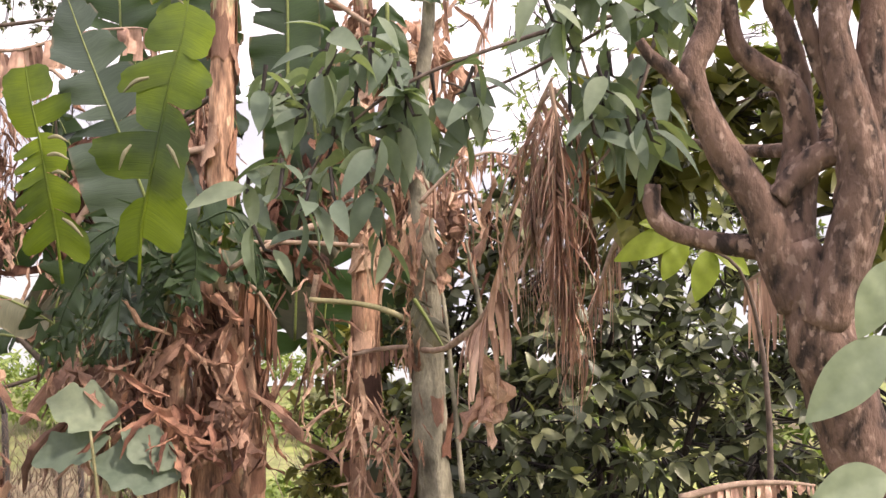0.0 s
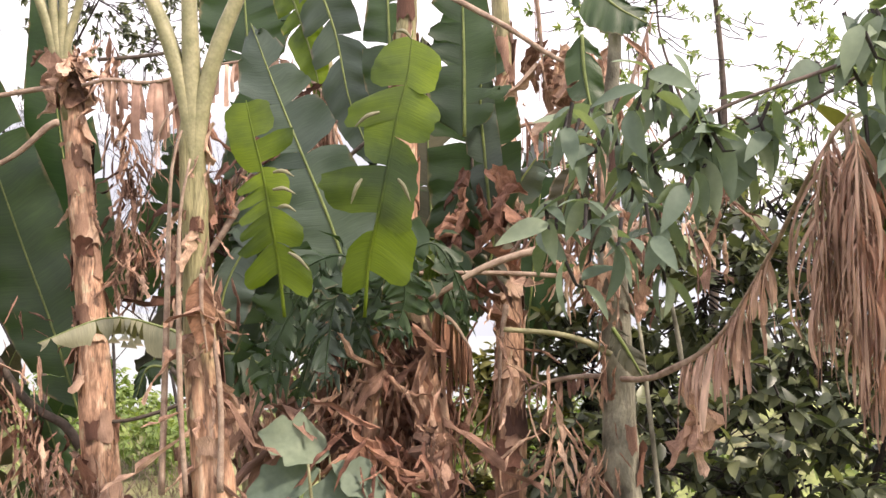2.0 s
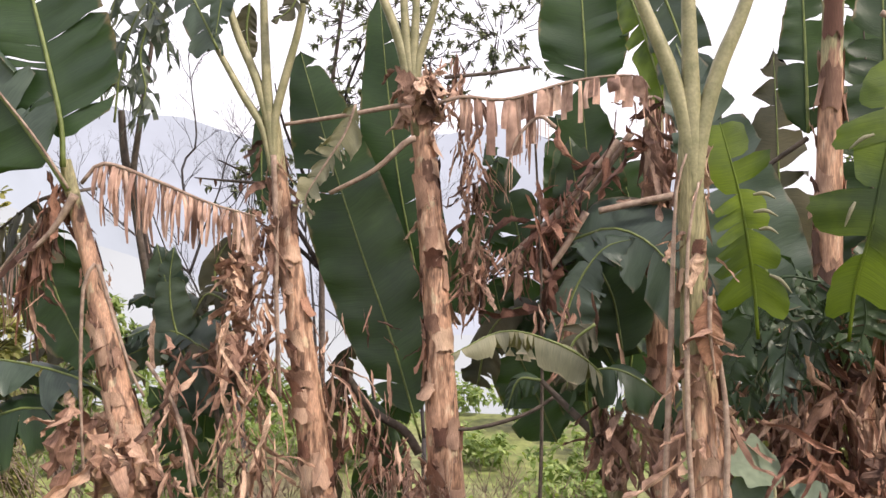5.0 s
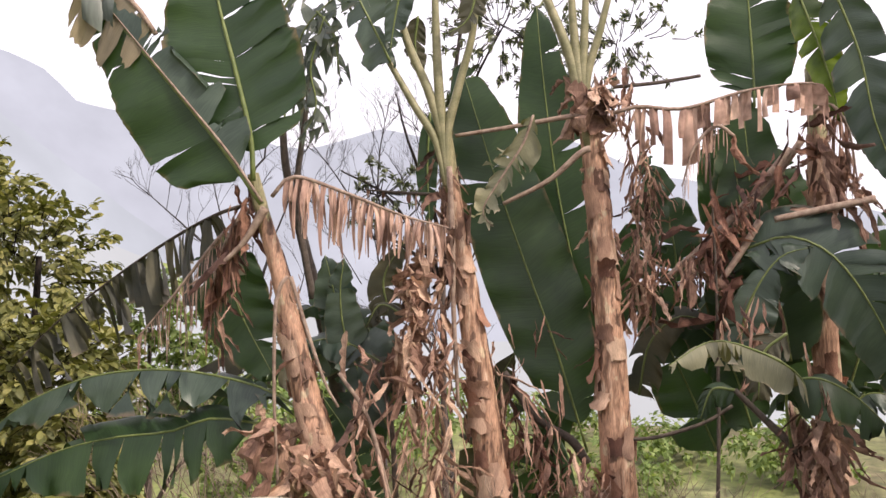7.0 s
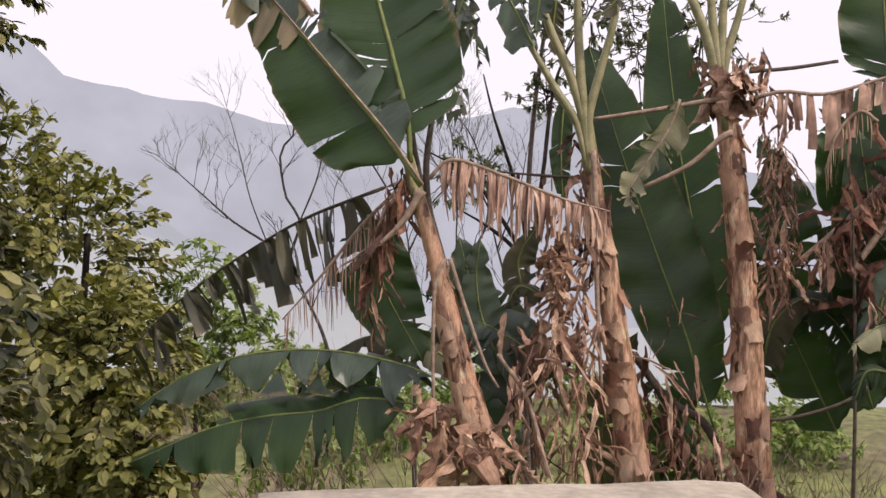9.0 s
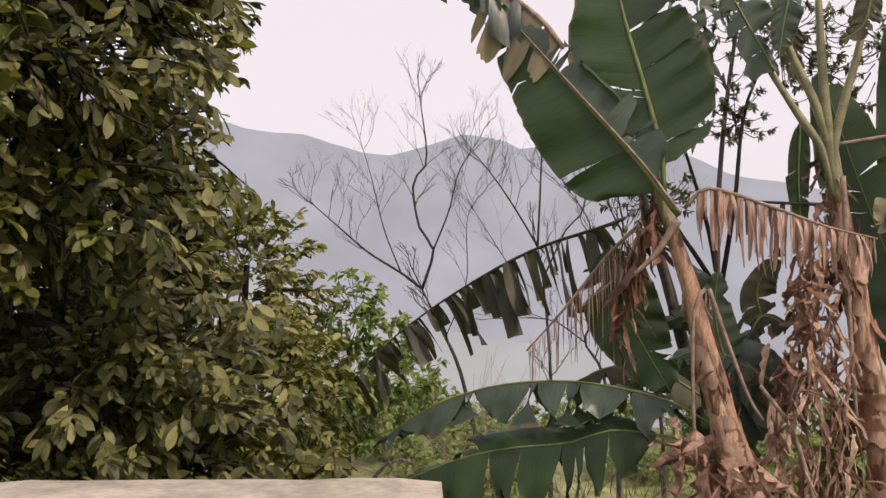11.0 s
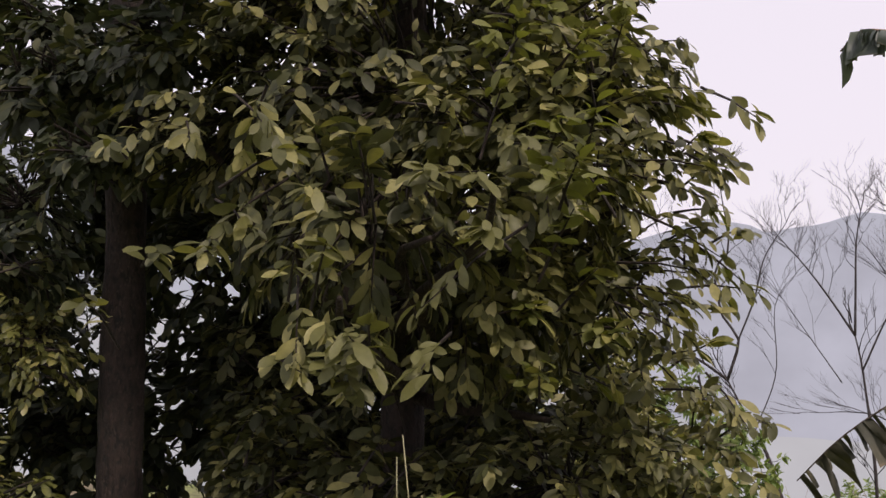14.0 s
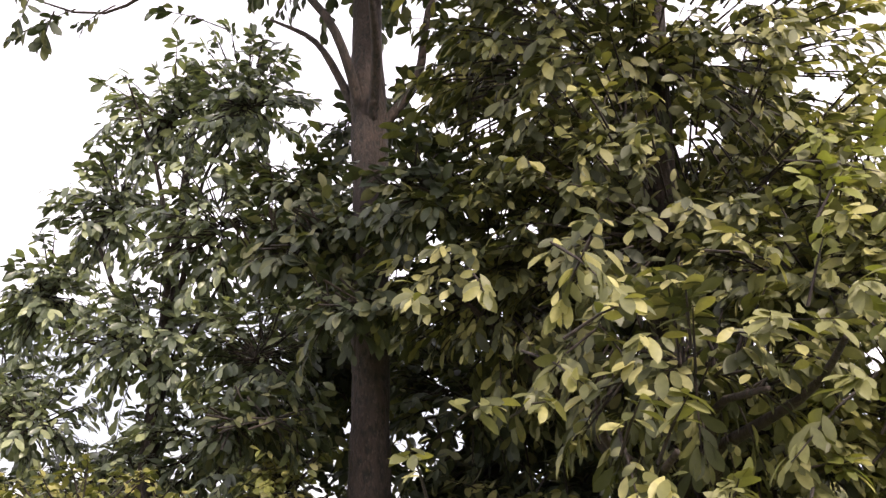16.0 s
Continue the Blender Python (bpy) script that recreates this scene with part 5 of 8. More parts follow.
leaf(plant_h, [(-5.26, 6.60, 3.89), (-5.51, 6.60, 3.58), (-5.59, 6.60, 3.17), (-5.63, 6.60, 2.72)], 0.22, mat=M_SHRED, tears=18, droop=0.6, ragged=0.6, gap=0.1, seed=102)

plant_e = thing("banana_plant", (-1.74, 3.75, 0.55), "slim banana plant with pale leaf stalks and hanging dry sheaths", "banana plant", "banana plants along the slope")
stem(plant_e, [(-1.73, 3.77, 0.44), (-1.75, 3.77, 0.72), (-1.79, 3.77, 1.11), (-1.81, 3.77, 1.45), (-1.82, 3.77, 1.75), (-1.83, 3.77, 2.01), (-1.82, 3.77, 2.21)], [0.085, 0.08, 0.072, 0.06, 0.05, 0.048, 0.046], mat=M_STEMG, seed=103)
stalk(plant_e, [(-1.82, 3.75, 1.75), (-1.83, 3.75, 2.10), (-1.90, 3.75, 2.38), (-1.97, 3.75, 2.56), (-2.05, 3.75, 2.75)], [0.02, 0.036, 0.032, 0.024])
stalk(plant_e, [(-1.82, 3.75, 1.75), (-1.82, 3.75, 2.12), (-1.83, 3.75, 2.40), (-1.84, 3.75, 2.75)], [0.02, 0.04, 0.034, 0.026])
stalk(plant_e, [(-1.81, 3.75, 1.75), (-1.80, 3.75, 2.10), (-1.73, 3.75, 2.38), (-1.65, 3.75, 2.58), (-1.59, 3.75, 2.75)], [0.02, 0.036, 0.032, 0.024])
stalk(plant_e, [(-1.85, 3.70, 2.07), (-1.89, 3.70, 1.90), (-1.91, 3.70, 1.32), (-1.93, 3.70, 0.73)], [0.004, 0.012, 0.013], mat=M_DRYRIB)
stalk(plant_e, [(-1.81, 3.66, 1.96), (-1.85, 3.66, 1.71), (-1.85, 3.66, 1.12), (-1.83, 3.66, 0.74)], [0.004, 0.011, 0.01], mat=M_DRYRIB)
stalk(plant_e, [(-1.77, 3.68, 1.54), (-1.71, 3.68, 1.12), (-1.71, 3.68, 0.74)], [0.004, 0.011, 0.013], mat=M_DRYRIB)
leaf(plant_e, [(-1.77, 3.66, 1.54), (-1.77, 3.66, 1.41), (-1.75, 3.66, 1.25)], 0.07, mat=M_RUST, tears=2, droop=0.3, ribmat=M_DRYRIB, name='dead_leaf', label='folded rust-brown dead leaf', seed=104)
husks(plant_e, [(-1.82, 3.75, 1.93), (-1.80, 3.75, 1.45), (-1.75, 3.75, 0.72)], 0.07, 42, size=0.13, seed=105)
husks(plant_e, [(-1.80, 3.72, 1.71), (-1.78, 3.72, 1.24), (-1.75, 3.72, 0.77)], 0.05, 14, size=0.14, mat=M_SCRAPPALE, kind='sheet', seed=106)
husks(plant_e, [(-1.84, 3.75, 1.41), (-1.81, 3.75, 0.72)], 0.12, 12, size=0.22, mat=M_SCRAP, kind='ribbon', seed=107)

plant_f = thing("banana_clump", (-1.07, 4.75, 0.20), "dense banana clump of green leaves over dead brown leaves", "banana plant", "banana plants along the slope")
stem(plant_f, [(-1.13, 4.85, 0.14), (-1.12, 4.85, 0.71), (-1.09, 4.85, 1.26), (-1.07, 4.85, 1.86), (-1.06, 4.85, 2.41), (-1.04, 4.85, 3.07)], [0.09, 0.085, 0.075, 0.06, 0.055, 0.045], seed=108)
stem(plant_f, [(-1.32, 4.70, 0.18), (-1.27, 4.70, 0.74), (-1.24, 4.70, 1.16), (-1.26, 4.70, 1.37)], [0.08, 0.08, 0.07, 0.05], seed=109)
stem(plant_f, [(-0.90, 4.70, 0.19), (-0.93, 4.70, 0.74), (-0.98, 4.70, 1.16), (-1.03, 4.70, 1.37)], [0.08, 0.08, 0.07, 0.05], seed=110)
torn_leaf(plant_f, [(-1.20, 3.98, 1.36), (-1.18, 3.95, 1.59), (-1.14, 3.92, 1.76), (-1.10, 3.92, 1.96), (-1.06, 3.92, 2.16), (-1.02, 3.94, 2.32), (-1.00, 3.98, 2.50)],
          [(0.16, 0.40, -1, 0.17, -0.25, 0.25), (0.33, 0.62, -1, 0.13, -0.3, 0.1), (0.62, 0.8, -1, 0.15, -0.15, 0.1), (0.8, 0.97, -1, 0.12, -0.3, 0.1), (0.1, 0.3, 1, 0.1, -0.3, 0.3), (0.36, 0.52, 1, 0.24, -0.1, 0.12), (0.52, 0.7, 1, 0.12, 0.1, 0.1), (0.68, 0.8, 1, 0.2, -0.35, 0.15), (0.8, 0.98, 1, 0.14, -0.2, 0.1)],
          M_FRESH, rib=0.006, ribmat=M_FRESH, seed=111, label="bright yellow-green leaf torn into lobes")
torn_leaf(plant_f, [(-1.53, 4.06, 1.36), (-1.55, 4.04, 1.58), (-1.58, 4.02, 1.77), (-1.61, 4.02, 1.95), (-1.65, 4.03, 2.11), (-1.68, 4.06, 2.24)],
          [(0.66, 0.99, 1, 0.1, 0.1, 0.0), (0.6, 0.66, 1, 0.11, -0.3, 0.1), (0.54, 0.6, 1, 0.12, -0.3, 0.12), (0.48, 0.54, 1, 0.12, -0.35, 0.14), (0.42, 0.48, 1, 0.13, -0.35, 0.14), (0.34, 0.42, 1, 0.14, -0.35, 0.16), (0.2, 0.34, 1, 0.14, -0.4, 0.25),
           (0.82, 0.99, -1, 0.09, 0.1, 0.0), (0.7, 0.8, -1, 0.15, 0.15, -0.05), (0.5, 0.68, -1, 0.1, -0.1, 0.15), (0.34, 0.5, -1, 0.12, -0.3, 0.25), (0.15, 0.34, -1, 0.13, -0.4, 0.4)],
          M_FRESH, rib=0.006, ribmat=M_FRESH, seed=112, label="bright yellow-green leaf with comb-like tears")
# pale dried curls along the torn edges
for a, b in (((-1.56, 3.99, 1.94), (-1.42, 3.97, 1.91)), ((-1.56, 3.98, 1.87), (-1.41, 3.96, 1.84)), ((-1.54, 3.98, 1.80), (-1.42, 3.96, 1.77)), ((-1.13, 3.88, 2.16), (-1.29, 3.86, 2.06)), ((-1.2, 3.88, 1.9), (-1.27, 3.86, 1.74)), ((-1.06, 3.88, 1.9), (-0.98, 3.87, 1.75)), ((-1.5, 3.98, 1.62), (-1.36, 3.96, 1.5)), ((-1.06, 3.9, 2.48), (-0.96, 3.88, 2.42))):
    b = tuple(p + 0.6 * (q - p) for p, q in zip(a, b))
    m = tuple((p + q) / 2 + e for p, q, e in zip(a, b, (0.0, -0.01, 0.012)))
    stalk(plant_f, [a, m, b], [0.005, 0.009, 0.007, 0.002], M_SHRIVEL, "curled_edge", "pale curled leaf edge")
leaf(plant_f, [(-1.26, 4.77, 1.26), (-1.41, 4.77, 1.75), (-1.57, 4.77, 2.15), (-1.70, 4.77, 2.48), (-1.79, 4.77, 2.73)], 0.28, mat=M_BLUE, tears=5, droop=0.08, stalk=0.05, seed=113)
leaf(plant_f, [(-1.13, 5.00, 2.32), (-1.14, 5.00, 2.66), (-1.16, 5.00, 3.18)], 0.16, tears=4, mat=M_GREEN, seed=114)
leaf(plant_f, [(-0.77, 5.00, 2.21), (-0.77, 5.00, 2.66), (-0.78, 5.00, 3.20)], 0.2, tears=4, mat=M_GREEN, droop=0.08, seed=115)
leaf(plant_f, [(-0.63, 5.20, 1.76), (-0.66, 5.20, 2.12), (-0.68, 5.20, 2.47), (-0.63, 5.20, 2.88)], 0.1, tears=4, mat=M_BLUE, seed=116)
leaf(plant_f, [(-1.16, 4.50, 1.48), (-1.36, 4.50, 1.43), (-1.53, 4.50, 1.30), (-1.66, 4.50, 1.07)], 0.19, tears=14, droop=0.6, face=(0, -1, 0.6), ragged=0.5, gap=0.1, curl=0.5, rib=0.004, ribmat=M_GREEN, seed=117)
leaf(plant_f, [(-1.12, 4.60, 1.48), (-1.20, 4.60, 1.38), (-1.46, 4.60, 1.27), (-1.51, 4.60, 1.01)], 0.2, tears=12, droop=0.5, mat=M_BLUE, face=(0, -1, 0.6), ragged=0.5, gap=0.1, curl=0.5, rib=0.004, ribmat=M_GREEN, seed=118)
leaf(plant_f, [(-1.07, 4.60, 1.53), (-0.89, 4.60, 1.48), (-0.81, 4.60, 1.28)], 0.2, tears=8, droop=0.5, face=(0, -1, 0.6), ragged=0.5, gap=0.1, curl=0.5, rib=0.004, ribmat=M_GREEN, seed=119)
leaf(plant_f, [(-1.08, 4.50, 1.54), (-1.21, 4.50, 1.48), (-1.28, 4.50, 1.23)], 0.2, tears=8, droop=0.5, face=(0, -1, 0.6), ragged=0.5, gap=0.1, curl=0.5, rib=0.004, ribmat=M_GREEN, seed=120)
leaf(plant_f, [(-1.06, 4.45, 1.71), (-0.96, 4.45, 1.61), (-0.89, 4.45, 1.54)], 0.14, tears=2, droop=0.3, mat=M_FRESH, seed=121)
stalk(plant_f, [(-1.11, 5.10, 2.31), (-1.28, 5.10, 2.19), (-1.38, 5.10, 2.10), (-1.45, 5.10, 1.99)], [0.014, 0.012, 0.01], mat=M_DARKRIB)
stalk(plant_f, [(-0.95, 4.50, 1.41), (-0.75, 4.50, 1.53), (-0.61, 4.50, 1.59), (-0.43, 4.50, 1.64)], [0.012, 0.016, 0.018], mat=M_DRYRIB)
stalk(plant_f, [(-1.04, 4.60, 1.53), (-0.71, 4.60, 1.53), (-0.46, 4.60, 1.52), (-0.23, 4.60, 1.50)], [0.01, 0.011, 0.012], mat=M_DRYRIB)
stalk(plant_f, [(-0.84, 4.80, 2.86), (-0.57, 4.80, 2.71), (-0.39, 4.80, 2.59), (-0.28, 4.80, 2.53)], [0.016, 0.014, 0.012], mat=M_DRYRIB)
husks(plant_f, [(-1.25, 4.72, 1.26), (-1.28, 4.72, 1.00), (-1.29, 4.72, 0.60)], 0.085, 34, size=0.2, mat=M_SCRAPRED, seed=122)
husks(plant_f, [(-1.26, 4.65, 1.27), (-1.28, 4.65, 1.01), (-1.29, 4.65, 0.61)], 0.12, 12, size=0.28, mat=M_SCRAP, kind='ribbon', seed=123)
husks(plant_f, [(-1.10, 4.72, 1.27), (-1.11, 4.72, 0.95), (-1.13, 4.72, 0.58)], 0.085, 34, size=0.2, mat=M_SCRAPRED, seed=124)
husks(plant_f, [(-1.10, 4.65, 1.27), (-1.12, 4.65, 0.96), (-1.14, 4.65, 0.59)], 0.12, 12, size=0.28, mat=M_SCRAP, kind='ribbon', seed=125)
husks(plant_f, [(-0.98, 4.72, 1.22), (-0.94, 4.72, 0.95), (-0.91, 4.72, 0.58)], 0.085, 34, size=0.2, mat=M_SCRAPRED, seed=126)
husks(plant_f, [(-0.99, 4.65, 1.22), (-0.95, 4.65, 0.96), (-0.92, 4.65, 0.60)], 0.12, 12, size=0.28, mat=M_SCRAP, kind='ribbon', seed=127)
husks(plant_f, [(-1.37, 4.72, 1.10), (-1.40, 4.72, 0.89), (-1.38, 4.72, 0.60)], 0.085, 34, size=0.2, mat=M_SCRAPRED, seed=128)
husks(plant_f, [(-1.38, 4.65, 1.11), (-1.40, 4.65, 0.90), (-1.39, 4.65, 0.61)], 0.12, 12, size=0.28, mat=M_SCRAP, kind='ribbon', seed=129)
husks(plant_f, [(-1.33, 4.50, 1.02), (-1.20, 4.50, 0.98), (-1.13, 4.50, 0.88)], 0.16, 26, size=0.2, mat=M_SCRAP, kind='torn', lift=0.7, seed=130)
husks(plant_f, [(-1.21, 4.45, 0.73), (-1.13, 4.45, 0.68), (-0.86, 4.45, 0.67)], 0.18, 30, size=0.18, mat=M_SCRAPRED, kind='torn', lift=0.6, seed=131)
husks(plant_f, [(-1.38, 4.40, 0.84), (-1.31, 4.40, 0.74), (-1.26, 4.40, 0.59)], 0.14, 26, size=0.2, mat=M_SCRAPRED, kind='torn', lift=0.6, seed=132)
husks(plant_f, [(-0.98, 4.45, 0.89), (-0.91, 4.45, 0.74), (-0.86, 4.45, 0.59)], 0.13, 10, size=0.13, mat=M_SCRAP, kind='sheet', lift=0.6, seed=133)
husks(plant_f, [(-1.69, 4.60, 0.95), (-1.56, 4.60, 0.80), (-1.45, 4.60, 0.59)], 0.2, 45, size=0.24, mat=M_SCRAP, seed=134)
husks(plant_f, [(-0.82, 4.70, 1.17), (-0.74, 4.70, 0.90), (-0.72, 4.70, 0.59)], 0.14, 16, size=0.24, mat=M_SCRAPPALE, kind='ribbon', seed=135)
leaf(plant_f, [(-1.41, 4.25, 1.54), (-1.52, 4.25, 1.39), (-1.61, 4.25, 1.20), (-1.64, 4.25, 0.98)], 0.2, tears=16, droop=0.3, ragged=0.5, gap=0.1, curl=0.5, rib=0.004, ribmat=M_GREEN, seed=136)
leaf(plant_f, [(-1.32, 4.30, 1.54), (-1.37, 4.30, 1.32), (-1.40, 4.30, 1.05)], 0.2, tears=14, droop=0.3, mat=M_BLUE, ragged=0.5, gap=0.1, curl=0.5, rib=0.004, ribmat=M_GREEN, seed=137)
leaf(plant_f, [(-1.12, 4.35, 1.54), (-1.22, 4.35, 1.34), (-1.28, 4.35, 1.12)], 0.2, tears=12, droop=0.3, ragged=0.5, gap=0.1, curl=0.5, rib=0.004, ribmat=M_GREEN, seed=138)
leaf(plant_f, [(-1.08, 4.30, 1.61), (-1.05, 4.30, 1.44), (-1.10, 4.30, 1.25)], 0.2, tears=10, droop=0.3, ragged=0.5, gap=0.1, curl=0.5, rib=0.004, ribmat=M_GREEN, seed=139)
leaf(plant_f, [(-1.22, 4.35, 1.59), (-1.37, 4.35, 1.61), (-1.54, 4.35, 1.51), (-1.68, 4.35, 1.28)], 0.2, tears=16, droop=0.55, face=(0, -1, 0.6), ragged=0.5, gap=0.1, curl=0.5, rib=0.004, ribmat=M_GREEN, seed=140)
leaf(plant_f, [(-1.07, 4.40, 1.61), (-0.92, 4.40, 1.66), (-0.82, 4.40, 1.49), (-0.78, 4.40, 1.29)], 0.16, tears=12, droop=0.5, face=(0, -1, 0.6), ragged=0.5, gap=0.1, curl=0.5, rib=0.004, ribmat=M_GREEN, seed=141)
leaf(plant_f, [(-1.41, 4.40, 1.28), (-1.48, 4.40, 1.18), (-1.53, 4.40, 0.98)], 0.14, tears=8, droop=0.4, mat=M_GREEN, ragged=0.5, gap=0.1, curl=0.5, rib=0.004, ribmat=M_GREEN, seed=142)
frond(plant_f, [(-0.94, 4.60, 1.38), (-0.84, 4.60, 1.30), (-0.76, 4.60, 1.18)], 0.4, mat=M_RUST, strips=30, width=0.05, seed=143)
frond(plant_f, [(-0.59, 4.70, 1.38), (-0.62, 4.70, 1.17), (-0.63, 4.70, 0.85)], 0.3, strips=20, width=0.025, mat=M_RUST, seed=144)
husks(plant_f, [(-0.61, 4.80, 1.43), (-0.60, 4.80, 1.05), (-0.58, 4.80, 0.84)], 0.09, 20, size=0.2, mat=M_SCRAP, kind='ribbon', seed=145)
leaf(plant_f, [(-0.54, 6.20, 1.83), (-0.38, 6.20, 2.11), (-0.24, 6.20, 2.28), (-0.08, 6.20, 2.34)], 0.25, mat=M_BLUE, tears=6, droop=0.3, ragged=0.2, face=(0, -0.4, 1), seed=146)

plant_i = thing("banana_plant", (-0.07, 4.65, 0.26), "thin mottled banana plant with withered crown", "banana plant", "banana plants along the slope")
stem(plant_i, [(-0.03, 4.70, 0.22), (-0.06, 4.70, 0.61), (-0.07, 4.70, 1.02), (-0.08, 4.70, 1.39), (-0.11, 4.70, 1.75), (-0.11, 4.70, 2.17), (-0.07, 4.70, 2.54), (-0.05, 4.70, 3.07)], [0.085, 0.08, 0.075, 0.065, 0.045, 0.035, 0.03, 0.03], mat=M_MOSSY, seed=147)
stalk(plant_i, [(-0.61, 4.60, 1.27), (-0.38, 4.60, 1.25), (-0.23, 4.60, 1.21), (-0.12, 4.60, 1.15)], [0.012, 0.013, 0.016])
leaf(plant_i, [(-0.25, 4.50, 2.60), (-0.24, 4.50, 2.42), (-0.19, 4.50, 2.15)], 0.12, mat=M_GREEN, tears=3, droop=0.15, seed=148)
leaf(plant_i, [(-0.28, 4.60, 2.99), (-0.11, 4.60, 2.78), (0.07, 4.60, 2.67)], 0.2, mat=M_GREEN, tears=3, droop=0.4, seed=149)
leaf(plant_i, [(-0.14, 4.50, 1.97), (-0.04, 4.50, 1.92), (0.03, 4.50, 1.79)], 0.12, mat=M_BLUE, tears=3, droop=0.4, seed=150)
leaf(plant_i, [(-0.18, 4.80, 2.05), (-0.28, 4.80, 1.91), (-0.33, 4.80, 1.73)], 0.13, mat=M_FADE, tears=3, droop=0.3, seed=151)
frond(plant_i, [(-0.12, 4.80, 1.03), (-0.25, 4.80, 1.03), (-0.44, 4.80, 0.99), (-0.57, 4.80, 0.89)], 0.16, strips=22, width=0.03, mat=M_DRY, seed=152)
frond(plant_i, [(-0.44, 4.90, 3.08), (-0.40, 4.90, 2.75), (-0.38, 4.90, 2.44)], 0.55, strips=40, width=0.022, mat=M_RUST, seed=153)
husks(plant_i, [(-0.39, 4.90, 2.58), (-0.26, 4.90, 2.44), (-0.15, 4.90, 2.36)], 0.1, 35, size=0.2, mat=M_SCRAPPALE, kind='sheet', seed=154)
husks(plant_i, [(-0.19, 4.75, 2.18), (-0.16, 4.75, 1.75), (-0.22, 4.75, 1.59)], 0.12, 30, size=0.22, mat=M_SCRAPPALE, kind='ribbon', seed=155)
husks(plant_i, [(-0.09, 4.65, 2.16), (-0.12, 4.65, 1.75), (-0.09, 4.65, 1.39)], 0.08, 26, size=0.2, mat=M_SCRAP, kind='ribbon', seed=156)
husks(plant_i, [(-0.52, 4.90, 1.76), (-0.25, 4.90, 1.73), (0.01, 4.90, 1.81)], 0.16, 40, size=0.17, mat=M_SCRAPPALE, kind='torn', seed=157)
husks(plant_i, [(-0.03, 5.20, 2.73), (-0.06, 5.20, 2.41), (-0.01, 5.20, 2.00)], 0.14, 40, size=0.24, mat=M_SCRAPPALE, kind='torn', seed=158)
husks(plant_i, [(-0.52, 4.90, 1.70), (-0.25, 4.90, 1.67), (0.06, 4.90, 2.19)], 0.2, 22, size=0.2, mat=M_SCRAPPALE, kind='ribbon', seed=159)
husks(plant_i, [(-0.02, 4.50, 1.70), (0.05, 4.50, 1.58), (0.04, 4.50, 1.42)], 0.05, 12, size=0.13, mat=M_SCRAP, kind='sheet', seed=160)
husks(plant_i, [(0.17, 4.30, 0.94), (0.18, 4.30, 0.80)], 0.03, 4, size=0.2, mat=M_SCRAPPALE, kind='sheet', seed=161)
husks(plant_i, [(-0.51, 4.60, 0.97), (-0.41, 4.60, 0.81), (-0.34, 4.60, 0.53)], 0.12, 26, size=0.24, mat=M_SCRAPPALE, kind='ribbon', seed=162)
husks(plant_i, [(-0.17, 4.62, 1.63), (-0.14, 4.62, 1.27), (-0.12, 4.62, 0.49)], 0.07, 26, size=0.14, mat=M_SCRAPPALE, kind='torn', seed=163)
stalk(plant_i, [(-0.11, 4.55, 1.54), (-0.01, 4.55, 1.32), (0.03, 4.55, 1.02), (0.09, 4.55, 0.40)], [0.006, 0.011, 0.013], mat=M_MOSSY)
stalk(plant_i, [(0.10, 4.50, 1.54), (0.14, 4.50, 1.37), (0.18, 4.50, 1.12), (0.19, 4.50, 0.92)], [0.006, 0.012, 0.012], mat=M_MOSSY)
leaf(plant_i, [(-0.13, 4.50, 1.28), (-0.06, 4.50, 1.17), (0.01, 4.50, 1.05)], 0.09, mat=M_FADE, tears=3, droop=0.4, seed=164)
stalk(plant_i, [(-0.55, 4.90, 1.62), (-0.42, 4.90, 1.81), (-0.20, 4.90, 2.09)], [0.01, 0.013, 0.015], mat=M_DRYRIB)

plant_k = thing("banana_plant", (-0.41, 5.90, -0.15), "withered banana plant with brown hanging leaf remains", "banana plant", "banana plants along the slope")
stem(plant_k, [(-0.48, 6.20, -0.40), (-0.47, 6.20, 0.67), (-0.48, 6.20, 1.71), (-0.49, 6.20, 2.76), (-0.52, 6.20, 3.32)], [0.1, 0.09, 0.08, 0.06, 0.05], mat=M_STEM, seed=165)
husks(plant_k, [(-0.48, 6.10, 2.88), (-0.46, 6.10, 2.05), (-0.43, 6.10, 1.30)], 0.12, 44, size=0.22, mat=M_SCRAPPALE, kind='torn', seed=166)
frond(plant_k, [(-0.49, 6.00, 1.94), (-0.66, 6.00, 2.05), (-0.83, 6.00, 1.95), (-0.93, 6.00, 1.64)], 0.45, strips=30, width=0.05, mat=M_DRYPINK, seed=167)
frond(plant_k, [(0.21, 5.60, 2.32), (0.18, 5.60, 2.54), (0.24, 5.60, 2.76), (0.31, 5.60, 2.98)], 0.25, strips=16, width=0.05, mat=M_DRYPINK, seed=168)
frond(plant_k, [(-0.45, 6.20, 2.41), (-0.28, 6.20, 2.44), (-0.14, 6.20, 2.27), (-0.11, 6.20, 1.95)], 0.3, strips=26, width=0.025, mat=M_DRY, seed=169)
leaf(plant_k, [(-0.72, 5.40, 1.63), (-0.72, 5.40, 2.15), (-0.74, 5.40, 2.60), (-0.77, 5.40, 3.12)], 0.3, tears=4, droop=0.05, mat=M_GREEN, ribmat=M_DARKRIB, seed=170)
leaf(plant_k, [(-0.97, 6.60, 0.9), (-0.95, 6.60, 1.7), (-0.97, 6.60, 2.4), (-1.0, 6.60, 3.1)], 0.3, tears=8, droop=0.12, ragged=0.2, mat=M_FADE, seed=176)
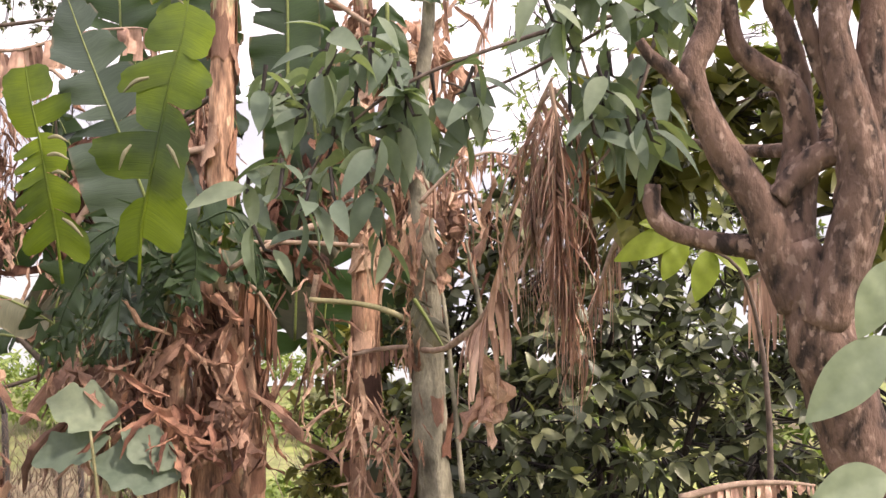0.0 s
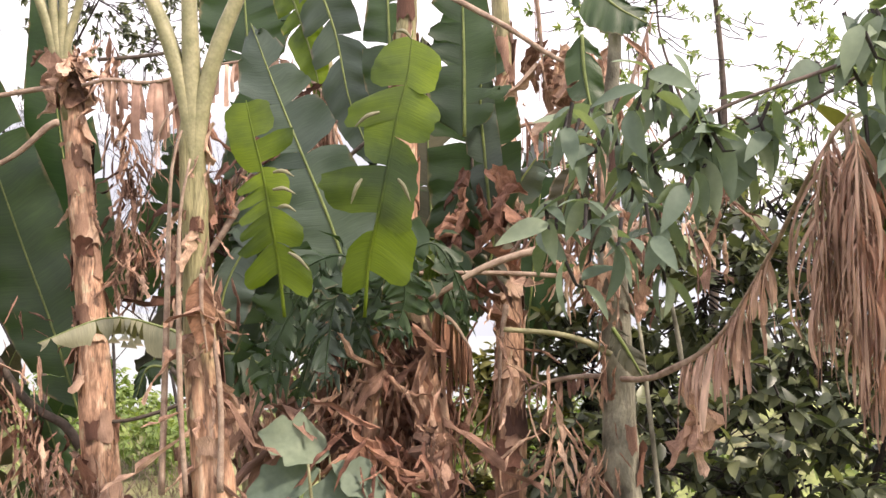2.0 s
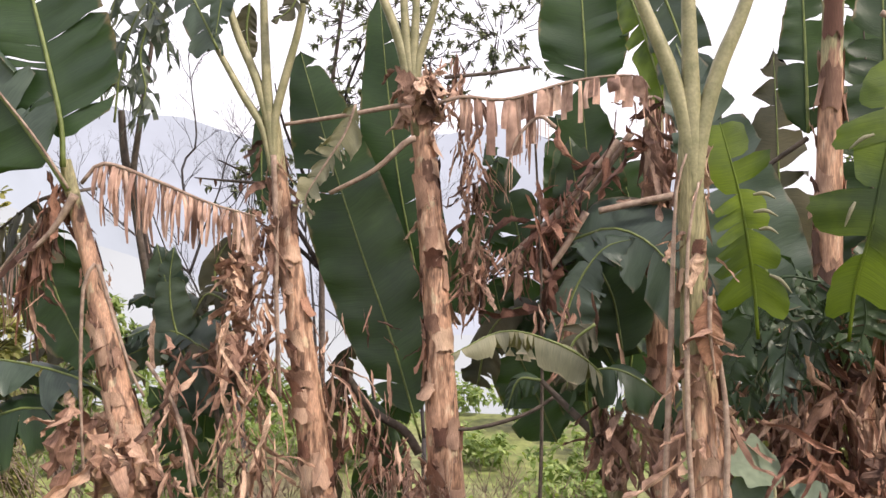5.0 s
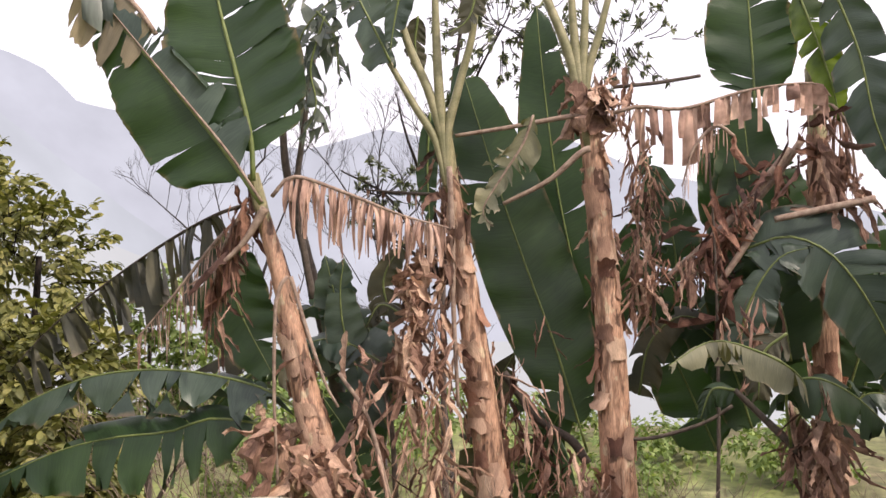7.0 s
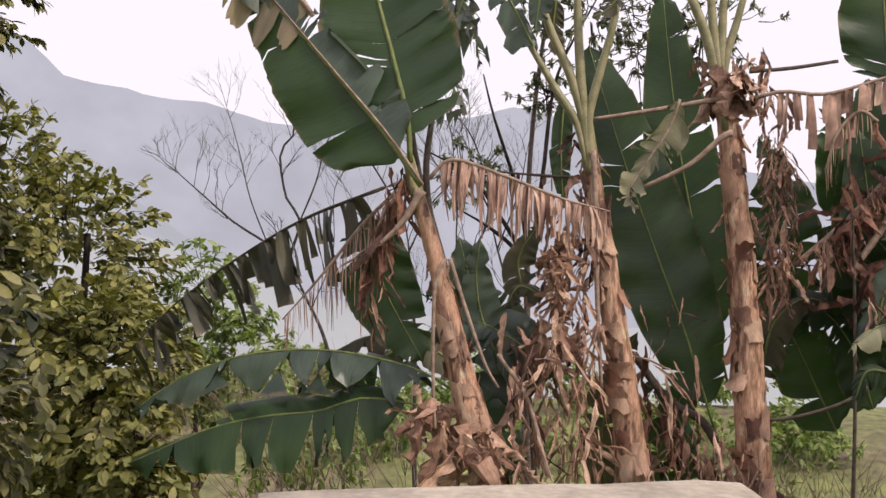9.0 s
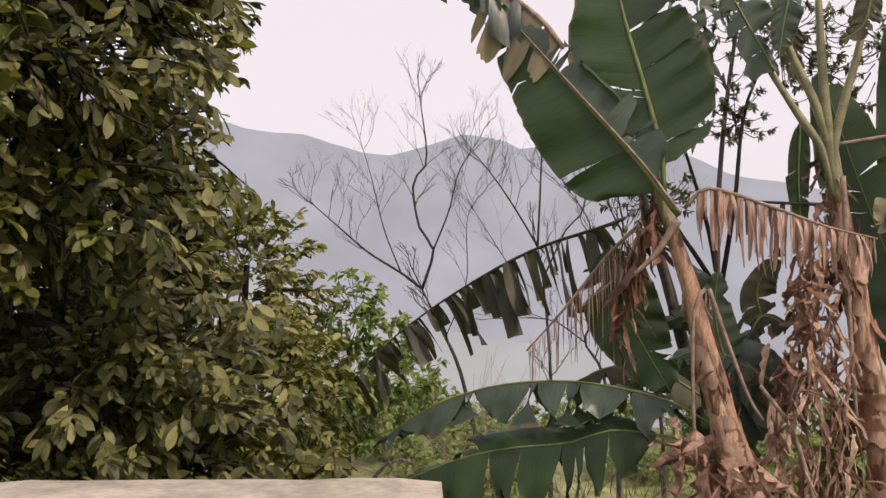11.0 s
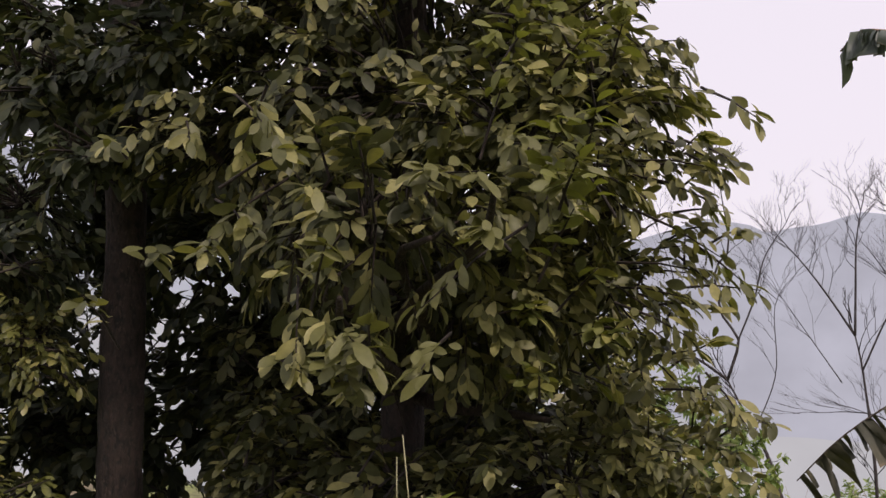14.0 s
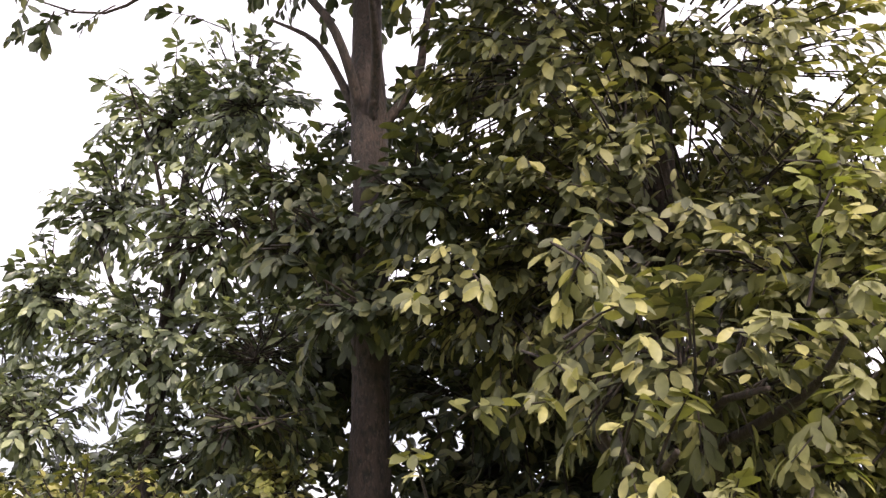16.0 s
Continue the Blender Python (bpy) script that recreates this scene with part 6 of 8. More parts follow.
leaf(plant_k, [(-0.35, 6.70, 0.8), (-0.28, 6.70, 1.5), (-0.22, 6.70, 2.1), (-0.2, 6.70, 2.5)], 0.24, tears=7, droop=0.15, ragged=0.25, mat=M_GREEN, seed=177)
husks(plant_k, [(0.01, 5.20, 1.88), (0.18, 5.20, 1.62), (0.15, 5.20, 1.33)], 0.1, 12, size=0.18, mat=M_SCRAPRED, kind='torn', seed=171)
husks(plant_k, [(-0.15, 5.60, 1.63), (-0.18, 5.60, 1.19), (-0.28, 5.60, 0.75)], 0.25, 10, size=0.22, mat=M_SCRAPPALE, kind='ribbon', seed=172)
leaf(plant_k, [(-0.76, 5.10, 2.00), (-0.84, 5.10, 1.72), (-0.81, 5.10, 1.37), (-0.89, 5.10, 1.14)], 0.2, tears=6, droop=0.2, ragged=0.2, mat=M_GREEN, seed=173)
leaf(plant_k, [(-0.64, 5.30, 1.96), (-0.62, 5.30, 1.66), (-0.72, 5.30, 1.30)], 0.2, tears=6, droop=0.2, ragged=0.3, mat=M_FADE, seed=174)
husks(plant_k, [(-0.67, 5.00, 1.99), (-0.74, 5.00, 1.65), (-0.83, 5.00, 1.26)], 0.14, 34, size=0.2, mat=M_SCRAPRED, kind='sheet', seed=175)

plant_l = thing("banana_plant", (-2.35, 6.30, -0.25), "withered banana plant among dry scrub", "banana plant", "banana plants along the slope")
stem(plant_l, [(-2.52, 6.60, -0.51), (-2.49, 6.60, 0.63), (-2.50, 6.60, 1.67), (-2.54, 6.60, 2.49)], [0.014, 0.012, 0.01, 0.008], mat=M_DARKRIB, seed=176)
husks(plant_l, [(-2.51, 6.50, 2.40), (-2.47, 6.50, 1.67), (-2.44, 6.50, 1.16)], 0.14, 12, size=0.28, mat=M_SCRAPRED, kind='torn', seed=177)
husks(plant_l, [(-2.45, 6.20, 1.38), (-2.21, 6.20, 1.31), (-2.11, 6.20, 1.03)], 0.2, 14, size=0.26, mat=M_SCRAP, kind='ribbon', seed=178)
leaf(plant_l, [(-2.15, 6.00, 1.32), (-2.29, 6.00, 1.19), (-2.32, 6.00, 0.92)], 0.2, mat=M_FADE, tears=5, droop=0.5, seed=179)
frond(plant_l, [(-2.40, 6.40, 2.57), (-2.51, 6.40, 2.64), (-2.65, 6.40, 2.50), (-2.73, 6.40, 2.25)], 0.3, strips=20, width=0.03, mat=M_DRYPINK, seed=180)

plant_j = thing("dead_fronds", (0.32, 3.20, 0.57), "curtain of long dead brown banana fronds hanging down", "dead fronds")
stalk(plant_j, [(-0.09, 4.50, 1.05), (0.02, 4.30, 1.08), (0.17, 3.90, 1.26), (0.23, 3.40, 1.60), (0.27, 3.10, 1.87), (0.32, 2.95, 2.00)], [0.014, 0.012, 0.009, 0.005], mat=M_DRYRIB)
frond(plant_j, [(0.02, 4.30, 1.08), (0.17, 3.90, 1.26), (0.23, 3.40, 1.60)], 0.32, strips=64, width=0.032, mat=M_DRYPINK, spread=0.25, curl=0.6, s0=0.2, seed=181)
frond(plant_j, [(0.33, 3.05, 1.98), (0.29, 3.05, 1.92), (0.27, 3.05, 1.74), (0.27, 3.05, 1.50)], 0.42, strips=100, width=0.034, mat=M_DRYPINK, spread=0.22, curl=1.6, rib=0.006, messy=0.55, seed=182)
frond(plant_j, [(0.31, 2.92, 1.98), (0.33, 2.92, 1.84), (0.32, 2.92, 1.68), (0.34, 2.92, 1.44)], 0.5, strips=110, width=0.034, mat=M_DRYPINK, spread=0.22, curl=1.6, rib=0.006, messy=0.55, seed=183)
frond(plant_j, [(0.33, 3.00, 1.98), (0.33, 3.00, 1.86), (0.34, 3.00, 1.62), (0.36, 3.00, 1.34)], 0.36, strips=110, width=0.036, mat=M_DRYPINK, spread=0.22, curl=1.6, rib=0.006, messy=0.32, seed=184)
frond(plant_j, [(0.36, 2.95, 1.57), (0.37, 2.95, 1.40), (0.39, 2.95, 1.17)], 0.32, strips=60, width=0.026, mat=M_DRYPINK, spread=0.22, curl=1.6, rib=0.005, messy=0.34, seed=185)
frond(plant_j, [(0.35, 3.10, 1.99), (0.41, 3.10, 1.87), (0.44, 3.10, 1.66), (0.48, 3.10, 1.43)], 0.3, strips=60, width=0.03, mat=M_RUST, spread=0.22, curl=1.6, rib=0.006, messy=0.32, seed=186)
frond(plant_j, [(0.71, 3.90, 1.59), (0.65, 3.90, 1.48), (0.60, 3.90, 1.33), (0.56, 3.90, 1.24)], 0.3, strips=40, width=0.02, mat=M_DRYPINK, seed=187)
frond(plant_j, [(-0.10, 4.20, 1.69), (0.04, 4.20, 1.83), (0.18, 4.20, 1.90), (0.34, 4.20, 1.88)], 0.16, strips=40, width=0.018, mat=M_DRY, rib=0.007, seed=188)
frond(plant_j, [(0.75, 3.20, 0.71), (0.91, 3.20, 0.75), (1.07, 3.20, 0.76), (1.18, 3.20, 0.75)], 0.1, strips=30, width=0.03, mat=M_DRYPINK, seed=189)
frond(plant_j, [(1.22, 3.60, 1.50), (1.14, 3.60, 1.42), (1.08, 3.60, 1.38)], 0.35, strips=24, width=0.03, mat=M_DRYPINK, seed=190)
husks(plant_j, [(0.10, 4.00, 1.82), (0.19, 4.00, 1.68), (0.17, 4.00, 1.55)], 0.12, 18, size=0.2, mat=M_SCRAPPALE, kind='ribbon', seed=191)
husks(plant_j, [(-0.36, 4.50, 1.48), (-0.26, 4.50, 1.50), (-0.16, 4.50, 1.55)], 0.12, 12, size=0.18, mat=M_SCRAPPALE, kind='torn', seed=192)
husks(plant_j, [(-0.35, 4.40, 0.66), (-0.31, 4.40, 0.57), (-0.26, 4.40, 0.42)], 0.14, 18, size=0.24, mat=M_SCRAPPALE, kind='ribbon', seed=193)



# ---- trees and shrubs ----
def tree_thing(name, base, label, category="tree", group=""):
    return thing(name, base, label, category, group)


# tree that forks close to the road, at the start of the walk
fork = tree_thing("forked_tree", (0.99, 2.42, 0.0), "rough-barked tree that forks into several upright limbs")
stem(fork, [(1.1, 2.44, -0.1), (1.06, 2.43, 0.6), (1.02, 2.42, 0.91), (0.98, 2.42, 1.07), (0.92, 2.42, 1.26), (0.88, 2.42, 1.41), (0.85, 2.42, 1.52)], [0.11, 0.084, 0.078, 0.076, 0.08, 0.088, 0.045], M_BARK, "trunk", 60, 20)
for p, r in (([(0.86, 2.44, 1.36), (0.78, 2.44, 1.58), (0.70, 2.44, 1.70), (0.64, 2.44, 1.81), (0.60, 2.44, 1.92), (0.64, 2.44, 2.03), (0.64, 2.44, 2.12), (0.62, 2.44, 2.4)], [0.054, 0.056, 0.044, 0.036, 0.031, 0.029, 0.028, 0.026]),
             ([(0.84, 2.45, 1.50), (0.87, 2.48, 1.67), (0.88, 2.48, 1.78), (0.85, 2.48, 1.90), (0.76, 2.48, 1.96), (0.71, 2.48, 2.05), (0.70, 2.48, 2.4)], [0.06, 0.052, 0.04, 0.03, 0.018, 0.014, 0.012]),
             ([(0.88, 2.49, 1.76), (0.88, 2.50, 1.91), (0.85, 2.50, 2.04), (0.81, 2.50, 2.14), (0.81, 2.50, 2.4)], [0.038, 0.032, 0.024, 0.02, 0.016]),
             ([(0.90, 2.40, 1.32), (0.96, 2.37, 1.52), (0.98, 2.36, 1.65), (0.97, 2.36, 1.77), (0.93, 2.36, 1.93), (0.91, 2.36, 2.06), (0.90, 2.36, 2.4)], [0.066, 0.06, 0.056, 0.046, 0.034, 0.028, 0.025]),
             ([(0.80, 2.42, 1.62), (0.88, 2.41, 1.71), (0.95, 2.39, 1.74), (1.00, 2.38, 1.79)], [0.03, 0.034, 0.036, 0.03]),
             ([(0.98, 2.38, 1.62), (1.02, 2.38, 1.83), (1.02, 2.38, 2.01), (1.05, 2.38, 2.4)], [0.055, 0.046, 0.036, 0.03]),
             ([(0.97, 2.37, 1.76), (0.91, 2.40, 1.91), (0.87, 2.40, 2.02), (0.85, 2.40, 2.12), (0.85, 2.40, 2.4)], [0.03, 0.024, 0.02, 0.016, 0.014]),
             ([(0.65, 2.44, 1.80), (0.56, 2.42, 1.91), (0.50, 2.42, 1.96), (0.47, 2.42, 2.00)], [0.03, 0.024, 0.019, 0.012]),
             ([(0.80, 2.47, 1.50), (0.66, 2.50, 1.52), (0.56, 2.50, 1.55), (0.52, 2.50, 1.60), (0.52, 2.50, 1.66)], [0.034, 0.028, 0.026, 0.024, 0.02]),
             ([(0.62, 2.44, 1.95), (0.70, 2.5, 2.1), (0.78, 2.6, 2.4)], [0.016, 0.012, 0.008])):
    stem(fork, p, r, M_BARK, "limb", 36, 12, seed=int(1000 * r[0]))


# leaves on the far side of the forked tree
rngk = random.Random(77)
spots_k = in_lobes(rngk, [((0.95, 3.6, 2.0), (0.5, 0.35, 0.45)), ((1.45, 3.5, 1.7), (0.4, 0.3, 0.5)), ((0.75, 3.9, 1.75), (0.35, 0.3, 0.3)), ((1.3, 3.3, 2.5), (0.6, 0.4, 0.4)), ((0.75, 3.6, 1.75), (0.4, 0.3, 0.3)), ((1.25, 3.6, 1.9), (0.4, 0.3, 0.4))], 170, 0.2)
limbs(fork, (0.95, 2.5, 1.75), [(1.0, 3.5, 2.0), (1.4, 3.4, 1.9), (0.8, 3.7, 1.9), (1.2, 3.2, 2.5)], 0.022, M_BARK, "branch")
foliage(fork, spots_k, 0.14, 0.075, (M_SUNLEAF, M_SUNLEAF), (0.5, 1.5, 1.8), 200, 5, 78, 0.25, bend=0.25)

# pale blue-green broad leaves on drooping vines across the way
vine = tree_thing("vine", (0.5, 3.3, 0.0), "climbing vine with drooping pointed blue-green leaves", "vine")
rngv = random.Random(8)
stem(vine, [(1.05, 2.9, 2.6), (0.7, 3.2, 2.3), (0.3, 3.02, 2.15), (-0.1, 3.02, 2.0), (-0.35, 3.02, 1.8), (-0.45, 3.02, 1.6)], [0.012, 0.009, 0.006, 0.004], M_TWIG, "vine_stem", 30, 6)
stem(vine, [(0.7, 3.2, 2.3), (0.6, 3.02, 2.0), (0.5, 3.02, 1.8), (0.4, 3.02, 1.7)], [0.008, 0.006, 0.004], M_TWIG, "vine_stem", 20, 6)
stem(vine, [(0.9, 3.0, 2.4), (0.2, 3.2, 2.03), (0.0, 3.02, 2.0)], [0.008, 0.006, 0.004], M_TWIG, "vine_stem", 20, 6)
spots_v = []
for c, n in (((-0.42, 3.02, 1.9), 5), ((-0.28, 3.02, 2.0), 4), ((-0.12, 3.02, 1.88), 5), ((0.05, 3.02, 2.0), 3), ((0.42, 3.02, 1.85), 4), ((0.52, 3.02, 1.76), 3), ((-0.47, 3.02, 1.62), 5), ((0.4, 3.02, 2.16), 5), ((0.65, 3.02, 2.2), 5), ((-0.25, 3.1, 1.66), 4), ((0.58, 3.1, 1.95), 4)):
    for _ in range(2 * n):
        spots_v.append((np.array(c) + np.array([rngv.gauss(0, 0.08), rngv.gauss(0, 0.12), rngv.gauss(0, 0.06)]), (rngv.uniform(-0.8, 0.8), rngv.uniform(-1, 0.3), -1.0)))
foliage(vine, spots_v, 0.15, 0.056, (M_VINE, M_VINE), (0, 0, 1.5), 300, 1, 9, 0.1, fold=0.3, bend=0.35, broad=0.8)

# vine leaves close to the trunk
near_leaves = tree_thing("broad_leaved_sapling", (0.95, 2.0, 0.0), "sapling with large pale green leaves", "sapling")
stem(near_leaves, [(1.0, 2.05, 0.0), (0.97, 2.02, 0.6), (0.93, 2.0, 1.2), (0.9, 2.0, 1.5)], [0.012, 0.01, 0.006], M_TWIG, "stem", 20, 6)
for n, (a, b, w) in enumerate((((0.86, 1.95, 1.33), (0.70, 1.93, 1.17), 0.1), ((0.86, 1.95, 1.06), (0.71, 1.93, 1.02), 0.09), ((0.87, 1.95, 1.48), (0.80, 1.93, 1.33), 0.08))):
    broad_leaf(near_leaves, a, b, w, M_VINE, seed=n)
lime = tree_thing("lime_green_shoot", (0.95, 3.4, 0.0), "shoot with broad translucent lime-green leaves", "shoot")
stem(lime, [(1.1, 3.45, 0.0), (1.1, 3.4, 0.9), (1.0, 3.35, 1.4), (0.72, 3.02, 1.53)], [0.015, 0.012, 0.008, 0.004], M_TWIG, "stem", 24, 6)
for n, (a, b, w) in enumerate((((0.80, 3.38, 1.56), (0.57, 3.34, 1.47), 0.095), ((0.81, 3.38, 1.54), (0.73, 3.34, 1.40), 0.08), ((0.90, 3.38, 1.50), (0.84, 3.34, 1.33), 0.09), ((0.90, 3.38, 1.52), (1.02, 3.34, 1.42), 0.07), ((0.76, 3.40, 1.58), (0.66, 3.36, 1.59), 0.05))):
    broad_leaf(lime, a, b, w, M_LIME, seed=n)
# dark glossy shrub below the fronds
shrub = tree_thing("glossy_shrub", (0.9, 4.8, -0.45), "dense shrub with dark glossy oval leaves", "shrub")
rngs = random.Random(21)
spots_s = in_lobes(rngs, [((1.0, 4.9, 0.6), (0.85, 0.6, 0.75)), ((0.35, 5.0, 0.5), (0.5, 0.5, 0.7)), ((1.5, 4.8, 0.7), (0.5, 0.5, 0.7)), ((0.9, 5.1, 1.0), (0.5, 0.5, 0.5)), ((0.55, 5.5, 1.5), (0.45, 0.4, 0.55)), ((1.4, 5.4, 1.5), (0.7, 0.4, 0.55)), ((2.1, 5.0, 1.0), (0.6, 0.4, 0.8)), ((-0.05, 5.6, 0.4), (0.4, 0.3, 0.55)), ((0.35, 6.0, 1.75), (0.5, 0.3, 0.4)), ((1.0, 5.9, 1.9), (0.5, 0.3, 0.35))], 860, 0.5)
limbs(shrub, (0.9, 4.8, -0.4), [(0.5, 4.9, 0.9), (1.3, 4.8, 1.0), (0.9, 5.0, 1.3), (1.6, 4.7, 0.6)], 0.03, M_SHADEBARK)
foliage(shrub, spots_s, 0.105, 0.055, (M_SHRUB, M_SHRUB1), (0.5, 3.5, 1.0), 300, 7, 5, 0.25, bend=0.15)

dim = tree_thing("glossy_shrub", (0.2, 6.4, ground_z(0.2, 6.4)), "smaller dark shrub behind the mottled banana stem", "shrub")
rngd = random.Random(24)
limbs(dim, (0.2, 6.4, ground_z(0.2, 6.4) - 0.1), [(-0.1, 6.4, 0.9), (0.5, 6.4, 1.1), (0.2, 6.5, 1.3)], 0.025, M_SHADEBARK)
foliage(dim, in_lobes(rngd, [((0.1, 6.4, 0.9), (0.55, 0.35, 0.6)), ((0.0, 6.4, 0.2), (0.6, 0.35, 0.6)), ((0.6, 6.4, 0.8), (0.5, 0.35, 0.7)), ((0.3, 6.6, 1.5), (0.4, 0.3, 0.35))], 380, 0.3), 0.11, 0.055, (M_SHRUB, M_SHRUB1), (0, 4, 1.0), 60, 7, 25, 0.25, bend=0.15)

# big blue-green lobed leaves low in front of the clump
taro = tree_thing("broad_leaved_herb", (-1.4, 4.2, -0.2), "low herb with large soft blue-green leaves", "herb")
stem(taro, [(-1.4, 4.25, -0.25), (-1.42, 4.2, 0.3), (-1.45, 4.15, 0.75)], [0.014, 0.011, 0.006], M_STALK, "stem", 14, 6)
for n, (a, b, w, k) in enumerate((((-1.38, 4.32, 0.76), (-1.66, 4.24, 0.88), 0.26, 3), ((-1.10, 4.32, 0.54), (-1.47, 4.22, 0.62), 0.3, 3), ((-1.14, 4.30, 0.57), (-1.35, 4.26, 0.74), 0.2, 2), ((-1.42, 4.3, 0.7), (-1.72, 4.2, 0.62), 0.22, 3))):
    broad_leaf(taro, a, b, w, M_VINE, (0.1, -1, 0.8), k, n)
    stem(taro, [(-1.4, 4.25, 0.1), (a[0], a[1], a[2] - 0.15), a], [0.009, 0.007, 0.004], M_STALK, "leaf_stalk", 10, 6)
# light weedy growth between the clump and the mottled plant
bright = tree_thing("leafy_bush", (-0.4, 6.7, ground_z(-0.4, 6.7)), "low yellow-green bush among dry stalks", "bush")
rngn = random.Random(27)
stem(bright, [(-0.4, 6.7, ground_z(-0.4, 6.7) - 0.1), (-0.42, 6.7, 0.0), (-0.45, 6.7, 0.7)], [0.02, 0.014, 0.006], M_TWIG, "stem", 14, 6)
foliage(bright, in_lobes(rngn, [((-0.5, 6.8, 0.75), (0.5, 0.3, 0.45)), ((-0.1, 6.7, 0.3), (0.5, 0.3, 0.5)), ((-0.75, 6.9, 0.1), (0.5, 0.3, 0.6))], 210, 0.2, -0.05, 3.0), 0.11, 0.05, (M_YELLOWLEAF, M_YELLOWLEAF), (-0.5, 4, 0.8), 120, 6, 28, 0.25, bend=0.3)

# large broad-leaved tree whose crown hangs in layers over a dark hollow
big = tree_thing("broadleaf_tree", (-10.4, 5.2, -0.3), "large broad-leaved tree with dense dark green foliage")
stem(big, [(-10.4, 5.2, -0.5), (-10.4, 5.2, 1.0), (-10.3, 5.1, 3.0), (-10.2, 5.0, 6.0)], [0.2, 0.17, 0.13, 0.06], M_SHADEBARK, "trunk", 30, 12)
# the lobe at z 6.1 is added to keep the sun off the tall trunk
LOBES = [((-10.1, 5.0, 3.9), (1.9, 1.9, 1.7)), ((-10.4, 5.0, 5.3), (1.9, 2.0, 1.6)), ((-9.5, 3.3, 2.6), (0.9, 0.8, 0.6)), ((-8.95, 4.2, 3.2), (0.85, 0.9, 0.8)),
         ((-11.4, 4.6, 3.8), (1.1, 1.2, 1.3)), ((-8.8, 5.2, 3.8), (0.7, 0.8, 0.9)), ((-9.6, 4.6, 2.3), (1.0, 0.9, 0.7)), ((-8.8, 5.2, 2.5), (0.7, 0.7, 0.8)), ((-10.4, 3.2, 6.1), (1.1, 1.0, 0.9)), ((-10.1, 7.6, 4.2), (1.0, 1.0, 1.7)), ((-9.9, 7.6, 2.3), (0.8, 0.8, 0.8))]
SKIRT = [((-9.15, 5.3, 1.05), (0.85, 0.7, 0.75)), ((-8.8, 5.9, 0.5), (0.8, 0.6, 0.7)), ((-9.8, 5.0, 0.4), (0.9, 0.7, 0.6))]
rngb = random.Random(31)
spots_b = in_lobes(rngb, LOBES, 1400, 0.8, 0.03, 1.3)
spots_o = around(rngb, [(-9.59, 2.75, 2.92), (-9.90, 2.80, 3.06), (-9.16, 2.45, 2.55), (-9.96, 2.50, 2.56), (-9.66, 2.45, 2.59), (-9.16, 2.35, 2.22), (-8.67, 2.25, 1.93), (-8.93, 2.30, 1.96), (-8.54, 2.75, 2.88), (-8.48, 3.05, 2.59), (-8.38, 3.80, 3.32), (-8.38, 3.30, 2.44), (-8.57, 2.50, 2.11), (-8.59, 3.60, 3.56), (-8.26, 3.90, 3.01), (-10.24, 2.50, 2.39),
                         (-9.52, 2.45, 2.04), (-10.60, 2.90, 3.11), (-9.28, 2.50, 1.78), (-8.88, 3.00, 3.19), (-9.04, 2.80, 2.87), (-8.24, 4.30, 3.43)], 2, 0.16, (0.55, -0.8, 0.1), 0.4)
spots_b += around(rngb, [(-7.68, 4.50, 3.04), (-7.84, 4.50, 2.51), (-8.10, 4.60, 2.11), (-7.88, 4.50, 2.91), (-8.02, 4.60, 3.6), (-8.1, 4.70, 4.0), (-7.95, 4.50, 3.30), (-7.9, 4.50, 2.35), (-8.35, 4.60, 2.0), (-8.2, 4.6, 2.7)], 3, 0.12, (0.9, -0.35, -0.05))
spots_b += in_lobes(rngb, SKIRT, 300, 0.75)
spots_b += around(rngb, [(-8.60, 5.00, 1.71), (-8.33, 5.20, 1.57), (-8.16, 5.40, 1.45), (-8.69, 5.00, 1.43), (-8.43, 5.10, 1.29)], 4, 0.14, (0.6, -0.7, 0.1))
inner = in_lobes(rngb, [(c, tuple(0.82 * k for k in r)) for c, r in LOBES], 800, 0.3) + in_lobes(rngb, [((-10.3, 6.4, 1.0), (2.0, 0.5, 1.6)), ((-11.6, 5.6, 1.4), (1.2, 0.5, 1.4)), ((-10.0, 4.5, 0.9), (1.1, 0.4, 1.0)), ((-11.2, 4.8, 0.9), (0.9, 0.4, 1.1))], 520, 0.2)
limbs(big, (-10.35, 5.15, 1.6), [(-8.6, 4.2, 3.2), (-9.0, 3.0, 2.4), (-9.0, 5.0, 1.4), (-11.8, 4.2, 3.6), (-10.0, 3.2, 2.5), (-10.2, 6.8, 4.0), (-8.8, 5.8, 4.4), (-8.6, 2.9, 2.6), (-8.3, 4.5, 2.8), (-9.4, 2.8, 2.1)], 0.06, M_SHADEBARK)
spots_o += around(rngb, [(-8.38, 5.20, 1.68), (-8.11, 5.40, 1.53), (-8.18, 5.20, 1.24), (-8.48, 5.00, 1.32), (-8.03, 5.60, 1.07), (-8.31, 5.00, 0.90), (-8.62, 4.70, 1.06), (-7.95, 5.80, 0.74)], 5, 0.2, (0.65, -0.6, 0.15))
# everything on the sunward flank takes the brighter, sunlit leaf colour
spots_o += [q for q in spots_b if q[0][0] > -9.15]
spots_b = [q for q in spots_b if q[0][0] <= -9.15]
plumes(big, spots_o, 0.145, 0.06, (M_SUNLIT, M_SUNLIT), (-8.0, 1.6, 2.4), 150, 12, crown="outer_sprays")
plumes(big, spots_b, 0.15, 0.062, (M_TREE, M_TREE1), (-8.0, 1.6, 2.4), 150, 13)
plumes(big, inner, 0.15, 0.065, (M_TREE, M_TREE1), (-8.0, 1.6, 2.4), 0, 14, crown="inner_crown")

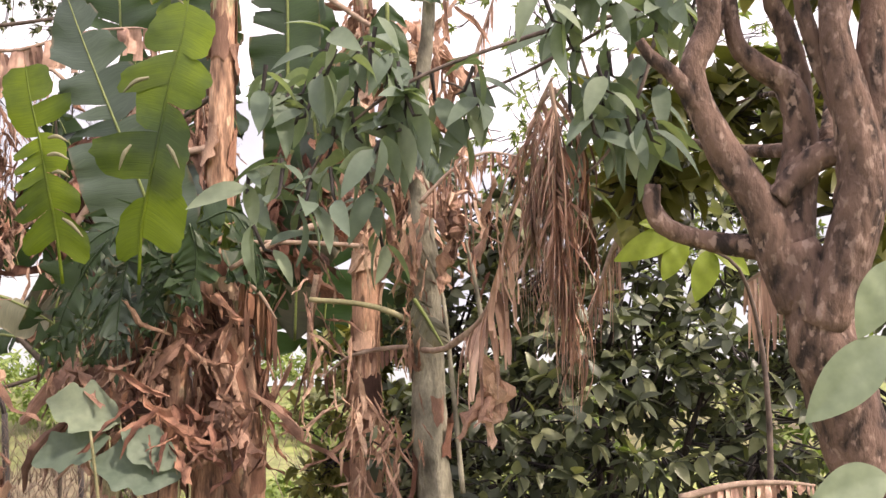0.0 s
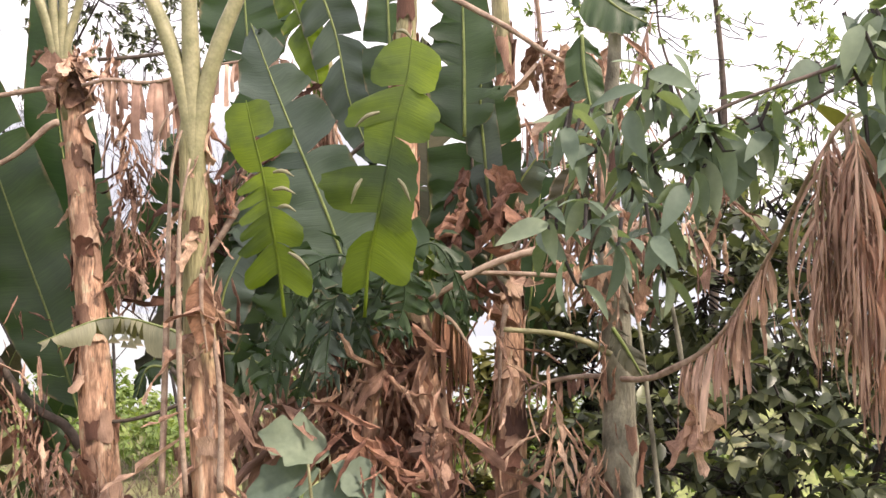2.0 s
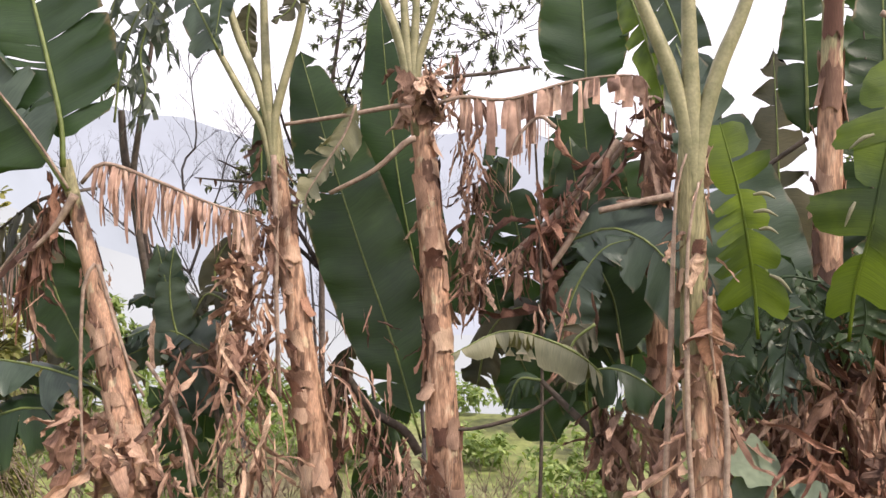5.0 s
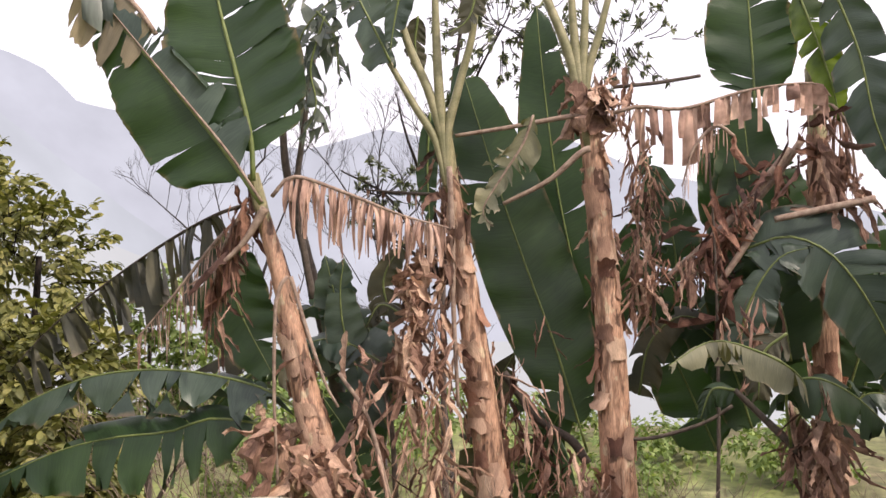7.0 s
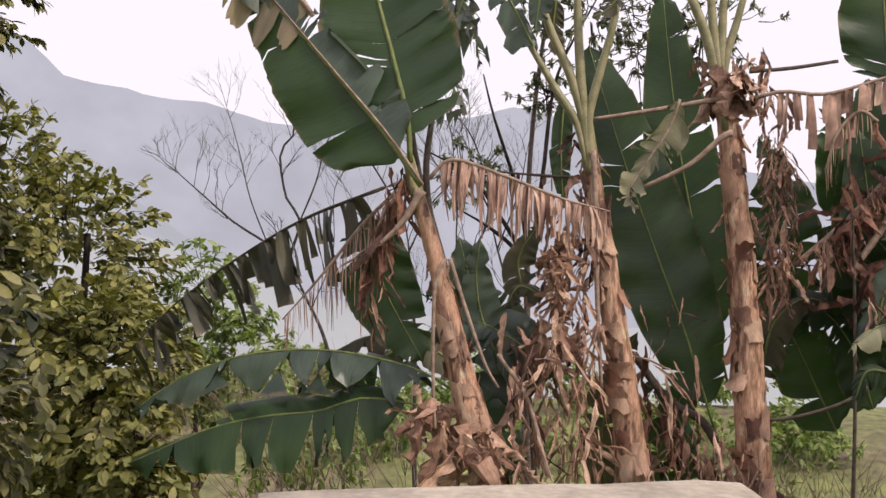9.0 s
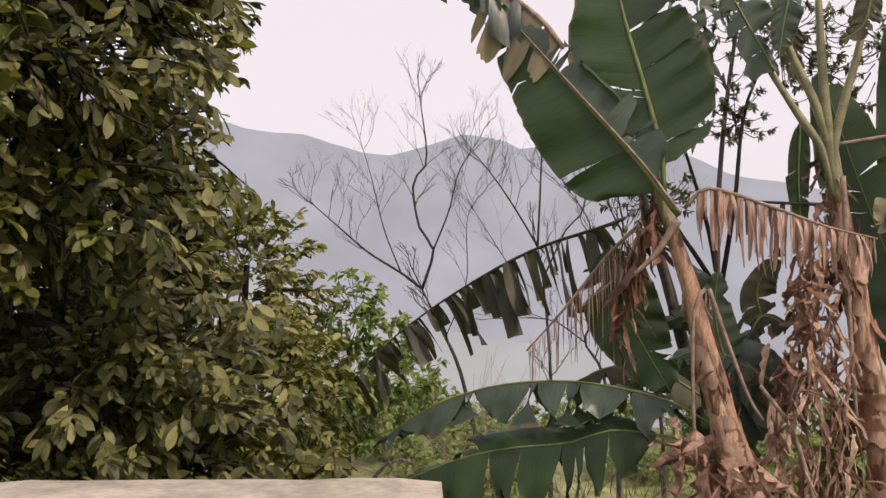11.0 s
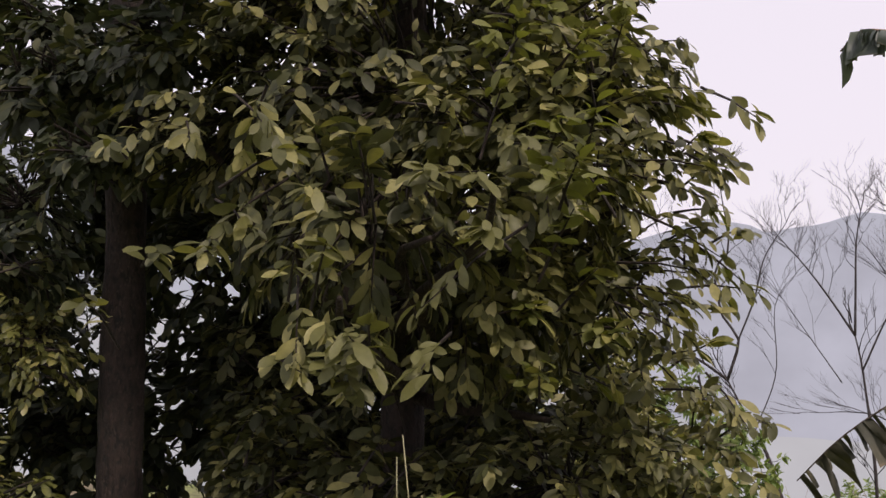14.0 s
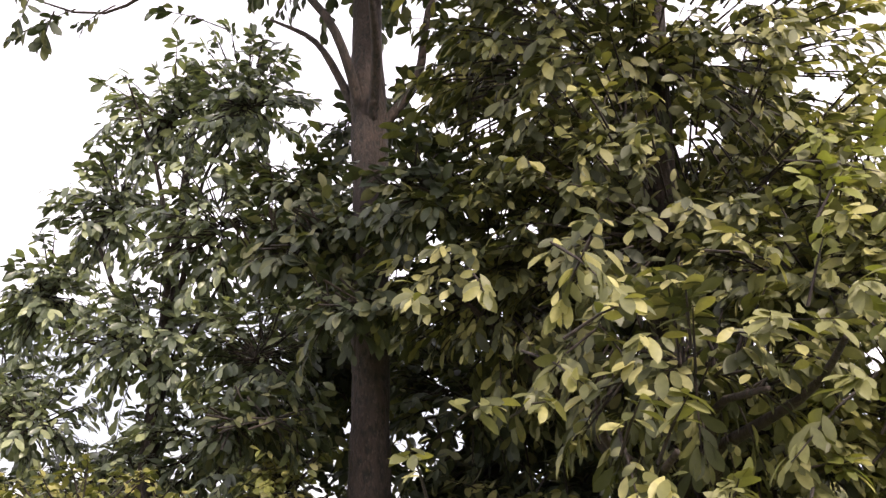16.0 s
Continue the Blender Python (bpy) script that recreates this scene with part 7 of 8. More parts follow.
rngy = random.Random(33)
sprig = tree_thing("young_sunlit_shoots", (-8.9, 4.0, 2.2), "fresh yellow-green shoots and sunlit leaves at the tree's sunny edge", "shoots")
spots_y = around(rngy, [(-8.62, 3.55, 3.82), (-8.39, 3.65, 3.78), (-8.75, 3.45, 3.62), (-8.26, 3.85, 3.66), (-8.37, 3.45, 3.48), (-8.2, 3.25, 3.05), (-8.38, 3.05, 2.83), (-8.19, 3.15, 2.61), (-8.67, 3.35, 3.4)], 2, 0.1, (0.5, -0.6, 0.5))
# pale sprays added along the right flank to paint its sunlit leaves
spots_y += around(rngy, [(-8.47, 4.60, 3.18), (-8.31, 4.80, 3.04), (-8.19, 4.80, 2.62), (-8.73, 4.40, 3.22), (-9.01, 4.10, 3.17), (-9.07, 4.00, 2.57), (-8.65, 4.30, 2.27), (-8.51, 4.50, 1.98), (-8.22, 4.80, 2.10), (-8.20, 5.20, 3.31), (-8.11, 5.20, 2.38), (-8.82, 4.40, 1.75), (-8.38, 4.60, 1.68), (-8.84, 4.00, 2.00), (-8.46, 4.60, 2.84), (-8.85, 4.20, 2.72)], 2, 0.14, (0.75, -0.5, 0.25))
plumes(sprig, spots_y, 0.145, 0.066, (M_SHOOT_SUNLIT, M_SHOOT_SUNLIT), (-8.0, 2.0, 3.0), 200, 34, reach=0.3, leaves=11, droop=0.25)

# tall straight trunk beside it
tall = tree_thing("tall_tree", (-12.6, 4.6, -0.3), "tall tree with a dark shaded straight trunk and open crown")
stem(tall, [(-12.55, 4.6, -0.5), (-12.6, 4.6, 1.2), (-12.64, 4.6, 3.0), (-12.72, 4.6, 5.0), (-12.8, 4.6, 6.4), (-12.8, 4.6, 8.8)], [0.21, 0.18, 0.165, 0.15, 0.12, 0.07], M_SHADEBARK, "trunk", 50, 14)
limbs(tall, (-12.72, 4.6, 5.0), [(-13.8, 4.4, 6.4), (-11.8, 4.8, 6.5), (-13.3, 5.4, 7.2), (-12.2, 3.7, 6.4), (-13.5, 4.0, 7.3)], 0.055, M_SHADEBARK)
rngt = random.Random(41)
spots_t = in_lobes(rngt, [((-12.3, 3.9, 3.4), (0.9, 0.4, 0.5)), ((-12.9, 4.0, 4.0), (0.8, 0.4, 0.45)), ((-12.7, 4.6, 7.6), (1.9, 1.6, 1.3)), ((-12.3, 5.7, 3.0), (1.6, 0.7, 1.2)), ((-13.4, 4.0, 2.6), (0.8, 0.4, 0.5)), ((-11.7, 3.9, 4.2), (0.7, 0.5, 0.6)), ((-13.4, 5.4, 5.6), (1.0, 0.6, 0.5)), ((-11.8, 5.4, 6.0), (0.9, 0.6, 0.7)), ((-12.7, 4.0, 4.1), (1.2, 0.35, 0.5)), ((-13.6, 4.6, 4.8), (0.8, 0.5, 0.6))], 720, 0.4)
spots_t += around(rngt, [(-16.3, 3.5, 6.75), (-15.8, 3.5, 6.45), (-16.7, 3.5, 6.9), (-14.1, 3.5, 6.45)], 2, 0.12, (-0.5, -0.3, -0.5))
limbs(tall, (-12.8, 4.6, 6.6), [(-14.2, 3.6, 6.7), (-16.6, 3.5, 7.1)], 0.035, M_SHADEBARK, seed=8)
# leaves take the colour darkened for shade
plumes(tall, spots_t, 0.16, 0.075, (M_SHADELEAF, M_SHADELEAF1), (-9, 0, 2.4), 100, 15)

left = tree_thing("leafy_tree", (-15.6, 4.9, -0.3), "smaller tree with loose grey-green foliage")
stem(left, [(-15.6, 4.9, -0.5), (-15.6, 4.9, 1.5), (-15.5, 4.9, 3.4), (-15.3, 4.9, 6.0)], [0.12, 0.1, 0.08, 0.03], M_SHADEBARK, "trunk", 30, 10)
limbs(left, (-15.5, 4.9, 3.2), [(-16.8, 4.8, 5.0), (-14.6, 4.8, 5.6), (-14.4, 4.6, 4.0), (-16.9, 4.6, 3.8), (-15.6, 4.2, 6.2)], 0.04, M_SHADEBARK, seed=9)
rngl = random.Random(51)
spots_l = in_lobes(rngl, [((-14.5, 4.8, 5.9), (0.9, 0.8, 0.9)), ((-15.6, 4.8, 6.0), (0.9, 0.8, 0.8)), ((-14.6, 4.7, 4.6), (1.0, 0.9, 1.0)), ((-16.3, 4.8, 5.1), (0.8, 0.8, 0.9)), ((-15.5, 4.7, 3.6), (1.2, 0.9, 0.9)), ((-14.1, 4.8, 3.3), (0.9, 0.8, 0.9)), ((-17.1, 4.6, 4.2), (0.8, 0.7, 0.8)), ((-16.9, 4.4, 2.8), (1.0, 0.8, 0.8)), ((-14.8, 5.2, 2.6), (1.3, 0.8, 1.0)), ((-13.7, 5.3, 4.4), (0.8, 0.7, 1.0)), ((-16.2, 5.2, 2.2), (1.3, 0.8, 0.9)), ((-18.0, 4.8, 3.4), (0.9, 0.7, 0.9))], 1150, 0.45)
plumes(left, spots_l, 0.15, 0.065, (M_SHRUB, M_SHRUB1), (-9, 0, 2.4), 60, 16)

under = tree_thing("undergrowth_bush", (-13.0, 3.0, -0.2), "yellowish green roadside bush with small leaves", "bush")
rngu = random.Random(61)
spots_u = in_lobes(rngu, [((-13.6, 3.4, 1.3), (0.9, 0.6, 0.9)), ((-14.6, 3.4, 1.6), (1.0, 0.7, 0.9)), ((-12.6, 3.2, 0.7), (0.9, 0.5, 0.9)), ((-15.6, 3.4, 1.5), (0.9, 0.6, 0.8)), ((-13.2, 4.2, 2.0), (0.7, 0.4, 0.7)), ((-16.6, 3.6, 1.7), (0.9, 0.6, 0.9))], 700, 0.4)
stem(under, [(-13.0, 3.1, -0.4), (-13.3, 3.2, 0.6), (-13.6, 3.3, 1.5)], [0.03, 0.02, 0.008], M_TWIG, "stem", 14, 6)
plumes(under, spots_u, 0.1, 0.045, (M_SUNLEAF, M_SUNLEAF), (-9, 0, 2.0), 60, 17, reach=0.3, leaves=10)

# thicket whose shade is carried by the leaf colour
hedge = tree_thing("shaded_thicket", (-13.6, 7.0, -0.8), "dense shaded thicket behind the trunks", "thicket")
rngh = random.Random(63)
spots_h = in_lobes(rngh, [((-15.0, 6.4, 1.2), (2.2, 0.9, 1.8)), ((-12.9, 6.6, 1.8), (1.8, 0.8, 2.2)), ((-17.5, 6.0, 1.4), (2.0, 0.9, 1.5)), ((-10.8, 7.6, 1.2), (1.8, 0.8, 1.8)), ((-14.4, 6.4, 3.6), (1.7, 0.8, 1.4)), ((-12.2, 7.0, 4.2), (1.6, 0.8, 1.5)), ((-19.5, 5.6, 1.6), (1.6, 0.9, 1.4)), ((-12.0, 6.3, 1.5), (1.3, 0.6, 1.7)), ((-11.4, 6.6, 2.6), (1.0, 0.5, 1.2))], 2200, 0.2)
limbs(hedge, (-13.6, 7.0, -0.8), [(-15, 6.4, 1.4), (-12.8, 7.3, 2.0), (-11.2, 7.5, 1.4)], 0.05, M_SHADEBARK)
plumes(hedge, spots_h, 0.19, 0.095, (M_SHADELEAF, M_SHADELEAF1), (-10, 2, 2.0), 40, 64)

weeds = tree_thing("roadside_weeds", (-8.3, 1.45, 0.0), "patch of fresh green leafy weeds", "weeds")
rngw = random.Random(71)
spots_w = []
for k in range(16):
    x, y, top = -8.25 + rngw.gauss(0, 0.3), 1.4 + rngw.gauss(0, 0.16), rngw.uniform(1.0, 1.62)
    lean = rngw.uniform(-0.1, 0.1)
    stem(weeds, [(x, y, 0.0), (x + lean * 0.4, y, 0.6 * top), (x + lean, y - 0.03, top)], [0.006, 0.005, 0.002], M_STALK, "weed_stem", 10, 5)
    for _ in range(9):
        q = rngw.uniform(0.45, 1.0)
        spots_w.append(((x + lean * q + rngw.gauss(0, 0.035), y + rngw.gauss(0, 0.035), top * q), (rngw.uniform(-0.8, 0.8), rngw.uniform(-0.8, 0.3), 0.6)))
foliage(weeds, spots_w, 0.06, 0.036, (M_WEED, M_WEED), (-8, 0, 1.3), 200, 4, 17, 0.1)

# trees further down the slope
beyond = tree_thing("slope_tree", (-12.74, 15.25, -5.08), "leafy green tree further down the slope")
stem(beyond, [(-12.74, 15.25, -5.54), (-12.74, 15.25, -0.25), (-12.63, 15.25, 2.05)], [0.14, 0.1, 0.05], M_SHADEBARK, "trunk", 16, 8)
rngf = random.Random(81)
spots_f = in_lobes(rngf, [((-13.09, 15.02, 1.59), (2.13, 1.79, 1.90)), ((-11.59, 14.10, -0.02), (1.46, 1.46, 1.57)), ((-14.58, 15.25, 2.74), (2.02, 1.79, 1.79)), ((-11.36, 13.18, -0.02), (1.34, 1.12, 1.68)), ((-12.97, 14.56, -1.63), (2.02, 1.46, 1.68)), ((-11.25, 13.64, -2.09), (1.46, 1.12, 1.34)), ((-10.5, 12.6, -1.2), (0.9, 0.9, 1.2))], 1900, 0.6)
plumes(beyond, spots_f, 0.19, 0.09, (M_YELLOWLEAF, M_YELLOWLEAF), (-8, 6, 1.0), 60, 18, reach=0.4, leaves=12)
pale = tree_thing("pale_bush", (-11.2, 16.4, -6.0), "bright pale green bush in the haze", "bush")
rngp = random.Random(91)
stem(pale, [(-11.2, 16.4, -6.3), (-11.2, 16.4, -2.0), (-11.2, 16.4, 0.8)], [0.12, 0.08, 0.03], M_TWIG, "trunk", 14, 7)
stem(pale, [(-11.2, 16.4, -2.5), (-10.4, 16.3, -1.4), (-9.6, 16.8, -1.6)], [0.05, 0.03, 0.02], M_TWIG, "limb", 10, 6)
spots_p = in_lobes(rngp, [((-11.0, 16.3, 1.1), (0.95, 0.8, 1.0)), ((-10.3, 16.2, 0.1), (0.95, 0.8, 1.1)), ((-11.2, 16.4, -0.4), (1.2, 0.9, 1.2)), ((-9.4, 17, -1.9), (1.6, 1.0, 0.9))], 560, 0.4)
foliage(pale, spots_p, 0.16, 0.07, (M_PALE, M_PALE), (-8, 6, 1.0), 40, 8, 19, 0.3)


def bare_tree(base, main, r, seed):
    """A leafless tree: bent main limbs, from which finer twigs fork again and again."""
    rng = random.Random(seed)
    base = (base[0], base[1], ground_z(base[0], base[1]))
    ob = tree_thing("bare_tree", base, "slender leafless tree with fine grey twigs", "tree", "bare trees on the slope")
    fine = Heap()

    def grow(p, d, ln, rad, level):
        d = d / np.linalg.norm(d)
        bend = np.array([rng.uniform(-1, 1), rng.uniform(-1, 1), rng.uniform(-0.2, 0.6)]) * 0.12 * ln
        q = p + d * ln
        v, f, u = tube([p, (p + q) / 2 + bend, q], [rad, rad * 0.8, rad * 0.55], 5, 4)
        fine.add(v, f, u)
        if level >= 3:
            return
        for k in range(rng.choice((2, 2, 3))):
            w = rng.uniform(0, 6.28)
            e = d + 0.55 * rng.uniform(0.5, 1.4) * np.array([math.cos(w), math.sin(w) * 0.8, rng.uniform(-0.1, 0.6)])
            grow(p + (q - p) * rng.uniform(0.5, 1.0), e, ln * rng.uniform(0.55, 0.85), rad * 0.6, level + 1)

    root = (base[0], base[1], base[2] - 0.2)
    v, f, u = tube([root, tuple((a + b) / 2 + 0.1 for a, b in zip(root, main[0][0][0])), main[0][0][0]], [r * 1.3, r, main[0][1]], 10, 7)
    mesh_part("trunk", v, f, M_BARE, ob, uvs=u)
    for pts, rad in main:
        v, f, u = tube(pts, [rad * 0.8, rad * 0.62, rad * 0.28], 16, 7, 0.06, rng)
        mesh_part("limb", v, f, M_BARE, ob, uvs=u)
        c = glide(pts, 24)
        t = frames_along(c)
        for _ in range(5 if rad > 0.055 else 9):
            i = rng.randrange(8, 24)
            w = rng.choice((-1, 1)) * rng.uniform(0.4, 1.0)
            e = t[i] + np.array([w, rng.uniform(-0.5, 0.5), 0.35])
            grow(c[i], e, rng.uniform(0.4, 0.9), rad * 0.16 + 0.003, 0)
        grow(c[-1], t[-1], 0.6, rad * 0.35, 0)
    fine.mesh("twig_mass", M_BARE, ob, kind="stuff")
    return ob


# BARE>
bare_tree((-10.57, 24.00, -1.49), [([(-10.43, 24.00, -2.41), (-10.92, 24.00, -0.43), (-11.42, 24.00, 0.64), (-11.89, 24.00, 1.60)], 0.075), ([(-11.89, 24.00, 1.60), (-12.44, 24.00, 2.01), (-13.34, 24.00, 2.56), (-14.12, 24.00, 3.21), (-14.91, 24.00, 3.88)], 0.045), ([(-11.89, 24.00, 1.60), (-11.59, 24.00, 2.59), (-11.95, 24.00, 3.15), (-12.12, 24.00, 4.30), (-11.76, 24.00, 4.87), (-11.93, 24.00, 6.47)], 0.05), ([(-12.44, 24.00, 2.01), (-12.90, 24.00, 3.15), (-13.23, 24.00, 4.46), (-13.55, 24.00, 5.50)], 0.025), ([(-11.59, 24.00, 2.59), (-11.18, 24.00, 3.58), (-10.91, 24.00, 4.57), (-10.36, 24.00, 5.41)], 0.03), ([(-11.28, 24.00, 0.37), (-10.74, 24.00, 1.77), (-10.69, 24.00, 3.44), (-10.07, 24.00, 4.28)], 0.02)], 0.1, 3)
bare_tree((-8.67, 24.00, -0.55), [([(-8.67, 24.00, -2.63), (-8.63, 24.00, -0.54), (-8.80, 24.00, 1.83), (-8.93, 24.00, 2.64)], 0.06), ([(-8.93, 24.00, 2.64), (-9.40, 24.00, 3.45), (-9.94, 24.00, 4.28), (-10.49, 24.00, 4.99)], 0.035), ([(-8.93, 24.00, 2.64), (-8.87, 24.00, 3.72), (-8.81, 24.00, 4.81), (-8.68, 24.00, 5.57)], 0.04), ([(-8.80, 24.00, 1.83), (-8.22, 24.00, 3.05), (-7.84, 24.00, 3.45), (-7.71, 24.00, 4.39), (-7.96, 24.00, 5.48)], 0.03), ([(-9.26, 24.00, 1.55), (-9.93, 24.00, 2.62), (-10.62, 24.00, 3.72)], 0.018)], 0.08, 7)
bare_tree((-7.24, 24.00, -1.21), [([(-7.00, 24.00, -2.45), (-7.36, 24.00, -0.46), (-7.78, 24.00, 0.29), (-7.53, 24.00, 0.96), (-7.35, 24.00, 1.48)], 0.06), ([(-7.78, 24.00, 0.29), (-8.48, 24.00, 0.78), (-9.12, 24.00, 0.88), (-9.78, 24.00, 0.85)], 0.025), ([(-7.53, 24.00, 0.96), (-7.62, 24.00, 2.13), (-7.65, 24.00, 3.19), (-8.22, 24.00, 4.13)], 0.035), ([(-7.35, 24.00, 1.48), (-6.85, 24.00, 2.67), (-6.97, 24.00, 3.85), (-7.33, 24.00, 4.79), (-7.84, 24.00, 5.34)], 0.04)], 0.08, 12)
bare_tree((-6.16, 24.00, -1.12), [([(-5.94, 24.00, -2.34), (-6.15, 24.00, 0.13), (-6.61, 24.00, 1.90), (-6.85, 24.00, 2.93)], 0.06), ([(-6.85, 24.00, 2.93), (-7.21, 24.00, 3.72), (-7.33, 24.00, 4.52)], 0.03), ([(-6.61, 24.00, 1.90), (-6.12, 24.00, 3.20), (-5.88, 24.00, 4.37)], 0.03)], 0.08, 15)
# <BARE

# fine-leaved tree behind the bananas
fine_tree = tree_thing("feathery_tree", (-4.9, 10.4, -2.5), "tree with fine feathery dark leaves")
stem(fine_tree, [(-4.9, 10.4, -2.9), (-4.95, 10.3, 1.0), (-4.9, 10.2, 3.0), (-4.6, 10.1, 5.2)], [0.05, 0.04, 0.03, 0.015], M_TWIG, "trunk", 24, 8)
limbs(fine_tree, (-4.92, 10.3, 1.6), [(-6.0, 10.0, 2.8), (-5.4, 10.0, 3.6), (-4.2, 10.0, 4.4), (-5.7, 10.2, 2.2)], 0.03, M_SHADEBARK)
rngq = random.Random(101)
spots_q = in_lobes(rngq, [((-5.6, 10.0, 2.6), (0.6, 0.5, 0.5)), ((-4.3, 10.0, 4.3), (0.9, 0.6, 0.8)), ((-3.1, 10.4, 4.2), (0.9, 0.6, 0.8)), ((-4.75, 10.2, 3.48), (0.5, 0.4, 0.6)), ((-3.80, 10.2, 3.91), (0.6, 0.4, 0.7))], 270, 0.3)
foliage(fine_tree, spots_q, 0.07, 0.026, (M_SHRUB, M_SHRUB1), (-4, 6, 3.0), 60, 14, 20, 0.3)

light_tree = tree_thing("light_leaved_tree", (1.6, 9.2, -2.0), "tree with light green airy foliage")
stem(light_tree, [(1.6, 9.2, -2.2), (1.6, 9.2, 1.0), (1.7, 9.1, 3.0), (1.5, 9.0, 5.0)], [0.06, 0.05, 0.035, 0.015], M_TWIG, "trunk", 24, 8)
limbs(light_tree, (1.65, 9.15, 1.8), [(0.6, 9.0, 3.8), (2.4, 9.0, 3.6), (1.2, 9.2, 4.6), (2.8, 9.3, 2.6)], 0.02, M_TWIG)
rngz = random.Random(111)
spots_z = in_lobes(rngz, [((0.7, 9.0, 3.9), (0.9, 0.6, 0.8)), ((2.4, 9.0, 3.4), (1.1, 0.7, 1.2)), ((1.3, 9.2, 2.6), (1.4, 0.6, 0.9)), ((2.6, 9.0, 1.6), (1.0, 0.6, 1.0))], 520, 0.4, -0.1)
foliage(light_tree, spots_z, 0.075, 0.032, (M_PALE, M_PALE), (0.5, 5, 3.0), 60, 8, 112, 0.3)



# ---- grass and scrub on the slope ----
def grass(name, count, xr, yr, height, mat, label, seed):
    rng = random.Random(seed)
    v, f = [], []
    for _ in range(count):
        x, y = rng.uniform(*xr), rng.uniform(*yr)
        z = ground_z(x, y) - 0.03
        h = height * rng.uniform(0.4, 1.3)
        w = rng.uniform(0, 6.28)
        lean = rng.uniform(0.1, 0.6) * h
        a = rng.uniform(0, 6.28)
        dx, dy = 0.012 * math.cos(w), 0.012 * math.sin(w)
        lx, ly = lean * math.cos(a), lean * math.sin(a)
        n = len(v)
        v += [(x - dx, y - dy, z), (x + dx, y + dy, z), (x + dx * 0.8 + lx * 0.4, y + dy * 0.8 + ly * 0.4, z + h * 0.65), (x - dx * 0.8 + lx * 0.4, y - dy * 0.8 + ly * 0.4, z + h * 0.65), (x + lx, y + ly, z + h)]
        f += [(n, n + 1, n + 2, n + 3), (n + 3, n + 2, n + 4)]
    return tagged(mesh_part(name, v, f, mat), label, "grass", kind="stuff")


grass("slope_grass", 12000, (-14, 4), (5.5, 10), 0.3, M_GRASS, "yellow-green grass on the slope", 5)
grass("verge_grass", 5000, (-13, 2.5), (2.7, 5.5), 0.3, M_GRASS, "dry grass by the road edge", 6)


def scrub(base, lobes, count, mats, leaf_len, label, seed):
    ob = tree_thing("scrub_bush", base, label, "bush", "bushes on the slope")
    rng = random.Random(seed)
    spots = in_lobes(rng, lobes, count, 0.35)
    limbs(ob, base, [tuple(c) for c, _ in lobes], 0.02, M_TWIG, seed=seed)
    foliage(ob, spots, leaf_len, leaf_len * 0.45, mats, base, 12, 7, seed, 0.25)


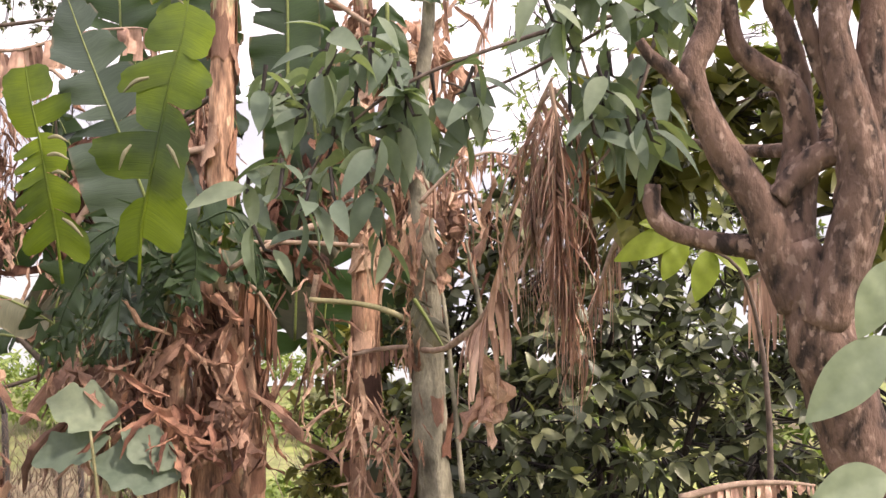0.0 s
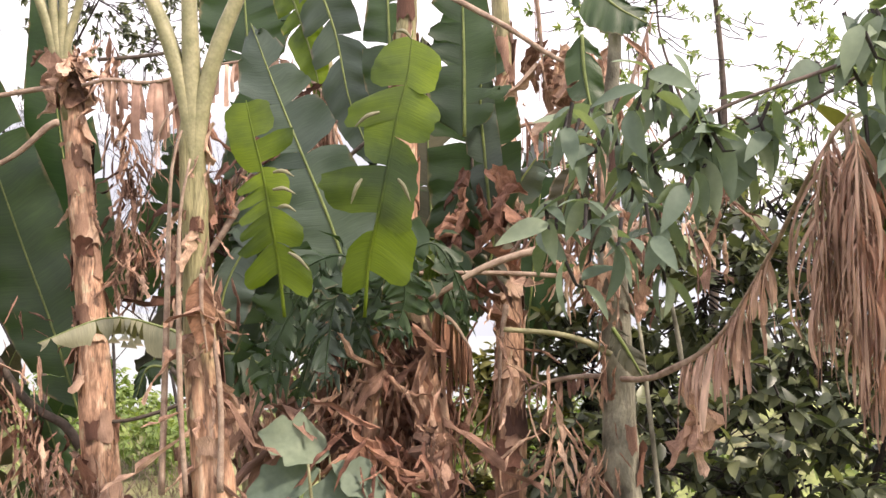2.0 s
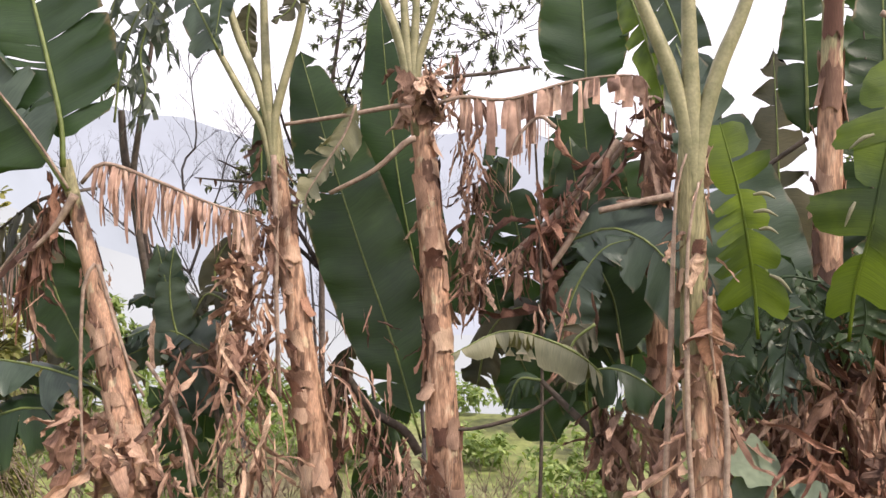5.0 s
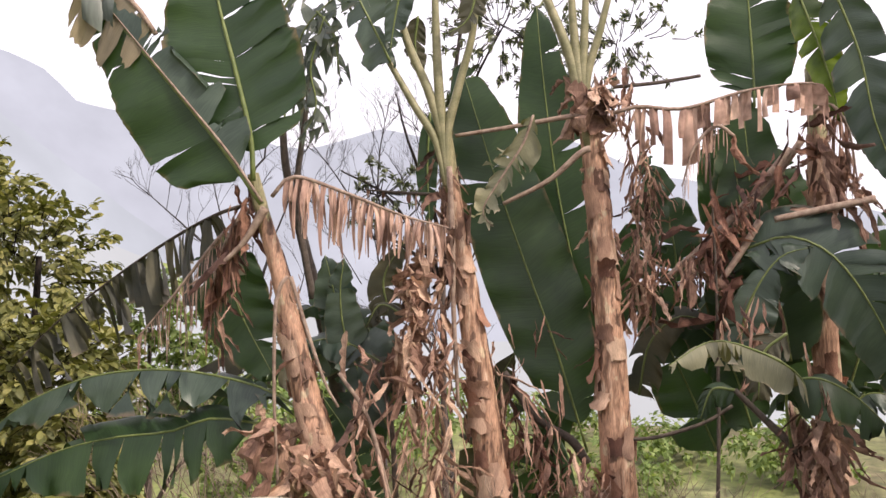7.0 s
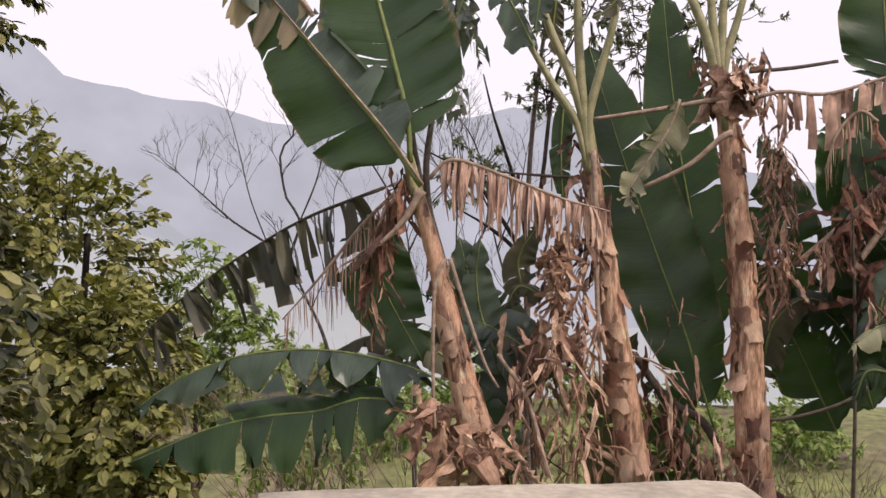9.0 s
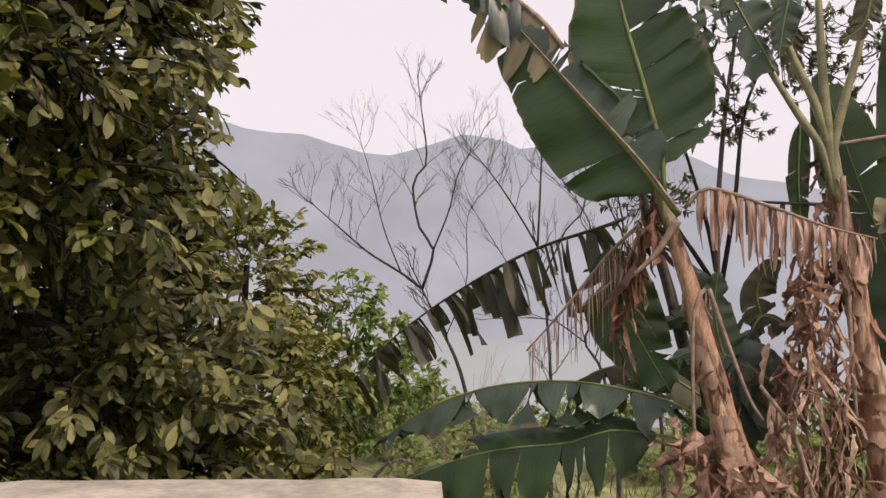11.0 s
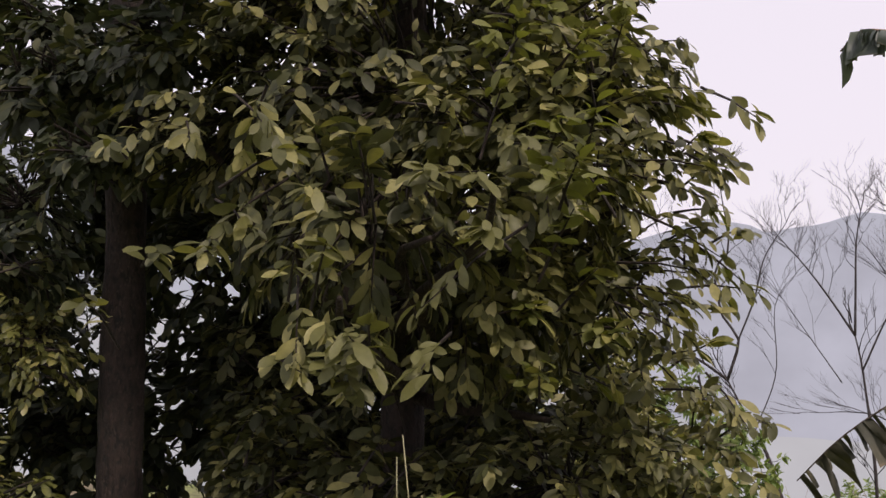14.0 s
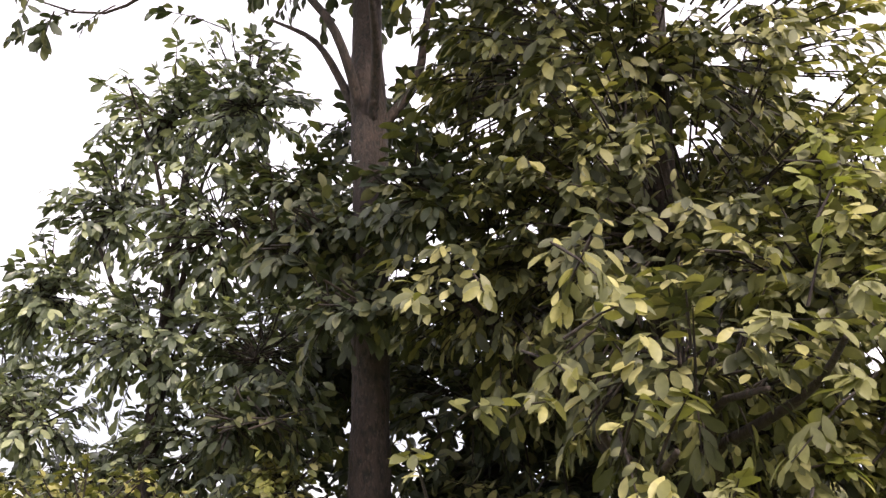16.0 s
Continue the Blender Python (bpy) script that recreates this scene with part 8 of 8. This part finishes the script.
for n, (x, y, h, w, size) in enumerate([(-2.6, 8.8, 1.2, 0.6, 0.1), (0.8, 7.4, 1.6, 0.9, 0.11), (2.2, 7.0, 2.2, 0.9, 0.11), (-0.4, 8.0, 1.4, 0.8, 0.1), (-9.7, 14.4, 3.0, 1.0, 0.14), (-7.6, 12.0, 1.6, 0.9, 0.12),
                                        (-9.0, 48.0, 3.2, 3.6, 0.5), (-18.0, 60.0, 3.4, 4.0, 0.5), (-3.0, 52.0, 3.0, 3.2, 0.5), (-26.0, 70.0, 4.0, 5.0, 0.6), (6.0, 60.0, 3.6, 4.4, 0.5), (-12.0, 85.0, 4.0, 5.0, 0.6), (-36.0, 80.0, 5.0, 6.0, 0.6), (-6.0, 110.0, 5.0, 7.0, 0.7), (2.0, 90.0, 4.0, 6.0, 0.6)] + [(-34 + 3.1 * k, 58 + 15 * ((k * 7) % 5) / 4, 2.4 + 1.6 * ((k * 3) % 4) / 3, 2.6 + 1.5 * ((k * 5) % 3) / 2, 0.45) for k in range(14)]):
    z = ground_z(x, y)
    scrub((x, y, z), [((x, y, z + h * 0.6), (w, w * 0.7, h * 0.6)), ((x + 0.5 * w, y + 0.2, z + h * 0.4), (w * 0.7, w * 0.6, h * 0.45))], 120, (M_PALE, M_PALE), size, "pale green scrub bush on the grassy slope", 200 + n)


def dry_scrub(base, height, seed):
    """A leafless, twiggy bush: many thin forking stems from one root."""
    rng = random.Random(seed)
    ob = tree_thing("dry_scrub", base, "brown leafless scrub bush with thin tangled twigs", "bush", "dry scrub on the slope")
    fine = Heap()

    def grow(p, d, ln, rad, level):
        d = d / np.linalg.norm(d)
        q = p + d * ln + np.array([rng.uniform(-1, 1), rng.uniform(-1, 1), 0]) * 0.06 * ln
        v, f, u = tube([p, (p + q) / 2 + np.array([rng.uniform(-1, 1), rng.uniform(-1, 1), 0]) * 0.06 * ln, q], [rad, rad * 0.8, rad * 0.6], 4, 3)
        fine.add(v, f, u)
        if level < 3:
            for _ in range(rng.choice((2, 3))):
                e = d + np.array([rng.uniform(-1, 1), rng.uniform(-1, 1), rng.uniform(-0.2, 0.5)]) * 0.7
                grow(q, e, ln * rng.uniform(0.6, 0.9), rad * 0.62, level + 1)

    for _ in range(7):
        grow(np.array(base, dtype=float), np.array([rng.uniform(-0.7, 0.7), rng.uniform(-0.5, 0.5), 1.0]), height * 0.32, 0.009, 0)
    fine.mesh("stem_tangle", M_DRYRIB, ob, kind="stuff")


for n, (x, y, h) in enumerate([(-1.3, 7.6, 1.5), (-1.9, 7.4, 1.3), (-0.7, 7.8, 1.5), (-6.6, 8.2, 2.4), (-7.1, 8.4, 2.2), (-6.0, 8.6, 2.2), (-4.6, 7.6, 1.5), (-3.4, 7.8, 1.5), (-2.6, 7.2, 1.3), (-3.0, 5.8, 1.1), (-2.2, 5.6, 1.0), (-3.7, 5.8, 1.1), (-5.8, 7.6, 1.6)]):
    dry_scrub((x, y, ground_z(x, y)), h, 300 + n)
